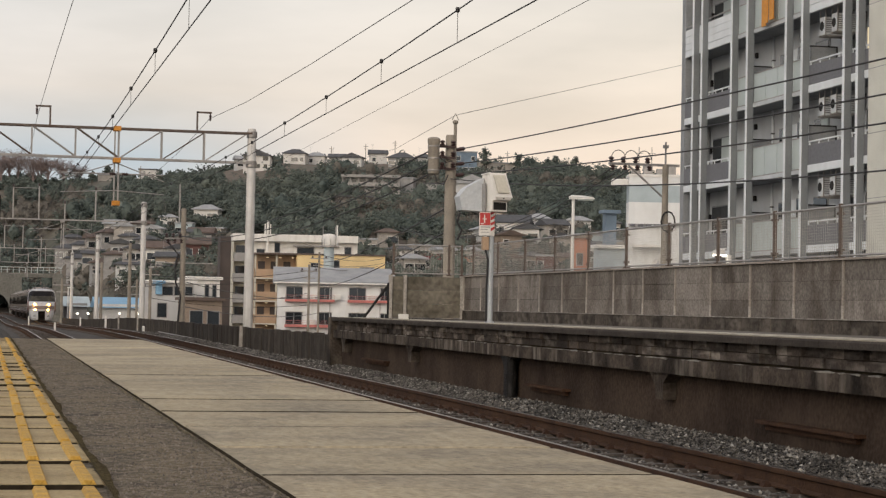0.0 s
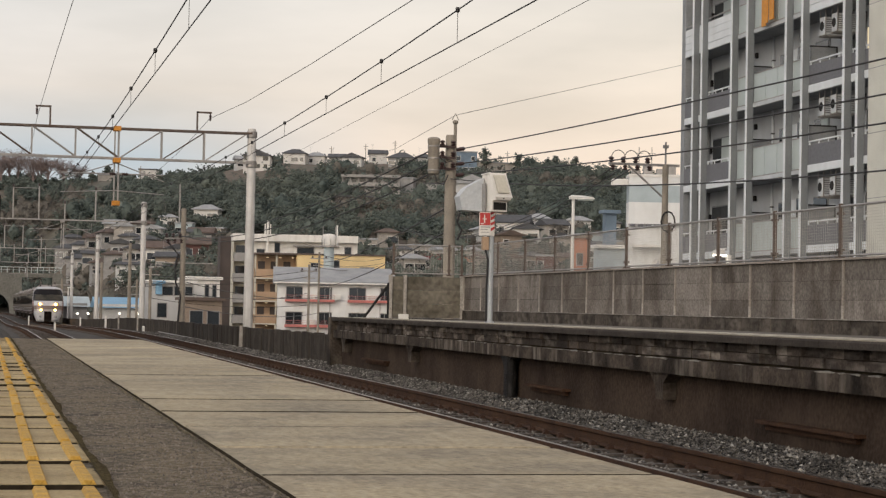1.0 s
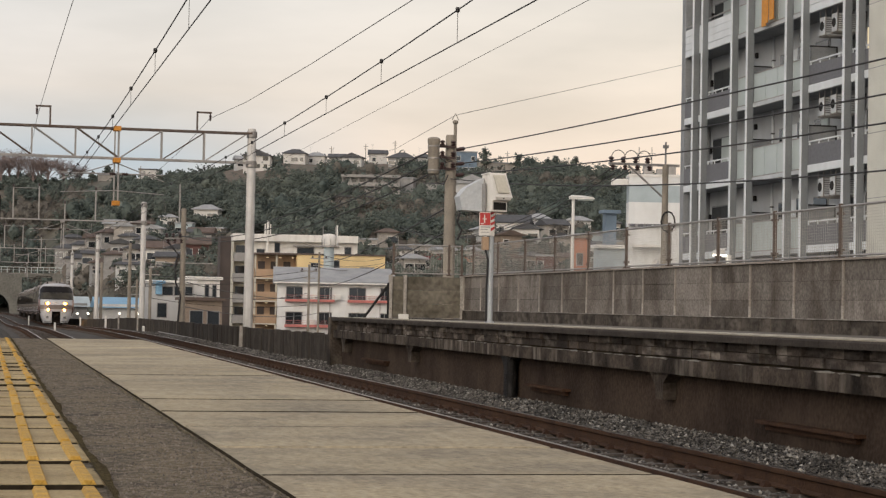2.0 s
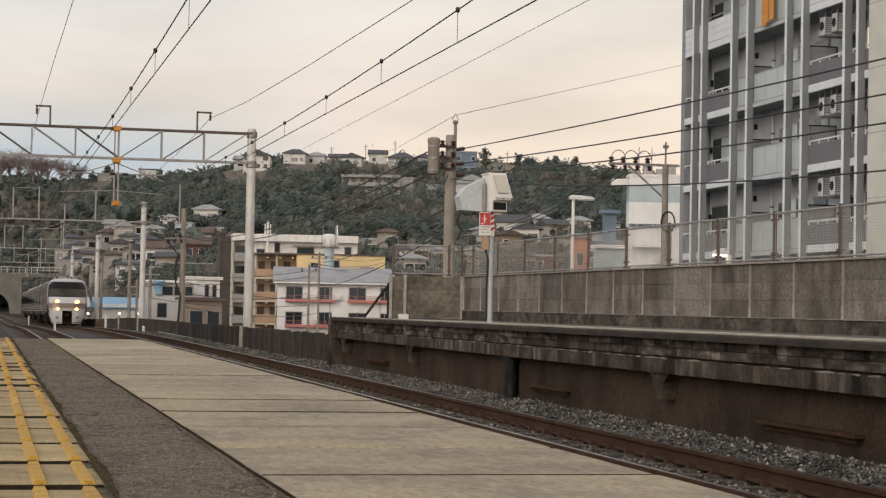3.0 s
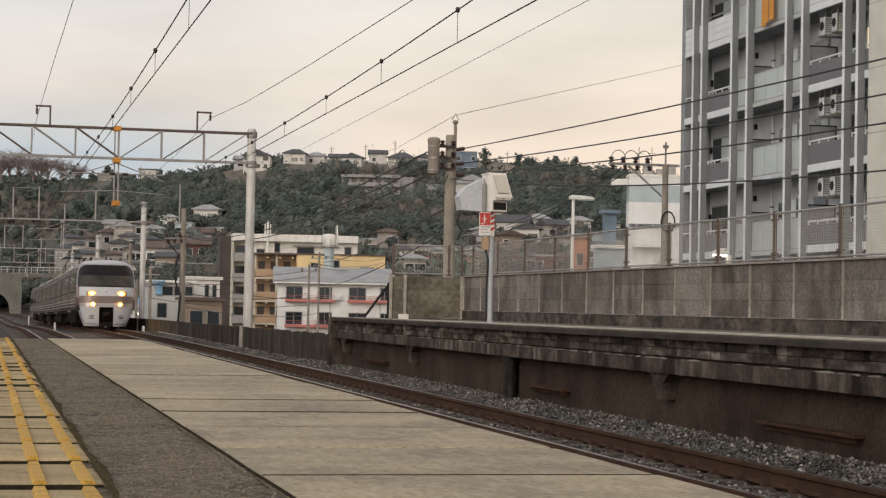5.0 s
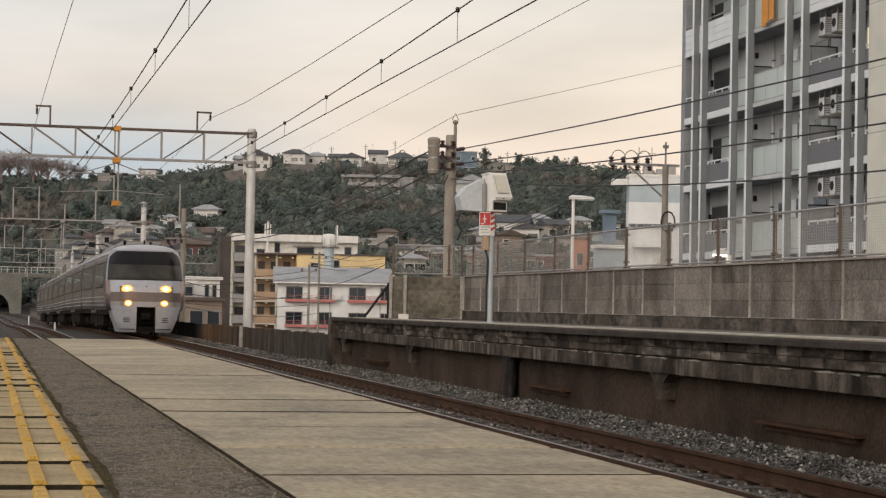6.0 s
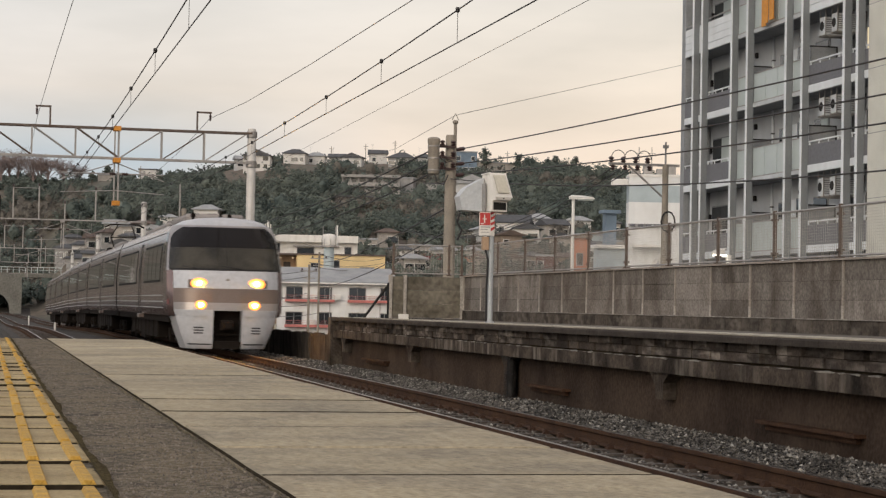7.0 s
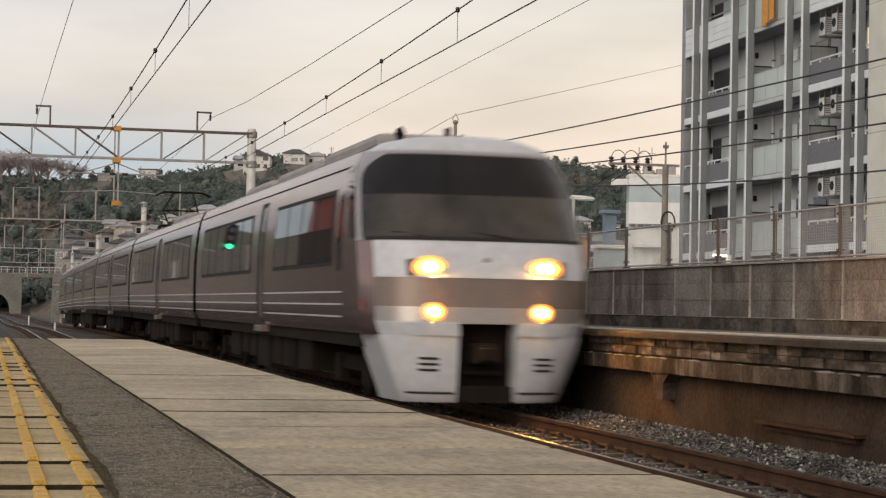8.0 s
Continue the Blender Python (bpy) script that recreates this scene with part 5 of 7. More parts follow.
def motions():
    times = [0.5 * i for i in range(17)]
    for k, car in enumerate(CARS):
        rows = []
        for t in times:
            y = front_at(t) + 20.0 * k
            a, b = -drop(y + 3), -drop(y + 17)
            xa, xb = bend(y + 3), bend(y + 17)
            tilt = math.degrees(math.atan2(b - a, 14.0))
            turn = math.degrees(math.atan2(-(xb - xa), 14.0))
            slope, swing = (b - a) / 14.0, (xb - xa) / 14.0
            rows.append((t, pose(X2 + xa - 3 * swing, y, RAIL + a - 3 * slope, tilt, 0, turn)))
        walk(car, rows)


# ---- apartment block behind the wall ----
def apartment():
    """Local x runs along the balconies towards the station, y goes into the building; floors are 2.9 m apart."""
    lie = radians(-1.0)
    blk = holder("apartment_building", "grey apartment block with balconies, pale fins and dark tiled parapets", "building",
                 at=Matrix.Translation((29.139, 77.179, 0)) @ Matrix.Rotation(math.atan2(-math.cos(lie), math.sin(lie)), 4, "Z"))
    deep, base, top = 1.2, -4.3, 29.0
    part("wall", Mesh().box(-2.42, 22, deep, 13, base, top), "block_pale", blk, "pale grey recessed wall")
    part("corner_wall", Mesh().box(-2.46, -2.02, -.02, deep - .003, base, top, .02), "block_grey", blk, "grey corner pier")
    wing = part("end_wing", Mesh().box(16.78, 22.0, -.10, deep - .003, base, top, .03), "wing_cream", blk, "plain cream end wing")
    for k in range(14):
        part("board_joint", Mesh().box(16.80, 21.98, -.104, -.098, base + 1.9 + 2.18 * k, base + 1.92 + 2.18 * k), "block_grey", wing)
    part("roof", Mesh().box(-2.7, 22.2, -.4, 13.2, top, top + .5), "block_grey", blk)
    for e in (-.27, .80, 4.28, 6.0, 9.96, 11.5, 15.2, 16.3):
        # dark sides and pale front strip paint how light falls on each fin
        fin = part("fin", Mesh().box(e - .17, e, -.24, .02, base, top, .012), "fin_shaded", blk, "tall grey fin with the shade of its sides painted in")
        part("fin_cap", Mesh().box(e - .175, e - .004, -.268, -.243, base, top, .006), "pale_lit_and_rail", fin, "pale fin front with its light put into the colour")
    bays = ((-2.02, -.53, "tile"), (-.27, .54, "tile"), (.80, 4.02, "tile"), (4.28, 5.74, "glass"), (6.0, 9.70, "glass"), (9.96, 11.24, "glass"),
            (11.5, 14.94, "tile"), (15.2, 16.04, "tile"), (16.3, 16.77, "tile"))
    for fl in range(-4, 7):
        z = 8.265 + 2.90 * fl                  # underside of this floor's slab
        part("floor_slab", Mesh().box(-2.0, 16.77, .13, deep - .003, z + .02, z + .22), "block_grey", blk)
        for k, (a, b, style) in enumerate(bays):
            boards = fl in (1, 3) and style == "tile" and k != 7
            a, b = a + .003, b - .003
            if boards:
                for r in range(4):
                    part("parapet_board", Mesh().box(a, b, -.02, .09, z + .295 * r, z + .280 + .295 * r, .012), "board_white", blk, "white parapet board")
                rail = part("handrail", Mesh().box(a, b, .0, .05, z + 1.30, z + 1.345), "steel", blk)
            elif style == "tile":
                part("slab_edge", Mesh().box(a, b, -.02, .12, z, z + .27, .012), "board_white", blk, "pale slab edge")
                par = part("parapet", Mesh().box(a, b, .0, .12, z + .273, z + .99), "tile_dark", blk, "dark grey tiled parapet")
                m = Mesh().box(a, b, .02, .075, z + 1.10, z + 1.15)
                n = max(1, round((b - a) / .8))
                for i in range(n + 1):
                    q = lerp(a + .05, b - .05, i / n)
                    m.box(q - .02, q + .02, .03, .065, z + .985, z + 1.105)
                part("handrail", m, "pale_lit_and_rail", par)
            else:
                part("slab_edge", Mesh().box(a, b, -.02, .12, z, z + .15, .012), "block_pale", blk, "pale slab edge")
                rail = part("balustrade", Mesh().box(a, b, .0, .06, z + 1.29, z + 1.335, .008), "steel", blk)
                part("bottom_rail", Mesh().box(a, b, .0, .06, z + .153, z + .20), "steel", rail)
                n = max(1, round((b - a) / 1.25))
                for i in range(n):
                    u, v = lerp(a, b, i / n) + .03, lerp(a, b, (i + 1) / n) - .03
                    part("glass_panel", Mesh().box(u, v, .02, .045, z + .20, z + 1.29), "frosted", rail, "frosted glass balcony panel")
        # openings in the recessed wall
        for a, b, z0, z1, kind in ((-1.55, .55, .3, 2.25, "slide"), (2.25, 2.65, .25, 2.1, "door"), (5.95, 6.55, .25, 2.05, "slide"), (7.25, 7.62, .25, 2.1, "pale"),
                                   (7.75, 8.15, .9, 2.15, "one"), (12.75, 13.45, .7, 2.05, "one"), (14.0, 14.5, .25, 2.1, "lit" if fl == 0 else "one"), (9.4, 10.6, .25, 2.1, "slide")):
            w = part("window", Mesh().box(a - .06, b + .06, deep - .05, deep, z + z0 - .06, z + z1 + .06), "block_grey" if kind != "pale" else "board_white", blk, "grey framed window")
            if kind == "slide":
                half = (a + b) / 2
                part("pane", Mesh().box(a, half - .02, deep - .07, deep - .045, z + z0, z + z1), "window", w)
                part("pane", Mesh().box(half + .02, b, deep - .08, deep - .055, z + z0, z + z1), "frosted" if fl % 2 else "window", w)
            else:
                part("pane", Mesh().box(a, b, deep - .07, deep - .045, z + z0, z + z1), {"lit": "lit", "pale": "board_white", "door": "tile_dark"}.get(kind, "window"), w)
        # partitions between the flats, dark framed
        for q in (5.0, 11.25):
            scr = part("balcony_screen", Mesh().box(q, q + .03, .14, deep - .05, z + .25, z + 1.72), "block_grey", blk, "grey balcony divider")
            part("screen_frame", Mesh().box(q - .01, q + .04, .14, deep - .05, z + 1.72, z + 1.77).box(q - .01, q + .04, deep - .05, deep - .002, z + .22, z + 1.77), "black", scr)
        part("downpipe", Mesh().tube([(5.22, deep - .07, z + .22), (5.22, deep - .07, z + 2.9)], .045, 8), "board_white", blk)
        part("pipe_clip", Mesh().box(5.16, 5.28, deep - .12, deep - .003, z + 1.95, z + 2.0), "black", blk)
        part("meter_box", Mesh().box(-1.92, -1.76, deep - .10, deep - .003, z + 1.70, z + 1.98, .02), "black", blk)
        part("wall_lamp", Mesh().box(3.3, 3.46, deep - .12, deep - .003, z + 2.3, z + 2.52, .02), "black", blk)
        part("vent_cap", Mesh().lathe([(.09, -.08), (.10, -.04), (.06, 0)], 10, (7.0, deep, z + 1.95), "y"), "black", blk)
        part("vent_cap", Mesh().lathe([(.10, -.08), (.11, -.04), (.06, 0)], 10, (8.0, deep, z + 2.42), "y"), "black", blk)
        part("utility_box", Mesh().box(1.5, 1.85, deep - .22, deep - .003, z + .9, z + 1.6, .02), "block_grey", blk)
        # outdoor units hung under the slab above, with pipes behind
        for i in range(2):
            x = 12.0 + 1.05 * i
            ac = part("air_conditioner", Mesh().box(x, x + .42, .18, .98, z + 2.02, z + 2.66, .02), "block_pale", blk, "pale grey air conditioner outdoor unit")
            part("fan_grille", Mesh().lathe([(.15, -.02), (.17, -.01), (.17, .01)], 16, (x + .21, .18, z + 2.34), "y"), "black", ac)
            m = Mesh()
            for r in range(7):
                m.box(x + .42, x + .426, .24, .92, z + 2.10 + .075 * r, z + 2.135 + .075 * r)
            part("side_grille", m, "tile_dark", ac)
            part("hanger", Mesh().box(x + .02, x + .06, .14, 1.02, z + 1.95, z + 2.0).box(x + .38, x + .42, .14, 1.02, z + 1.95, z + 2.0).box(x - .04, x - .01, .2, .24, z + 1.95, z + 2.90).box(x + .435, x + .46, .2, .24, z + 1.95, z + 2.90), "steel", ac)
            part("coolant_pipe", Mesh().tube([(x + .3, .9, z + 2.1), (x + .45, 1.05, z + 1.8), (x + .7, deep - .05, z + 2.1), (x + .8, deep - .05, z + 2.7)], .03, 6).tube([(x + .35, .95, z + 2.2), (x + .6, deep - .06, z + 1.7), (x + .6, deep - .06, z + 1.2)], .022, 6), "wire", ac)
    flag = Mesh()
    for i, (a, b) in enumerate(((7.30, 7.72), (7.75, 8.02), (8.06, 8.50))):
        flag.box(a, b, -.22 - .04 * (i % 2), -.17 - .04 * (i % 2), 11.22 + .08 * i, 14.0, .02)
    thing("hanging_banner", flag, "orange", "orange cloth banner hung from an upper balcony", "banner", at=blk.matrix_basis.copy())


apartment()


# ---- houses ----
def house(x, y, w, h, wall, roof, style="gable", turn=0.0, deep=None, floors=2, label=""):
    """A small house standing on the slope; w along its front, h to the eaves."""
    deep = deep or min(9.0, w * .8)
    base = min(land(x - w / 2, y), land(x + w / 2, y)) - 1.2
    front = land(x, y - deep / 2)
    hs = holder("house", label or "small %s house with %s roof" % ({"old_wall": "beige", "pale_wall": "white", "tan_wall": "tan", "red_wall": "red brown", "maroon": "dull maroon", "mid_grey": "grey", "grey_paint": "pale grey"}.get(wall, wall.replace("_", " ")), {"roof_dark": "a dark tiled", "roof_brown": "a brown tiled", "roof_grey": "a grey"}[roof]),
                "house", "houses of the hill town", at=Matrix.Translation((x, y, 0)) @ Matrix.Rotation(radians(turn), 4, "Z"))
    z1 = front + h
    a, b, c, d = -w / 2, w / 2, -deep / 2, deep / 2
    part("wall", Mesh().box(a, b, c, d, base, z1), wall, hs)
    o = .5
    m = Mesh()
    if style == "gable":
        r = min(2.6, deep * .30)
        m.prism(((a - o, z1 - .1), (b + o, z1 - .1), (b + o, z1 + .1), (0, z1 + r), (a - o, z1 + .1)), "y", c - o, d + o)
    elif style == "ridge":
        r = min(2.4, deep * .32)
        m.prism(((c - o, z1 - .1), (d + o, z1 - .1), (d + o, z1 + .1), (0, z1 + r), (c - o, z1 + .1)), "x", a - o, b + o)
    elif style == "hip":
        r = min(2.2, deep * .28)
        k = min(w, deep) * .42
        m.loft([[(a - o, c - o, z1 - .1), (b + o, c - o, z1 - .1), (b + o, d + o, z1 - .1), (a - o, d + o, z1 - .1)],
                [(a - o, c - o, z1 + .1), (b + o, c - o, z1 + .1), (b + o, d + o, z1 + .1), (a - o, d + o, z1 + .1)],
                [(a + k, -.05, z1 + r), (b - k, -.05, z1 + r), (b - k, .05, z1 + r), (a + k, .05, z1 + r)]])
    else:
        m.box(a - .2, b + .2, c - .2, d + .2, z1, z1 + .35, .05)
    part("roof", m, roof, hs)
    n = max(2, round(w / 2.6))
    fh = max(2.3, h / floors)
    for f in range(floors):
        for k in range(n):
            if (k * 7 + f * 3 + int(x)) % 5 == 4:
                continue
            u = lerp(a, b, (k + .5) / n)
            z = front + fh * f + .85
            ww = .55 + .25 * ((k + f + int(y)) % 3)
            if z + 1.2 > z1:
                continue
            win = part("window", Mesh().box(u - ww - .08, u + ww + .08, c - .06, c, z - .08, z + 1.28), "white", hs)
            part("pane", Mesh().box(u - ww, u + ww, c - .075, c - .055, z, z + 1.2), "window", win)
    if style != "flat" and int(x * 3) % 3 == 0:
        part("aerial", Mesh().tube([(a + 1, 0, z1 + .8), (a + 1, 0, z1 + 3.2)], .03, 4).box(a + .4, a + 1.6, -.02, .02, z1 + 3.0, z1 + 3.04), "steel", hs)
    return hs


def terrace_block(x, y, w):
    """A long two-storey concrete block with deep balconies along its front."""
    z = land(x, y - 4) - .5
    t = holder("terrace_block", "long grey concrete terrace block with balcony bands on the hillside", "building", at=Matrix.Translation((x, y, 0)) @ Matrix.Rotation(radians(-14), 4, "Z"))
    part("wall", Mesh().box(-w / 2, w / 2, -2.6, 4, z - 3, z + 4.6), "mid_grey", t)
    for k in range(3):
        part("balcony_front", Mesh().box(-w / 2 - .2, w / 2 + .2, -4.2, -4.0, z - .3 + 2.35 * k, z + .75 + 2.35 * k - (.35 if k == 2 else 0)), "conduit", t, "pale balcony band")
        part("balcony_floor", Mesh().box(-w / 2 - .2, w / 2 + .2, -4.0, -2.6, z - .3 + 2.35 * k, z - .1 + 2.35 * k), "mid_grey", t)
    for i in range(8):
        q = lerp(-w / 2, w / 2 - .2, i / 7)
        part("balcony_post", Mesh().box(q, q + .2, -3.99, -3.8, z - 3, z + 4.4), "conduit", t)
        if i < 7:
            for k in range(2):
                part("pane", Mesh().box(q + .5, q + 1.6, -2.66, -2.60, z + 2.35 * k, z + 1.7 + 2.35 * k), "window", t)


house(79.1, 583, 8.0, 4.6, "pale_wall", "roof_dark", "gable", -14, floors=2)
house(76.9, 601, 4.7, 3.0, "grey_paint", "roof_grey", "ridge", 6, floors=1)
house(94.8, 610, 6.9, 3.4, "pale_wall", "roof_dark", "hip", -18, floors=1)
house(102.3, 615, 5.9, 3.0, "pale_wall", "roof_grey", "hip", -18, floors=1)
house(106.2, 599, 4.7, 3.0, "mid_grey", "roof_dark", "ridge", -18, floors=1)
house(110.9, 597, 6.1, 3.0, "grey_paint", "roof_dark", "gable", -22, floors=1)
house(122.3, 615, 5.5, 3.4, "pale_wall", "roof_dark", "ridge", -8, floors=1)
house(125.6, 593, 7.8, 3.0, "mid_grey", "roof_dark", "hip", -22, floors=1)
house(134.3, 600, 5.4, 3.0, "grey_paint", "roof_dark", "hip", -4, floors=1)
house(49.3, 615, 5.5, 3.4, "pale_wall", "roof_dark", "flat", -18, floors=1)
house(35.4, 605, 4.8, 1.6, "old_wall", "roof_grey", "flat", -4, floors=1)
house(158.6, 602, 16.6, 3.0, "old_wall", "roof_grey", "flat", 14, deep=8.0, floors=1)
house(139.0, 567, 7.0, 6.6, "tower_blue", "roof_grey", "flat", -4, floors=2)
house(116.7, 466, 9.2, 5.3, "grey_paint", "roof_grey", "gable", -18, floors=2)
terrace_block(97.6, 499, 15.0)
house(107.7, 505, 5.4, 3.9, "mid_grey", "roof_grey", "flat", -22, floors=2)
house(86.5, 464, 8.6, 3.0, "dark_brown", "roof_dark", "flat", -4, floors=1)
house(114.3, 497, 5.9, 3.0, "mid_grey", "roof_dark", "flat", -22, floors=1)
house(49.5, 448, 5.6, 3.0, "pale_wall", "roof_grey", "hip", -18, floors=1)
house(38.8, 374, 5.6, 3.0, "red_wall", "roof_brown", "ridge", -4, floors=1)
house(31.9, 368, 5.5, 3.0, "pale_wall", "roof_brown", "ridge", -4, floors=2)
house(34.5, 366, 3.7, 3.0, "grey_paint", "roof_dark", "gable", 6, floors=1)
house(42.0, 424, 3.8, 3.0, "pale_blue", "roof_grey", "flat", -18, floors=1)
house(47.7, 415, 3.7, 3.0, "post", "roof_grey", "flat", -18, floors=1)
house(29.4, 424, 4.3, 3.0, "old_wall", "roof_grey", "gable", -22, floors=1)
house(26.0, 426, 4.6, 3.0, "mid_grey", "roof_brown", "hip", 14, floors=2)
house(21.1, 434, 5.2, 3.0, "pale_wall", "roof_dark", "hip", -4, floors=2)
house(26.7, 399, 4.0, 3.0, "mid_grey", "roof_dark", "gable", -8, floors=2)
house(32.8, 422, 3.8, 3.0, "mid_grey", "roof_brown", "hip", 14, floors=1)
house(18.2, 451, 4.8, 3.0, "mid_grey", "roof_dark", "hip", -18, floors=1)
house(26.3, 366, 4.8, 3.0, "grey_paint", "roof_dark", "hip", -14, floors=1)
house(22.6, 394, 4.2, 3.0, "mid_grey", "roof_brown", "hip", 6, floors=1)
house(34.0, 407, 3.6, 3.0, "grey_paint", "roof_grey", "gable", -22, floors=1)
house(39.2, 433, 3.5, 3.0, "pale_wall", "roof_grey", "hip", -8, floors=1)
house(112.2, 411, 6.9, 3.0, "pale_wall", "roof_dark", "ridge", -22, floors=2)
house(118.8, 415, 5.4, 3.0, "grey_paint", "roof_grey", "hip", -22, floors=2)
house(110.6, 394, 5.4, 3.1, "pale_wall", "roof_dark", "gable", -22, floors=2)
house(118.8, 403, 5.3, 3.1, "old_wall", "roof_dark", "ridge", 14, floors=2)
house(102.9, 381, 4.5, 3.0, "tan_wall", "roof_brown", "gable", 6, floors=2)
house(113.0, 431, 3.9, 3.0, "tan_wall", "roof_dark", "gable", -22, floors=1)
house(126.6, 410, 4.9, 3.0, "pale_wall", "roof_grey", "hip", -4, floors=2)
house(122.0, 387, 5.1, 3.0, "pale_blue", "roof_grey", "flat", 14, floors=2)
house(112.9, 377, 4.5, 3.0, "old_wall", "roof_dark", "gable", -14, floors=2)
house(76.5, 362, 4.3, 3.0, "pale_wall", "roof_dark", "hip", -4, floors=2)
house(81.7, 368, 3.5, 3.0, "old_wall", "roof_grey", "flat", 14, floors=2)
house(81.6, 352, 4.4, 3.0, "maroon", "roof_brown", "flat", -22, floors=2)
house(75.5, 346, 4.1, 3.0, "old_wall", "roof_grey", "hip", 6, floors=1)
house(86.3, 349, 3.6, 3.0, "terracotta", "roof_brown", "flat", -14, floors=2)
house(90.3, 361, 3.5, 3.0, "old_wall", "roof_grey", "hip", -18, floors=2)
house(91.0, 350, 4.2, 3.0, "terracotta", "roof_brown", "ridge", -4, floors=2)
house(95.8, 351, 3.8, 3.0, "old_wall", "roof_brown", "gable", -4, floors=2)
house(100.2, 355, 3.8, 3.0, "tan_wall", "roof_dark", "hip", 6, floors=2)
house(102.9, 354, 3.5, 3.0, "red_wall", "roof_grey", "flat", -14, floors=2)
house(116.1, 364, 4.3, 3.0, "grey_paint", "roof_dark", "ridge", -8, floors=2)
house(122.2, 371, 3.8, 3.0, "old_wall", "roof_grey", "flat", -14, floors=2)
house(99.6, 389, 3.5, 3.0, "grey_paint", "roof_grey", "gable", 14, floors=1)
house(133.4, 407, 3.6, 3.0, "old_wall", "roof_dark", "hip", -14, floors=2)
house(47.2, 368, 4.4, 3.0, "mid_grey", "roof_dark", "hip", -18, floors=1)
house(79.4, 388, 3.9, 3.0, "old_wall", "roof_brown", "hip", -4, floors=1)
house(73.8, 380, 3.5, 3.0, "old_wall", "roof_grey", "flat", -8, floors=1)
house(19.6, 426, 4.3, 3.0, "mid_grey", "roof_dark", "hip", -22, floors=1)
house(22.0, 416, 4.2, 3.0, "old_wall", "roof_dark", "ridge", -4, floors=1)
house(24.9, 389, 3.7, 3.0, "mid_grey", "roof_brown", "hip", -18, floors=1)
house(28.0, 379, 4.1, 3.0, "old_wall", "roof_dark", "gable", 6, floors=1)
house(30.6, 383, 3.7, 3.0, "mid_grey", "roof_dark", "hip", 14, floors=1)
house(32.0, 352, 3.8, 3.0, "tan_wall", "roof_dark", "ridge", -22, floors=1)
house(28.7, 402, 3.6, 3.0, "mid_grey", "roof_dark", "hip", -14, floors=1)
house(23.3, 431, 3.9, 3.0, "old_wall", "roof_brown", "ridge", 14, floors=1)
house(19.7, 459, 4.1, 3.0, "mid_grey", "roof_dark", "hip", 14, floors=1)
house(42.8, 397, 4.7, 3.0, "mid_grey", "roof_brown", "ridge", -18, floors=1)
house(39.9, 396, 3.5, 3.0, "old_wall", "roof_dark", "hip", -8, floors=1)
house(27.6, 433, 3.9, 3.0, "mid_grey", "roof_grey", "ridge", -22, floors=1)
house(115.6, 356, 3.6, 3.0, "old_wall", "roof_dark", "hip", 14, floors=1)
house(106.5, 352, 3.6, 3.0, "tan_wall", "roof_brown", "ridge", -8, floors=1)
house(89.1, 348, 3.5, 3.0, "old_wall", "roof_brown", "hip", 14, floors=1)
house(84.8, 361, 3.5, 3.0, "pale_wall", "roof_grey", "ridge", 14, floors=1)
house(117.6, 380, 3.5, 3.0, "terracotta", "roof_brown", "flat", 6, floors=2)


# ---- blocks of flats beside the line ----
def white_flats():
    f = holder("apartment_house", "white three-storey flats with grey sheet roof and red balcony rails", "building", at=pose(30.6, 207.5, 0, 0, 0, -8))
    L = 12.2
    part("wall", Mesh().box(0, L, 0, 9, -4.6, 2.55), "cool_white", f)
    part("roof", Mesh().prism(((-.6, 2.5), (9.6, 2.5), (9.6, 2.75), (4.5, 4.35), (-.6, 2.75)), "x", -.5, L + .5), "roof_grey", f, "grey sheet metal roof")
    part("eaves_gutter", Mesh().tube([(-.5, -.65, 2.55), (L + .5, -.65, 2.55)], .09, 6), "white", f)
    for x in (5.6, 11.0):
        part("downpipe", Mesh().tube([(x, -.06, 2.4), (x, -.06, -4.4)], .06, 6), "grey_paint", f)
    for fl in range(3):
        z = .88 - 2.72 * fl
        for a, b in ((.95, 2.6), (4.35, 5.75), (7.7, 9.4), (11.1, 11.9)):
            w = part("window", Mesh().box(a - .08, b + .08, -.05, 0, z - .08, z + 1.28), "mid_grey", f)
            part("pane", Mesh().box(a, (a + b) / 2 - .03, -.07, -.045, z, z + 1.2), "window", w)
            part("pane", Mesh().box((a + b) / 2 + .03, b, -.08, -.055, z, z + 1.2), "window", w)
            part("hood", Mesh().box(a - .2, b + .2, -.3, 0, z + 1.32, z + 1.38), "white", w)
        for a, b in ((.8, 6.1), (7.5, L)):
            led = part("balcony", Mesh().box(a, b, -.75, 0, z - .34, z - .06, .02), "pink", f, "faded red balcony edge")
            part("balcony_rail", Mesh().box(a, b, -.74, -.70, z + .34, z + .37).box(a, b, -.74, -.70, z + .14, z + .16), "pink", led)
            for i in range(7):
                x = lerp(a + .05, b - .05, i / 6)
                part("rail_post", Mesh().box(x - .02, x + .02, -.74, -.70, z - .06, z + .36), "steel", led)
        for x in (3.3, 6.0, 9.7):
            part("air_conditioner", Mesh().box(x, x + .75, -.5, -.12, z - .06, z + .52, .02), "white", f)
    part("side_window", Mesh().box(-.05, 0, 3, 4.5, -1.2, .2), "window", f)


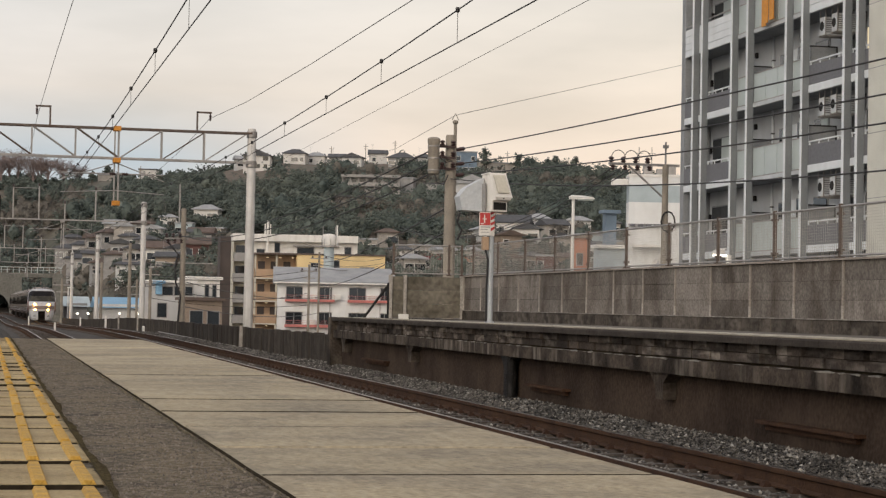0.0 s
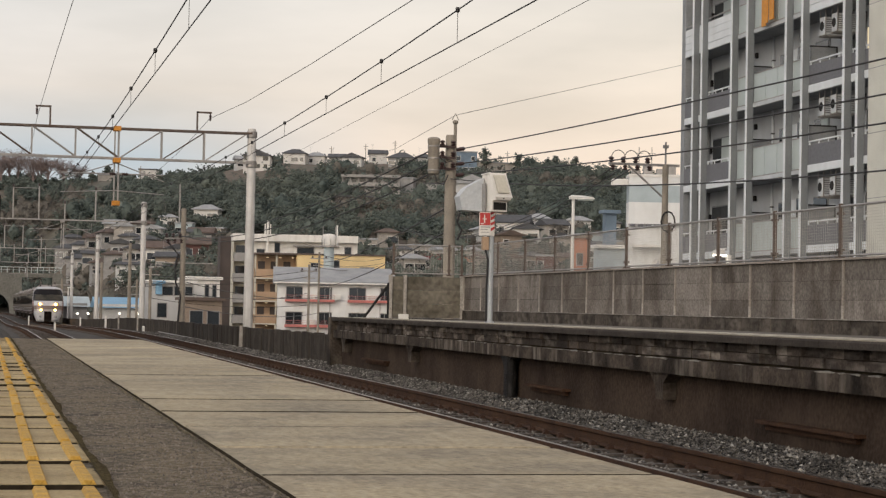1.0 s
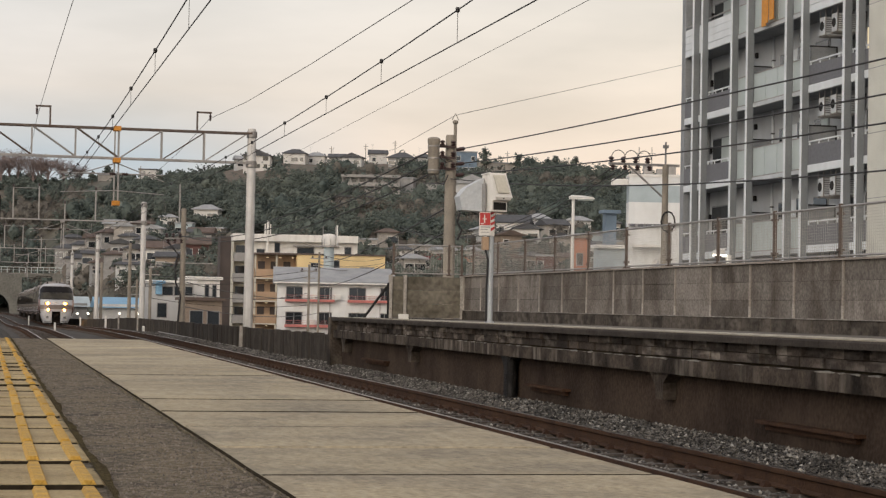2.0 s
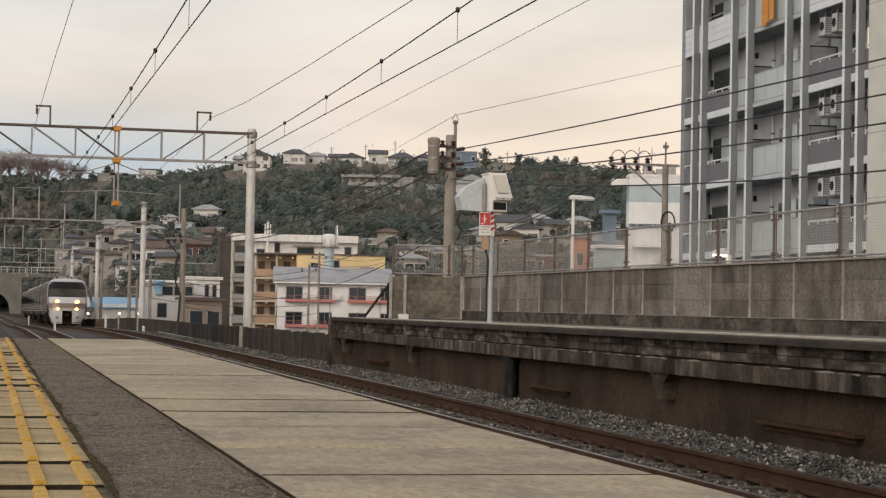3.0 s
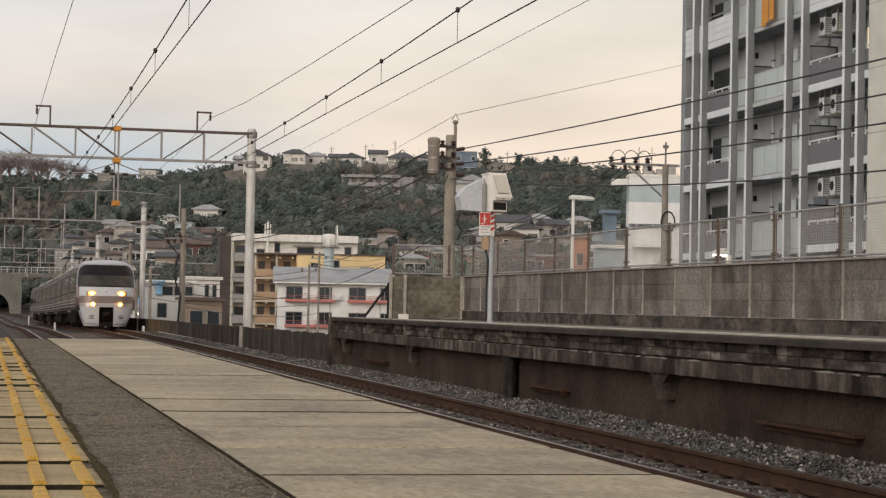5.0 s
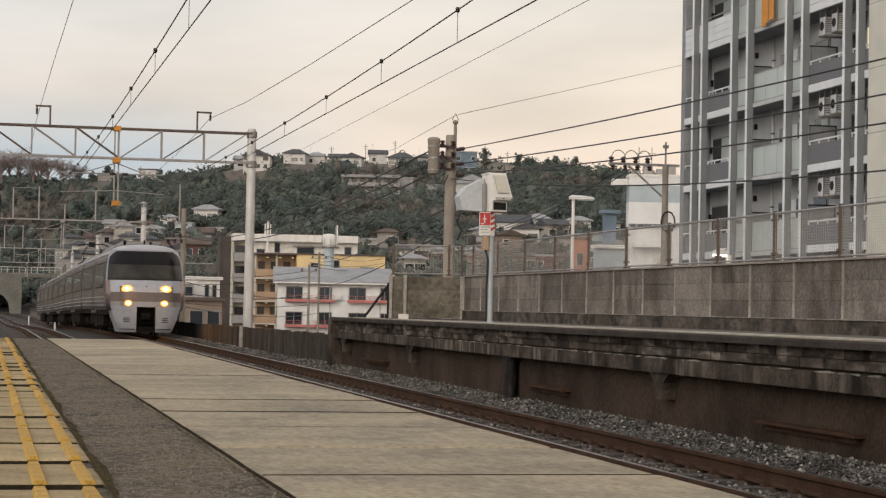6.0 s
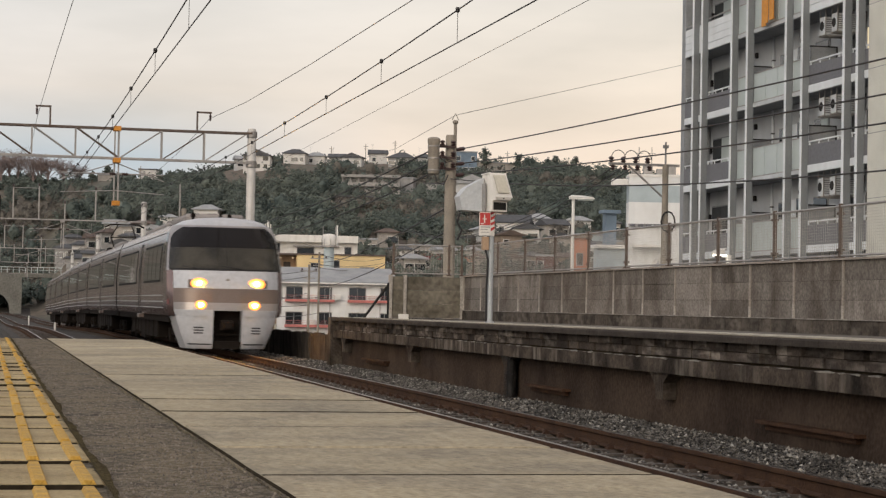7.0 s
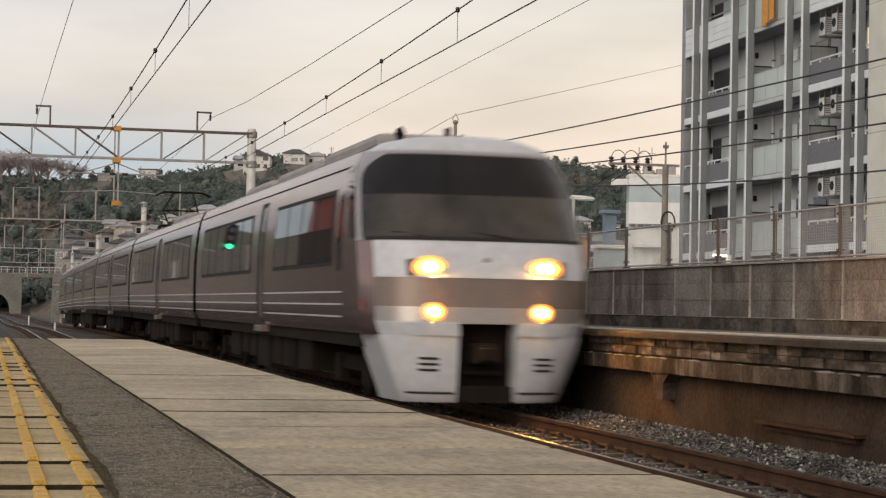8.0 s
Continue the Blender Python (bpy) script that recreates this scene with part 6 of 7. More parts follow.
def yellow_flats():
    f = holder("apartment_house", "yellow and ochre flats with lit open access corridors", "building", at=pose(36.6, 233, 0, 0, 0, -6))
    part("wall", Mesh().box(0, 10.7, 0, 9, -4.6, 6.25), "yellow_wall", f, "plain yellow rendered wall")
    part("roof", Mesh().box(-.15, 10.85, -.15, 9.2, 6.25, 6.42, .02), "roof_brown", f)
    for a, b, z in ((1.75, 2.65, 4.15), (4.5, 5.1, 4.5), (7.7, 9.3, 3.75), (1.75, 2.7, 1.2)):
        w = part("window", Mesh().box(a - .08, b + .08, -.05, 0, z - .08, z + 1.15), "mid_grey", f)
        part("pane", Mesh().box(a, b, -.07, -.045, z, z + 1.07), "window", w)
    wing = part("corridor_wing", Mesh().box(-5.0, -.02, 2.2, 8, -4.6, 6.2), "ochre", f, "ochre wing with open corridors")
    part("wing_roof", Mesh().box(-5.3, -.02, -.2, 8.2, 6.2, 6.4, .02), "roof_brown", wing)
    for fl in range(4):
        z = 3.4 - 2.75 * fl
        part("corridor_slab", Mesh().box(-5.1, -.02, .3, 2.2, z - .15, z), "cream", wing)
        part("corridor_wall", Mesh().box(-5.1, -.02, .3, .42, z, z + 1.05), "ochre", wing)
        for i in range(3):
            x = -4.6 + 1.55 * i
            part("corridor_door", Mesh().box(x, x + .85, 2.12, 2.2, z, z + 2.0), "dark_brown", wing)
            part("corridor_lamp", Mesh().lathe([(.05, -.08), (.16, -.05), (.16, 0)], 10, (x + 1.1, 1.2, z + 2.5)), "lit", wing, "small lit ceiling lamp")
    for x in (-5.05, -2.5):
        part("corridor_post", Mesh().box(x, x + .2, .3, .5, -4.6, 6.2), "cream", wing)


def cream_flats():
    f = holder("apartment_house", "long cream block of flats with balconies and flat roof", "building", at=pose(32.1, 259, 0, 0, 0, -5))
    L = 16.6
    part("wall", Mesh().box(0, L, 1.3, 11, -4.6, 9.5), "cream", f)
    part("roof_parapet", Mesh().box(-.1, L + .1, -.1, 11.1, 8.6, 9.55, .03).box(2.4, L + .1, .8, 1.3, 6.5, 8.6), "white", f)
    for fl in range(5):
        z = 6.0 - 2.75 * fl
        bal = part("balcony", Mesh().box(0, 2.4, 0, 1.3, z - .15, z).box(0, 2.4, 0, .1, z, z + 1.0), "mid_grey", f, "grey balcony front")
        part("balcony_pane", Mesh().box(.4, 1.9, 1.24, 1.3, z, z + 2.0), "window", bal)
        part("balcony_side", Mesh().box(0, .1, 0, 1.3, z - .15, z + 2.6), "cream", bal)
    for a, b, z in ((3.2, 4.2, 6.3), (8.6, 10.8, 6.6), (5.6, 6.2, 7.2), (12.3, 13.0, 7.0), (15.0, 15.8, 6.8)):
        w = part("window", Mesh().box(a - .08, b + .08, .72, .8, z - .08, z + 1.3), "mid_grey", f)
        part("pane", Mesh().box(a, b, .70, .73, z, z + 1.2), "window", w)
    part("canopy", Mesh().box(8.0, 14.2, .2, .8, 8.0, 8.15), "mid_grey", f)
    thing("dark_tower", Mesh().box(28.2, 29.5, 240, 243, -4.5, 8.5, .03).box(28.15, 28.3, 239.9, 240, -4.5, 8.5), "dark_brown", "dark brown clad stair tower beside the flats", "tower")


def water_tower():
    t = holder("water_tower", "pale blue column with white rooftop water tank", "water tank", at=pose(39.3, 226, 0))
    part("column", Mesh().lathe([(.66, -4.5), (.62, 7.0)], 14), "pale_blue", t, smooth=True)
    part("platform", Mesh().lathe([(.92, 7.0), (.96, 7.02), (.96, 7.2), (.9, 7.22)], 14), "steel", t)
    part("tank", Mesh().lathe([(.72, 7.22), (.77, 7.3), (.77, 8.35), (.7, 8.5), (.25, 8.6)], 16), "white", t, smooth=True)
    for s in (-1, 1):
        part("antenna", Mesh().tube([(s * .75, 0, 7.2), (s * .75, 0, 9.5)], .05, 5), "steel", t)
    part("antenna_panel", Mesh().box(.85, 1.02, -.1, .1, 7.2, 9.6, .02), "white", t)
    for k in range(8):
        a = k * math.pi / 4
        part("rail_post", Mesh().tube([(.92 * math.cos(a), .92 * math.sin(a), 7.2), (.92 * math.cos(a), .92 * math.sin(a), 8.0)], .03, 4), "steel", t)


def chimney_mast(x, y, z0, z1):
    thing("roof_mast", Mesh().tube([(x, y, z0), (x, y, z1)], .15, 8).tube([(x - .35, y, z1 - 2.2), (x - .35, y, z1 - .4)], .1, 6).tube([(x + .35, y, z1 - 2.2), (x + .35, y, z1 - .4)], .1, 6)
          .box(x - .4, x + .4, y - .05, y + .05, z1 - 1.4, z1 - 1.3), "white", "white antenna mast on a roof", "antenna")


white_flats()
yellow_flats()
cream_flats()
water_tower()
chimney_mast(36.2, 255.5, -4.5, 11.2)


def shed(name, label, x0, x1, y0, y1, z0, z1, wall, roof, windows=(), flat=True):
    s = holder(name, label, "building")
    part("wall", Mesh().box(x0, x1, y0, y1, z0, z1), wall, s)
    part("roof", Mesh().box(x0 - .3, x1 + .3, y0 - .4, y1 + .3, z1, z1 + .3, .05) if flat else
         Mesh().prism(((y0 - .5, z1 - .4), (y1 + .3, z1 - .4), ((y0 + y1) / 2, z1 + .8)), "x", x0 - .4, x1 + .4), roof, s)
    for a, b, z, q in windows:
        w = part("window", Mesh().box(a - .08, b + .08, y0 - .05, y0, z - .08, q + .08), "mid_grey", s)
        part("pane", Mesh().box(a, b, y0 - .07, y0 - .045, z, q), "window", w)


shed("depot_shed", "low pale shed with a bright blue sheet roof", 12.5, 17.2, 222, 232, -4.5, -.12, "pale_wall", "sky_blue", flat=False)
shed("depot_shed", "low shed with a pale blue roof", 9.6, 12.0, 236, 246, -4.5, -.1, "mid_grey", "pale_blue", flat=False)
shed("corner_shop", "pale two-storey shop with large upper windows", 16.3, 20.9, 200, 207, -4.5, 2.15, "grey_paint", "white", ((17.2, 18.1, -1.3, .1), (17.7, 18.7, .95, 1.8), (18.9, 19.8, .95, 1.8), (20.0, 20.7, .95, 1.8)))
shed("white_office", "plain white cubic office building", 21.05, 24.45, 208, 216, -4.5, 2.7, "white", "white", ((22.9, 23.25, .9, 2.1), (23.7, 24.05, .9, 2.1)))
shed("shop_building", "beige shop with a brown canopy", 19.0, 22.6, 190, 197, -4.5, .45, "tan_wall", "roof_brown", ((19.5, 20.7, -2.2, -.6), (21.2, 22.3, -2.2, -.6)))
shed("street_sign_board", "upright blue shop sign board", 16.95, 17.6, 199.70, 199.90, 1.0, 2.1, "sky_blue", "sky_blue")


# ---- tall white building and blue tower beyond the fence ----
def white_tower():
    t = holder("office_building", "white windowless office block with rooftop equipment", "building", at=pose(48.05, 142.5, 0, 0, 0, -14))
    part("wall", Mesh().box(0, 4.0, 0, 2.5, -4.5, 8.6), "cool_white", t)
    part("upper_wall", Mesh().box(.02, 3.98, .02, 2.5, 8.6, 9.9), "pale_blue", t, "pale blue band")
    part("crown_wall", Mesh().box(0, 4.0, 0, 2.5, 9.9, 10.55), "cool_white", t, "white upper wall")
    part("roof_parapet", Mesh().box(-.06, 4.06, -.06, 2.56, 10.55, 10.75, .03), "white", t)
    part("side_wing", Mesh().box(4.003, 4.4, .8, 2.4, -4.5, 10.2), "pale_wall", t)
    for x, y, w, q in ((.3, 1, .6, .5), (1.2, 1.2, .7, .8), (2.2, 1, .5, .5), (3.1, 1.1, .6, .7)):
        part("roof_unit", Mesh().box(x, x + w, y, y + .7, 10.75, 10.75 + q, .03), "steel", t)
    for x in (.9, 1.9, 3.0):
        part("aerial", Mesh().tube([(x, 2, 10.7), (x, 2, 13.0)], .03, 4).box(x - .3, x + .3, 1.98, 2.02, 12.5, 12.54), "steel", t)
    part("horn_vent", Mesh().box(-1.3, -.003, .5, 1.4, 9.9, 10.4, .1), "white", t)
    m = Mesh()
    for k in range(6):
        m.box(.1 + .62 * k, .5 + .62 * k, -.30, -.003, 6.72, 6.86)
    part("ledge", m.box(0, 4.0, -.25, -.003, 6.86, 6.92), "tile_dark", t)
    part("stair", Mesh().prism(((.4, 2.2), (2.8, 4.6), (2.8, 4.9), (.4, 2.5)), "y", -.9, -.2).box(.4, .5, -.9, -.8, -4.4, 2.4).box(2.3, 2.4, -.9, -.8, -4.4, 4.3).box(.3, 2.9, -1.0, -.1, 5.1, 5.3), "white", t)


white_tower()
shed("lift_tower", "narrow blue clad lift tower", 55.45, 56.5, 171, 171.9, -4.5, 9.15, "tower_blue", "tower_blue")
shed("blue_annex", "low pale blue annex with a white roof", 54.3, 57.0, 169.6, 170.9, -4.5, 5.9, "pale_blue", "white", ((55.0, 55.9, 3.0, 4.0), (56.5, 57.4, 3.0, 4.0)))
shed("red_house", "orange red rendered house with a pinkish upper storey", 50.6, 51.9, 165, 166, -4.5, 6.6, "terracotta", "tan_wall", ((50.9, 51.4, 4.2, 5.2),))


# ---- poles and lamps ----
def insulator(m, x, y, z, s=1.0):
    m.lathe([(.03 * s, 0), (.07 * s, .03 * s), (.035 * s, .06 * s), (.07 * s, .09 * s), (.03 * s, .13 * s)], 8, (x, y, z))


def strain(m, p, d, n=4):
    """A string of insulators along d from p."""
    p, d = Vector(p), Vector(d).normalized()
    for i in range(n):
        a = p + d * (.09 * i)
        m.tube([a, a + d * .03, a + d * .06], .055, 8, .03)


UTIL = (13.17, 55.4)
LINES = ((4.85, 4.47), (4.42, 3.86), (4.10, 3.36))


def utility_poles():
    x, y = UTIL
    p = holder("utility_pole", "old concrete utility pole with transformer and insulators", "utility pole", "utility poles")
    part("shaft", Mesh().lathe([(.18, -4.3), (.145, 5.24), (.12, 5.28)], 12, (x, y, 0)), "old_pole", p, smooth=True)
    tank = part("transformer", Mesh().lathe([(.12, 4.10), (.17, 4.14), (.175, 5.0), (.19, 5.03), (.19, 5.14), (.1, 5.19)], 14, (x - .52, y - .1, 0)), "old_pole", p, "pale cylindrical transformer", smooth=True)
    for z in (4.3, 4.62, 4.94):
        part("bushing", Mesh().lathe([(.03, 0), (.055, .03), (.03, .06), (.055, .09), (.03, .12), (.02, .2)], 8, (x - .36, y - .2, z), "x"), "insulator", tank)
    for z in (4.2, 4.55, 4.9):
        part("tank_band", Mesh().lathe([(.178, z), (.186, z + .01), (.186, z + .04), (.178, z + .05)], 14, (x - .52, y - .1, 0)), "steel", tank)
    part("lead", Mesh().tube([(x - .52, y - .25, 4.1), (x - .45, y - .3, 3.85), (x - .25, y - .3, 3.8), (x - .1, y - .2, 4.1)], .02, 5).tube([(x - .4, y - .3, 4.6), (x - .2, y - .35, 4.45), (x, y - .25, 4.5)], .016, 5), "wire", p)
    bits = Mesh()
    for z in (4.28, 4.6, 4.92):
        bits.box(x - .5, x + .12, y - .2, y - .13, z - .03, z + .03)
        insulator(bits, x - .28, y - .18, z + .03, 1.2)
        insulator(bits, x + .05, y - .18, z + .03, 1.2)
    part("cross_arm", bits, "insulator", p)
    for za, zb in LINES:
        for i in range(5):
            c = Vector((x + .18, y - .2, za)) + Vector((.12, -1, -.02)) * (.11 * i)
            part("strain_insulator", Mesh().tube([c, c + Vector((.004, -.03, 0)), c + Vector((.008, -.07, 0))], .06, 8, .03), "insulator", p)
    rungs = Mesh()
    for i in range(12):
        z = .4 + .32 * i
        rungs.tube([(x - .2, y, z), (x + .2, y, z)], .012, 4)
    part("climbing_rung", rungs, "rust_steel", p)
    part("coil_bundle", Mesh().tube([(x + .22, y - .15, 2.2), (x + .35, y - .15, 2.5), (x + .2, y - .15, 2.75), (x + .3, y - .15, 3.0)], .03, 5), "wire", p)
    thing("antenna_mast", Mesh().tube([(13.5, 56.2, -4), (13.5, 56.2, 5.75)], .05, 8).lathe([(.055, 5.68), (.085, 5.72), (.085, 5.76), (.055, 5.8)], 10, (13.5, 56.2, 0)).tube([(13.4, 56.2, 5.8), (13.5, 56.2, 6.0), (13.6, 56.2, 5.8)], .012, 4),
          "old_pole", "slim steel mast behind the utility pole", "mast")
    # wires from this pole along the platform and away over the town
    for k, (za, zb) in enumerate(LINES):
        pts = []
        for i in range(25):
            t = i / 24
            yy = lerp(y - .7, -22, t)
            xx = lerp(x + .25, 15.2, t)
            z = lerp(za, za - .2 + .1 * k, t) - (1.80, 2.62, 3.42)[k] * t * (1 - t)
            pts.append((xx, yy, z))
        thing("power_line", Mesh().tube(pts, .016, 6), "wire", "thick black power line along the platform", "wire", "power lines")
    pts = [(lerp(x, 15.0, t), lerp(y, -20, t), lerp(4.0, 4.4, t) - 4 * 1.75 * t * (1 - t)) for t in (i / 24 for i in range(25))]
    thing("power_line", Mesh().tube(pts, .016, 6), "wire", "sagging black power line along the platform", "wire", "power lines")
    # second pole, nearer the tracks, further up the line
    x2, y2 = 11.5, 117.0
    q = holder("utility_pole", "grey concrete utility pole with black cable coil", "utility pole", "utility poles")
    part("shaft", Mesh().lathe([(.19, -4.3), (.15, 5.85)], 12, (x2, y2, 0)), "old_pole", q, smooth=True)
    part("pole_top", Mesh().tube([(x2 - .25, y2, 5.0), (x2 - .25, y2, 7.3)], .05, 6), "steel", q)
    part("cross_arm", Mesh().box(x2 - 1.1, x2 + .3, y2 - .06, y2 + .06, 4.0, 4.1).box(x2 - 1.1, x2 + 1.8, y2 - .05, y2 + .05, 2.55, 2.62), "steel", q)
    co = Mesh()
    for i in range(3):
        insulator(co, x2 - 1.0 + .4 * i, y2 - .06, 4.1, 1.9)
        insulator(co, x2 - .9 + .4 * i, y2 - .06, 3.75, 1.9)
    part("insulator", co, "insulator", q)
    part("hanging_cable", Mesh().tube([(x2 - .9, y2 - .1, 3.8), (x2 - .3, y2 - .15, 3.1), (x2 - .45, y2 - .15, 2.4), (x2 - .4, y2 - .15, 1.4), (x2 - .1, y2 - .15, .6), (x2 - .25, y2 - .15, -1.2)], .055, 6), "wire", q)
    for k, z in enumerate((4.86, 4.50, 4.18)):
        pts = [(lerp(x - .5, x2 - .6 + .3 * k, t), lerp(y, y2, t), lerp(z, 4.2, t) - 4 * (.75 + .12 * k) * t * (1 - t)) for t in (i / 20 for i in range(21))]
        thing("power_line", Mesh().tube(pts, .022, 5), "wire", "black power line over the town", "wire", "power lines")
    # tall pole by the office block
    x3, y3 = 32.2, 90.0
    r = holder("utility_pole", "steel utility pole with long cross arm and looped leads", "utility pole", "utility poles")
    part("shaft", Mesh().lathe([(.20, -4.3), (.15, 7.4)], 12, (x3, y3, 0)), "old_pole", r, smooth=True)
    part("pole_top", Mesh().tube([(x3, y3, 7.3), (x3, y3, 8.5)], .05, 6).box(x3 - .12, x3 + .12, y3 - .1, y3 + .1, 8.2, 8.35), "steel", r)
    part("cross_arm", Mesh().box(x3 - 2.9, x3 + .7, y3 - .06, y3 + .06, 7.30, 7.42).tube([(x3 - 1.9, y3, 7.3), (x3, y3, 5.7)], .05, 6), "steel", r)
    co = Mesh()
    for i in range(4):
        insulator(co, x3 - 2.8 + .62 * i, y3 - .05, 7.42, 2.2)
        insulator(co, x3 - 2.7 + .62 * i, y3 - .05, 7.05, 2.0)
    part("insulator", co, "insulator", r)
    loops = Mesh()
    for i in range(3):
        c = x3 - 2.45 + .66 * i
        loops.tube([(c + .36 * math.cos(a), y3 - .1, 7.6 + .42 * math.sin(a)) for a in (math.pi * j / 8 for j in range(9))], .02, 5)
    loops.tube([(x3 + .1 + .35 * math.sin(a), y3 - .2, 4.6 + .5 * math.cos(a)) for a in (2 * math.pi * j / 12 for j in range(13))], .045, 5)
    part("lead_loop", loops, "wire", r)
    for i in range(3):
        pts = [(lerp(x3 - 2.8 + .5 * i, 36 + .5 * i, t), lerp(y3, 172, t), lerp(7.1, 7.4, t) - 4 * 2.0 * t * (1 - t)) for t in (j / 16 for j in range(17))]
        thing("power_line", Mesh().tube(pts, .024, 5), "wire", "black power line over the town", "wire", "power lines")
    thing("guy_wire", Mesh().tube([(35.1, 196.8, 14.6), (18.3, 88.0, 7.5), (13.5, 56.2, 5.95), (32.6, 89.6, 12.2), (40.9, 103.0, 14.9)], .008, 4), "wire", "thin guy wire between masts", "wire", "power lines")
    thing("guy_wire", Mesh().tube([(9.79, 68.0, 5.16), (9.88, 59.4, 5.28), (10.15, 34.0, 5.64), (10.38, 12.0, 5.95)], .006, 4), "wire", "thin grey wire along the masts", "wire", "power lines")


utility_poles()


def extra_poles():
    for x, y, z1, w in ((10.6, 148.0, 4.6, .12), (15.6, 190.0, 3.5, .14), (13.2, 175.0, 2.2, .10), (9.9, 172.0, 3.6, .12), (7.6, 200.0, 2.4, .12), (31.1, 190.0, 4.2, .11), (33.1, 196.0, 5.6, .10)):
        p = holder("utility_pole", "slim grey street pole among the houses", "utility pole", "street poles")
        part("shaft", Mesh().lathe([(w + .03, -4.4), (w, z1)], 8, (x, y, 0)), "old_pole", p)
        part("cross_arm", Mesh().box(x - .9, x + .9, y - .05, y + .05, z1 - .7, z1 - .6).box(x - .6, x + .6, y - .05, y + .05, z1 - 1.4, z1 - 1.3), "steel", p)
        co = Mesh()
        for i in range(3):
            insulator(co, x - .7 + .7 * i, y, z1 - .6, 1.6)
        part("insulator", co, "insulator", p)
    for (xa, ya, za), (xb, yb, zb) in (((31.1, 190, 4.4), (47, 230, 5.5)), ((31.1, 190, 4.1), (46, 230, 5.0)), ((33.1, 196, 5.4), (47, 232, 6.0)), ((31.1, 190, 3.6), (15.6, 190, 2.8)), ((33.1, 196, 1.0), (11.5, 117, 1.5)),
                                       ((31.1, 190, 1.4), (11.5, 117, .8)), ((15.6, 190, 2.5), (10.6, 148, 3.6)), ((11.5, 117, 2.6), (10.6, 148, 3.9)), ((33.1, 196, -.6), (11.5, 117, 0)),
                                       ((33.1, 196, 4.6), (13.17, 55.4, 3.2)), ((33.1, 196, 2.2), (13.17, 55.4, 2.5)), ((31.1, 190, 3.0), (15.6, 190, 2.2)), ((31.1, 190, .2), (15.6, 190, .6)),
                                       ((31.1, 190, 3.5), (33.1, 196, 4.9)), ((13.2, 175, 1.6), (11.5, 117, 2.4))):
        pts = [(lerp(xa, xb, t), lerp(ya, yb, t), lerp(za, zb, t) - 4 * .5 * t * (1 - t)) for t in (i / 12 for i in range(13))]
        thing("service_line", Mesh().tube(pts, .025, 4), "wire", "black service cable between street poles", "wire", "service cables")


extra_poles()
for x, h in ((81, 5.0), (105.5, 6.0), (116.5, 6.5), (126.0, 7.5), (139.0, 6.0), (163.0, 6.5), (46.0, 4.5)):
    z = land(x, 606)
    crest = holder("crest_pole", "thin dark utility pole among the houses on the crest", "utility pole", "poles on the crest")
    part("shaft", Mesh().lathe([(.13, z - .5), (.10, z + h)], 7, (x, 606, 0)), "old_pole", crest)
    part("cross_arm", Mesh().box(x - .8, x + .8, 605.95, 606.05, z + h - .8, z + h - .65).box(x - .5, x + .5, 605.95, 606.05, z + h - 1.5, z + h - 1.38), "steel", crest)


def street_lamp(x, y, z, arm, lit):
    s = holder("street_lamp", "slim white street lamp" + (", lit" if lit else ", unlit") + ", beyond the fence", "street lamp", "street lamps")
    part("post", Mesh().lathe([(.075, -4.3), (.06, z)], 10, (x, y, 0)), "white", s, smooth=True)
    head = part("lamp_head", Mesh().loft([[(x - .12, y - .12, z), (x + arm, y - .16, z + .02), (x + arm, y + .16, z + .02), (x - .12, y + .12, z)],
                                          [(x - .14, y - .13, z + .10), (x + arm * .9, y - .13, z + .09), (x + arm * .9, y + .13, z + .09), (x - .14, y + .13, z + .10)],
                                          [(x - .05, y - .06, z + .15), (x + arm * .5, y - .06, z + .14), (x + arm * .5, y + .06, z + .14), (x - .05, y + .06, z + .15)]]), "white", s)
    part("diffuser", Mesh().box(x + arm * .25, x + arm * .92, y - .11, y + .11, z - .03, z + .01), "lamp_white" if lit else "frosted", head)


street_lamp(20.5, 67.0, 4.2, .78, False)
street_lamp(14.85, 37.6, 1.42, -.33, True)
street_lamp(9.3, 226.0, 1.6, .7, False)
for x, y in ((9.2, 200), (14.4, 215), (16.4, 214), (10.5, 205)):
    lampy = holder("yard_lamp", "small lit yard lamp near the sheds", "lamp", "yard lamps")
    part("post", Mesh().lathe([(.05, -4.4), (.04, -1.3)], 6, (x, y, 0)), "steel", lampy)
    part("globe", Mesh().lathe([(.02, -1.22), (.10, -1.16), (.10, -1.06), (.02, -1.0)], 8, (x, y, 0)), "lamp_white", lampy, "glowing globe")


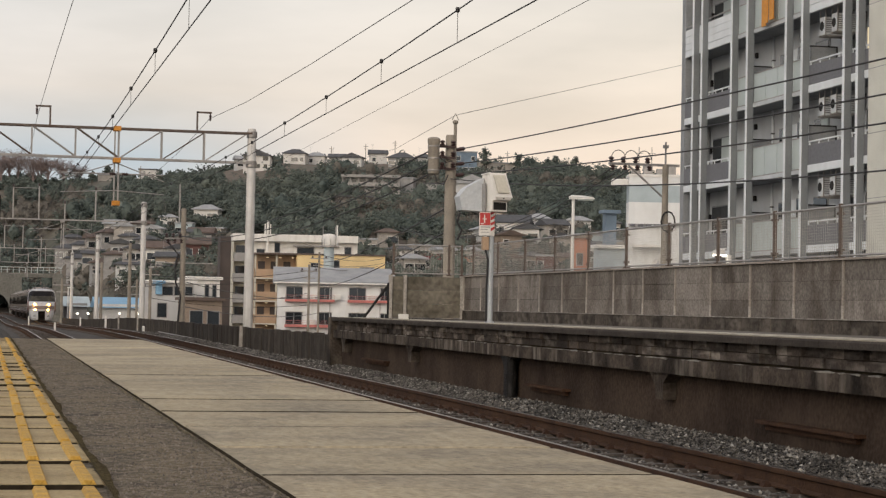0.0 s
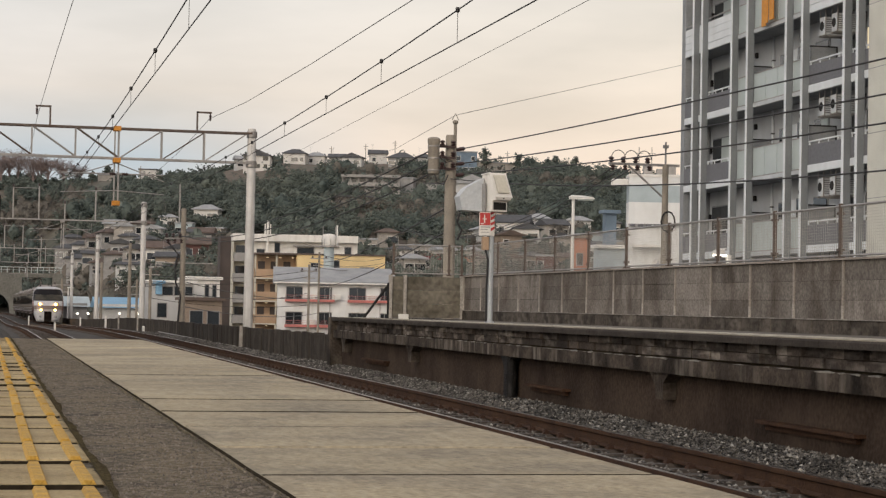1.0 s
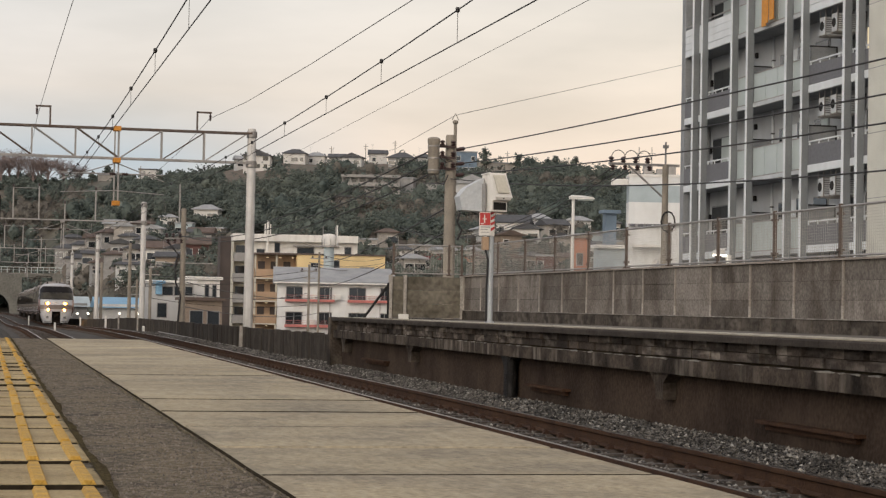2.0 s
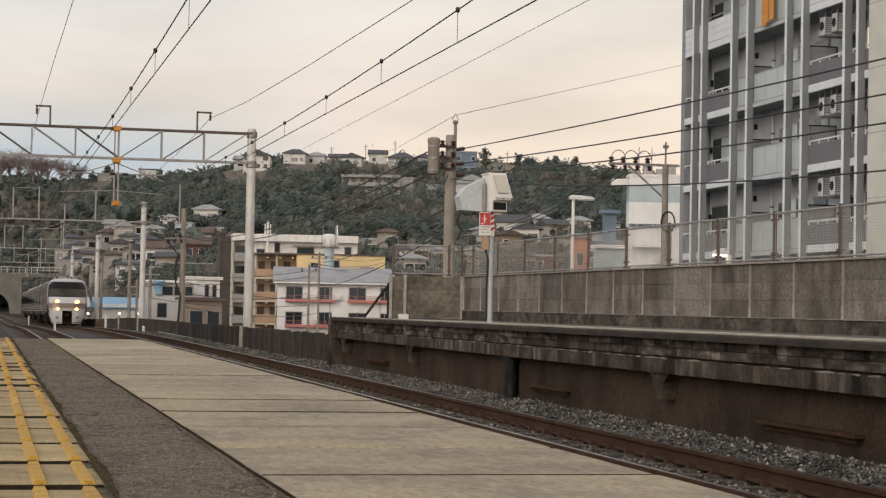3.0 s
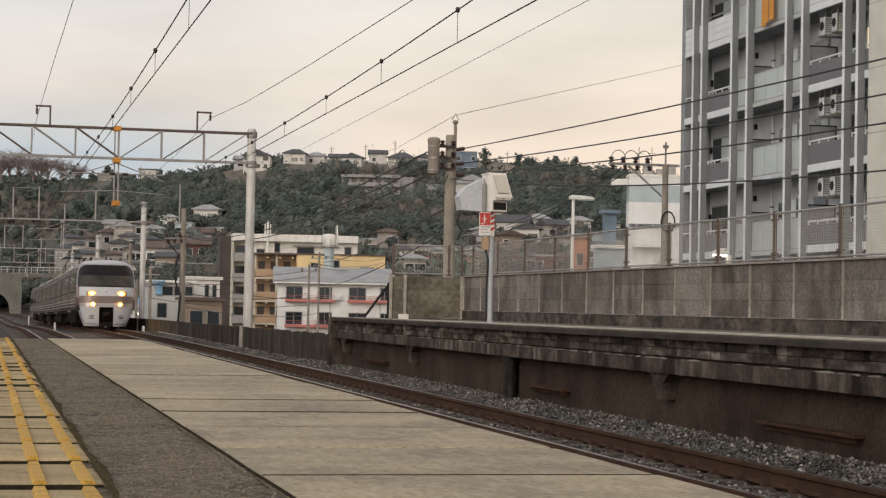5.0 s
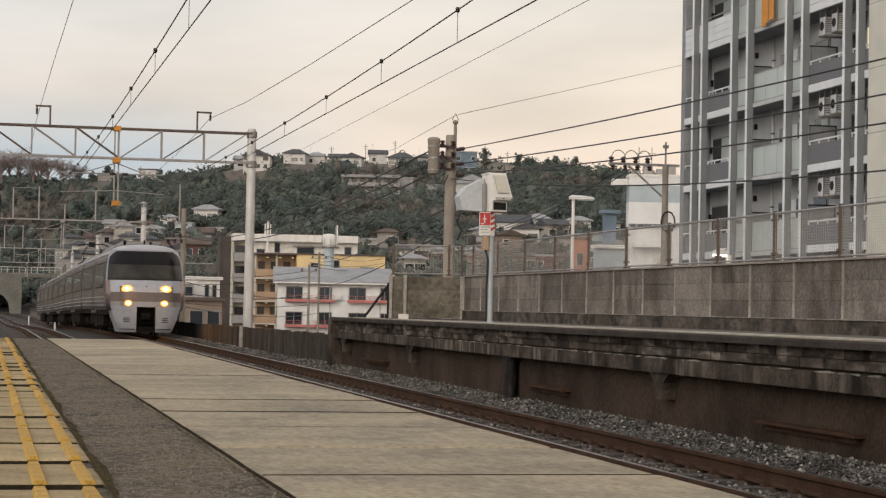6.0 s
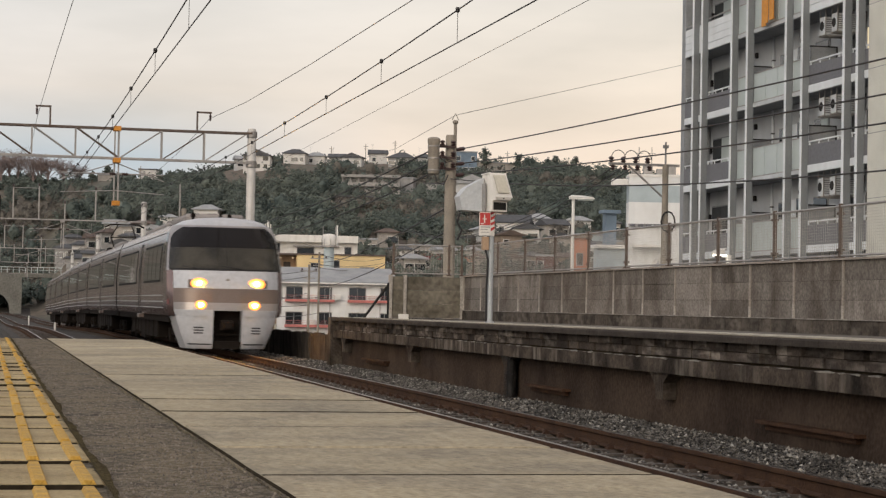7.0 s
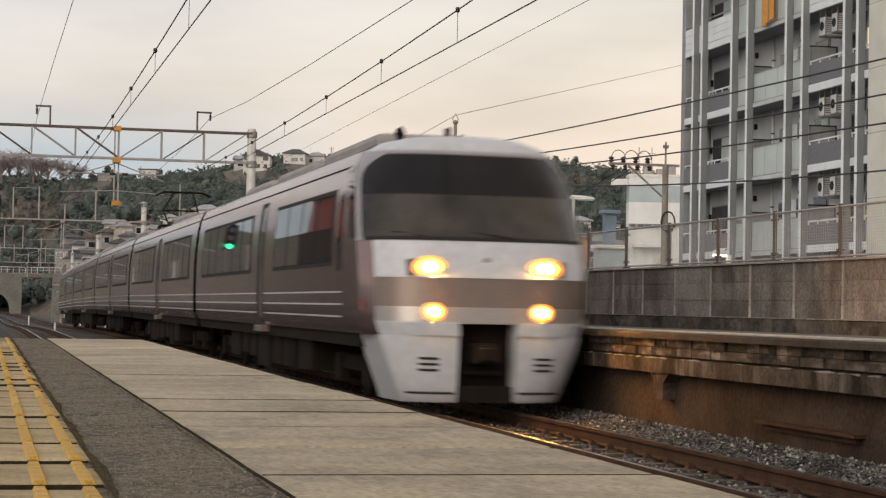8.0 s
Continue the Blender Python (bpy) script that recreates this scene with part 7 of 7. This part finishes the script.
# ---- departure monitor on its post, on the opposite platform ----
def platform_signal():
    x, y = 8.6, 33.0
    s = holder("platform_monitor", "pale steel monitor box on a grey post with a red sign", "monitor", at=pose(x, y, lean(33)))
    part("post", Mesh().lathe([(.085, -.01), (.085, .02), (.058, .03), (.055, 2.0)], 14), "pale_post", s, "blue-grey painted steel post", smooth=True)
    box = Matrix.Translation((.05, -.02, 2.27)) @ Matrix.Rotation(radians(20), 4, "Z") @ Matrix.Diagonal((1.05, .8, 1, 1))
    def turned(m):
        m.v = [tuple(box @ Vector(q)) for q in m.v]
        return m
    body = part("monitor_case", turned(Mesh().prism(((.20, .33), (-.10, .35), (-.36, -.08), (-.34, -.13), (-.20, -.15), (-.20, -.33), (.20, -.33)), "x", -.15, .15)), "sign_white", s, "pale hooded monitor case")
    part("case_lid", turned(Mesh().prism(((-.155, .30), (-.345, -.015), (-.36, -.005), (-.17, .31)), "x", -.115, .115)), "cream", body, "cream hatch")
    part("hood", turned(Mesh().prism(((.22, .33), (-.10, .355), (-.375, -.09), (-.355, -.10), (-.09, .335), (.22, .31)), "x", -.17, -.152).prism(((.22, .33), (-.10, .355), (-.375, -.09), (-.355, -.10), (-.09, .335), (.22, .31)), "x", .152, .17)), "sign_white", body)
    part("screen", turned(Mesh().box(-.125, .125, -.215, -.19, -.30, -.17)), "black", body, "dark recessed screen")
    part("latch", turned(Mesh().lathe([(.016, -.01), (.018, 0)], 8, (0, -.345, -.10), "y")), "black", body)
    part("back_plate", turned(Mesh().box(-.205, -.175, -.02, .2, -.33, .16, .01)), "mid_grey", s, "grey side plate")
    part("bracket", Mesh().box(-.16, .2, -.05, .05, 1.93, 1.99), "steel", s)
    # greyer than the front case: its shadowed side is put into the colour
    part("rear_case", Mesh().prism(((-.58, 2.20), (-.45, 2.36), (-.15, 2.53), (-.15, 1.94), (-.53, 1.96)), "y", -.02, .38), "block_pale", s, "hooded case facing the other way, its shade painted in pale grey")
    plate = part("notice_plate", Mesh().box(-.235, -.03, -.10, -.085, 1.52, 1.93, .004), "sign_white", s, "white notice with a red head")
    part("red_head", Mesh().box(-.225, -.04, -.106, -.1, 1.70, 1.915), "red", plate)
    part("notice_bar", Mesh().box(-.155, -.135, -.111, -.106, 1.74, 1.88).box(-.18, -.11, -.111, -.106, 1.80, 1.82).box(-.21, -.16, -.111, -.106, 1.72, 1.735), "sign_white", plate)
    part("notice_line", Mesh().box(-.21, -.05, -.104, -.1, 1.66, 1.675).box(-.21, -.08, -.104, -.1, 1.62, 1.632).box(-.21, -.06, -.104, -.1, 1.57, 1.58), "mid_grey", plate)
    sleeve = part("post_sleeve", Mesh().lathe([(.066, 1.52), (.066, 1.92)], 14), "sign_white", s, "red and white striped sleeve")
    for k in range(4):
        ring = []
        for j in range(15):
            a = -math.pi + math.pi * j / 14
            z = 1.56 + .095 * k + .10 * j / 14
            ring.append((.0685 * math.cos(a), .0685 * math.sin(a), z))
        part("red_stripe", Mesh().grid([ring, [(u, v, min(w + .05, 1.93)) for u, v, w in ring]]), "red", sleeve)
    part("junction_box", Mesh().box(-.16, -.05, -.09, .03, 1.27, 1.50, .01), "ochre", s, "brown junction box")
    part("cable", Mesh().tube([(-.10, -.04, 1.27), (-.06, -.06, 1.1), (-.075, -.05, .6), (-.07, -.04, .02)], .018, 6), "wire", s)


platform_signal()


# ---- colour-light signal at the near track ----
def signal():
    s = holder("railway_signal", "colour light signal showing green on a grey post", "signal")
    x, y = .29, 73.8
    part("post", Mesh().lathe([(.07, -2.2), (.06, 4.1)], 10, (x, y, 0)), "steel", s, smooth=True)
    head = part("signal_head", Mesh().box(x - .22, x + .22, y - .12, y - .02, 2.98, 4.08, .03), "black", s)
    for i, z in enumerate((3.22, 3.54, 3.85)):
        part("lens", Mesh().lathe([(.09, -.03), (.10, 0)], 14, (x, y - .12, z), "y"), "green_lamp" if i == 0 else "tile_dark", head, "green lit lens" if i == 0 else "dark lens")


signal()


# ---- hut beside the line, mirrored in the passing windows ----
def lineside_hut():
    x0, x1, y0, y1 = -4.6, -1.6, 60.1, 67.8
    h = holder("lineside_hut", "dark lineside hut with red sheet panels below its eaves", "hut")
    part("wall", Mesh().box(x0, x1 - .04, y0, y1, -2.2, 3.2), "dark_brown", h, "dark clad wall")
    for i in range(3):
        a, b = lerp(y0, y1, i / 3) + .04, lerp(y0, y1, (i + 1) / 3) - .04
        part("red_panel", Mesh().box(x1 - .06, x1, a, b, 3.2, 5.1, .02), "red", h, "red sheet panel")
    part("upper_wall", Mesh().box(x0, x1 - .07, y0, y1, 3.2, 5.1), "dark_brown", h)
    part("roof", Mesh().box(x0 - .2, x1 + .1, y0 - .2, y1 + .2, 5.1, 5.25, .03), "roof_dark", h)


lineside_hut()


# ---- small things along the line ----
def lineside():
    for x, y, h in ((7.7, 128, .9), (7.75, 163, .8), (4.2, 190, .8), (4.2, 120, .4), (7.6, 96, .35)):
        thing("marker_post", Mesh().box(x - .06, x + .06, y - .06, y + .06, RAIL - .5 - drop(y), RAIL - .15 - drop(y) + h, .02), "sign_white", "short white marker post beside the track", "marker post", "marker posts")
    for a, b, x in ((69.7, 89.4, 7.74), (58, 67, 7.74)):
        pts = [(x, a, RAIL - .28)] + [(x, lerp(a + .3, b - .3, t), RAIL - .06) for t in (0, .33, .66, 1)] + [(x, b, RAIL - .28)]
        thing("cable_pipe", Mesh().tube(pts, .022, 6), "conduit", "pale cable pipe along the low fence", "pipe", "cable pipes")
    thing("loose_board", Mesh().box(4.55, 4.75, 63.2, 64.4, RAIL - .2, RAIL - .1, .01), "sign_white", "pale board lying between the tracks", "board")


lineside()


# ---- tunnel and footbridge at the end of the straight ----
def tunnel():
    cx, y, base = 1.5, 421.0, -3.1
    hole = [(cx + 3.7 * math.cos(a), -2.0 + 3.7 * math.sin(a)) for a in (math.pi * j / 20 for j in range(21))]
    inner = [(cx + 3.7, base - 1)] + hole + [(cx - 3.7, base - 1)]
    outer = [(cx + 6.2, base - 1)] + [(cx + (6.2 if i < 7 else -6.2 if i > 13 else 6.2 - 12.4 * (i - 7) / 6), 5.5 if 7 <= i <= 13 else lerp(base, 5.5, i / 7) if i < 7 else lerp(5.5, base, (i - 13) / 7)) for i in range(21)] + [(cx - 6.2, base - 1)]
    m = Mesh()
    for yy in (y, y + 1.2):
        m.grid([[(a, yy, b) for a, b in inner], [(a, yy, b) for a, b in outer]])
    m.grid([[(a, y, b) for a, b in outer], [(a, y + 1.2, b) for a, b in outer]])
    thing("tunnel_portal", m, "portal", "dark grey concrete railway tunnel portal", "tunnel portal", kind="structure")
    thing("tunnel_lining", Mesh().grid([[(a, yy, b) for a, b in inner] for yy in (y, y + 30, y + 60)]), "dark_concrete", "dark inside of the tunnel", "tunnel", kind="structure")
    thing("tunnel_back", Mesh().box(cx - 5, cx + 5, y + 60, y + 60.5, -5, 7), "black", "dark depth of the tunnel", "tunnel", kind="structure")
    b = holder("footbridge", "pale green girder road bridge over the railway", "bridge")
    part("deck", Mesh().box(-14, 12.6, 330, 333, 3.9, 4.6, .05), "portal", b)
    part("abutment", Mesh().box(11.0, 13.0, 329.6, 333.4, -4.5, 3.9), "portal", b)
    part("abutment", Mesh().box(-15.0, -13.0, 329.6, 333.4, -4.5, 3.9), "portal", b)
    part("handrail", Mesh().box(-14, 12.6, 330, 330.08, 5.5, 5.6).box(-14, 12.6, 330, 330.08, 5.05, 5.1), "frosted", b)
    for i in range(28):
        part("rail_post", Mesh().box(-13.9 + .97 * i, -13.8 + .97 * i, 330, 330.08, 4.6, 5.5), "frosted", b)


tunnel()


# ---- woods ----
def leaf_mass(name, trees, mat, label, size, seed, clumps):
    """Crowns made of many small uneven clumps, joined in one mesh."""
    rng = np.random.default_rng(seed)
    base = np.array([(1, 0, -.35), (-.5, .87, -.35), (-.5, -.87, -.35), (0, 0, 1)], float)
    tri = np.array([(0, 1, 3), (1, 2, 3), (2, 0, 3), (0, 2, 1)])
    pts, faces, k = [], [], 0
    for x, y, z, r, hgt in trees:
        n = clumps
        core = np.array([(math.cos(a) * math.cos(b), math.sin(a) * math.cos(b), math.sin(b)) for b in (-1.2, -.5, .1, .6, 1.1, 1.5) for a in (j * math.pi / 4 for j in range(8))])
        core = core * rng.uniform(.45, 1.0, (48, 1)) * (r * .62, r * .62, hgt * .46) + (x, y, z + hgt * .52)
        pts.append(core)
        rows = np.arange(40).reshape(5, 8)
        nxt = np.roll(rows, -1, axis=1)
        faces.append(np.concatenate([np.stack([rows, nxt, nxt + 8], -1).reshape(-1, 3), np.stack([rows, nxt + 8, rows + 8], -1).reshape(-1, 3)]) + k)
        k += 48
        lobes = np.clip(rng.normal(0, .55, (5, 3)), -.8, .8) * (r, r, hgt * .45)
        c = lobes[rng.integers(0, 5, n)] + np.clip(rng.normal(0, .34, (n, 3)), -.55, .55) * (r, r, hgt * .5)
        c[:, 2] = np.maximum(c[:, 2], -hgt * .55)
        c += (x, y, z + hgt * .62)
        s = rng.uniform(.5, 1.25, (n, 1, 1)) * size
        q = base[None] * s * rng.uniform(.45, 1.4, (n, 4, 1)) * (1.15, 1.15, .8)
        a = rng.uniform(0, 6.28, n)
        ca, sa = np.cos(a), np.sin(a)
        rot = np.zeros((n, 3, 3))
        rot[:, 0, 0], rot[:, 0, 1], rot[:, 1, 0], rot[:, 1, 1], rot[:, 2, 2] = ca, -sa, sa, ca, 1
        v = np.einsum("nij,nkj->nki", rot, q) + c[:, None]
        pts.append(v.reshape(-1, 3))
        faces.append((tri[None] + 4 * np.arange(n)[:, None, None]).reshape(-1, 3) + k)
        k += 4 * n
    v, f = np.concatenate(pts), np.concatenate(faces)
    me = bpy.data.meshes.new(name)
    me.vertices.add(len(v))
    me.vertices.foreach_set("co", v.ravel())
    me.loops.add(f.size)
    me.loops.foreach_set("vertex_index", f.ravel().astype(np.int32))
    me.polygons.add(len(f))
    me.polygons.foreach_set("loop_start", np.arange(0, f.size, 3, dtype=np.int32))
    me.polygons.foreach_set("use_smooth", [True] * len(f))
    me.update(calc_edges=True)
    me.materials.append(MAT[mat])
    return tagged(new(name, me), label, "woods", kind="stuff")


def woods():
    rng = random.Random(12)
    spots = [(o.matrix_basis.translation.x, o.matrix_basis.translation.y) for o in bpy.data.objects if o.name.split(".")[0] == "house" and o.parent is None] + [(91.5 + 4 * k, 499 - k) for k in range(4)]
    green, brown = [], []
    for i in range(4600):
        y = rng.uniform(285, 650)
        x = rng.uniform(-30, 1330) * y / 3544
        if y < 424 and x < 13 + (y - 285) * .02:
            continue
        if any(abs(x - a * y / b) < 6.0 and (-70 if b > 600 else -24 if b > 470 else -9) < y - b < 5 for a, b in spots):
            continue
        z = land(x, y)
        if z < 14 and rng.random() < .40:
            continue
        r = rng.uniform(1.1, 2.6) * (1.35 if rng.random() < .25 else 1)
        if y > 570:
            r *= .55 if x < 80 else .75
        patch = noise.noise(Vector((x * .03, y * .02, 3)))
        (brown if patch + rng.uniform(-.12, .12) > .33 or (z < 12 and rng.random() < .3) else green).append((x, y, z, r, r * rng.uniform(1.3, 1.9)))
    for i in range(120):                       # along the crest
        y = rng.uniform(606, 640)
        x = rng.uniform(-20, 1320) * y / 3544
        if any(abs(x - a) < 6 and -80 < y - b < 10 for a, b in spots):
            continue
        low = .4 if x < 80 else 1.0
        green.append((x, y, land(x, y), rng.uniform(1.2, 2.2) * (.5 + .5 * low), rng.uniform(2.5, 4.5) * low))
    for i in range(520):                       # garden shrubs between the houses
        y = rng.uniform(288, 470)
        x = (rng.uniform(110, 440) if i % 3 else rng.uniform(690, 1110)) * y / 3544
        if y < 424 and x < 13 + (y - 285) * .02:
            continue
        r = rng.uniform(.5, 1.3)
        (brown if rng.random() < (.35 if i % 3 else .8) else green).append((x, y, land(x, y) + .3, r, r * rng.uniform(1.4, 2.2)))
    leaf_mass("evergreen_woods", green, "leaf", "dark evergreen woods covering the hillside", .38, 5, 84)
    leaf_mass("bare_woods", brown, "bare", "brown leafless thicket on the hillside", .27, 6, 72)


woods()


def tree(x, y, h, kind):
    """One tree on the skyline with trunk, limbs and crown."""
    rng = random.Random(int(x * 10))
    z = land(x, y) - .3
    t = holder("tree", "tall evergreen tree on the hill crest" if kind == "pine" else "spreading bare cherry tree on the hill crest", "tree", "trees on the crest")
    trunk = Mesh().tube([(x, y, z), (x + .1, y, z + h * .35), (x - .05, y, z + h * .75)], .3, 7, .1)
    twigs = Mesh()
    for i in range(11 if kind == "pine" else 24):
        a = rng.uniform(0, 6.28)
        s = h * (rng.uniform(.25, .75) if kind == "pine" else rng.uniform(.22, .5))
        e = Vector((x + math.cos(a) * h * (.33 if kind == "pine" else rng.uniform(.15, .55)), y + math.sin(a) * h * .2, z + s + h * (.12 if kind == "pine" else rng.uniform(.3, .48))))
        trunk.tube([(x, y, z + s * .8), e], .10, 5, .03)
        if kind != "pine":
            for j in range(22):
                d = Vector((rng.uniform(-1, 1), rng.uniform(-.6, .6), rng.uniform(.25, .95))) * h * .2
                f = Vector((x, y, z + s * .8)).lerp(e, rng.uniform(.4, 1))
                twigs.tube([f, f + d * .6, f + d + Vector((0, 0, -.05 * h))], .035, 3, .015)
    part("trunk", trunk, "bare" if kind == "pine" else "twig", t)
    if kind == "pine":
        n0 = len(bpy.data.objects)
        cr = leaf_mass("crown", [(x, y, z + h * .3 + h * .16 * i, h * (.30 - .05 * i), h * .22) for i in range(4)], "leaf", "", .42, int(x), 40)
        cr.parent = t
        for key in ("kind", "category", "label"):
            if key in cr:
                del cr[key]
    else:
        part("branches", twigs, "twig", t)


for px_x, y, h, kind in ((4, 600, 9.6, "bare"), (9, 603, 10.4, "bare"), (13.5, 600, 10.2, "bare"), (18, 604, 9.8, "bare"), (22.5, 602, 9.0, "bare"), (-1, 602, 9, "bare"), (27, 606, 7.6, "bare"), (6.5, 608, 10, "bare"), (16, 608, 10, "bare"),
                         (153, 596, 8, "pine"), (150, 601, 6, "pine"), (164, 596, 6.5, "pine"), (168, 600, 5, "pine"), (178, 603, 5.5, "pine"), (184, 600, 6, "pine"), (174, 598, 4.5, "pine"), (36, 606, 4.5, "pine"), (52, 606, 3.5, "pine"), (31, 600, 3.8, "pine")):
    tree(px_x, y, h, kind)


motions()
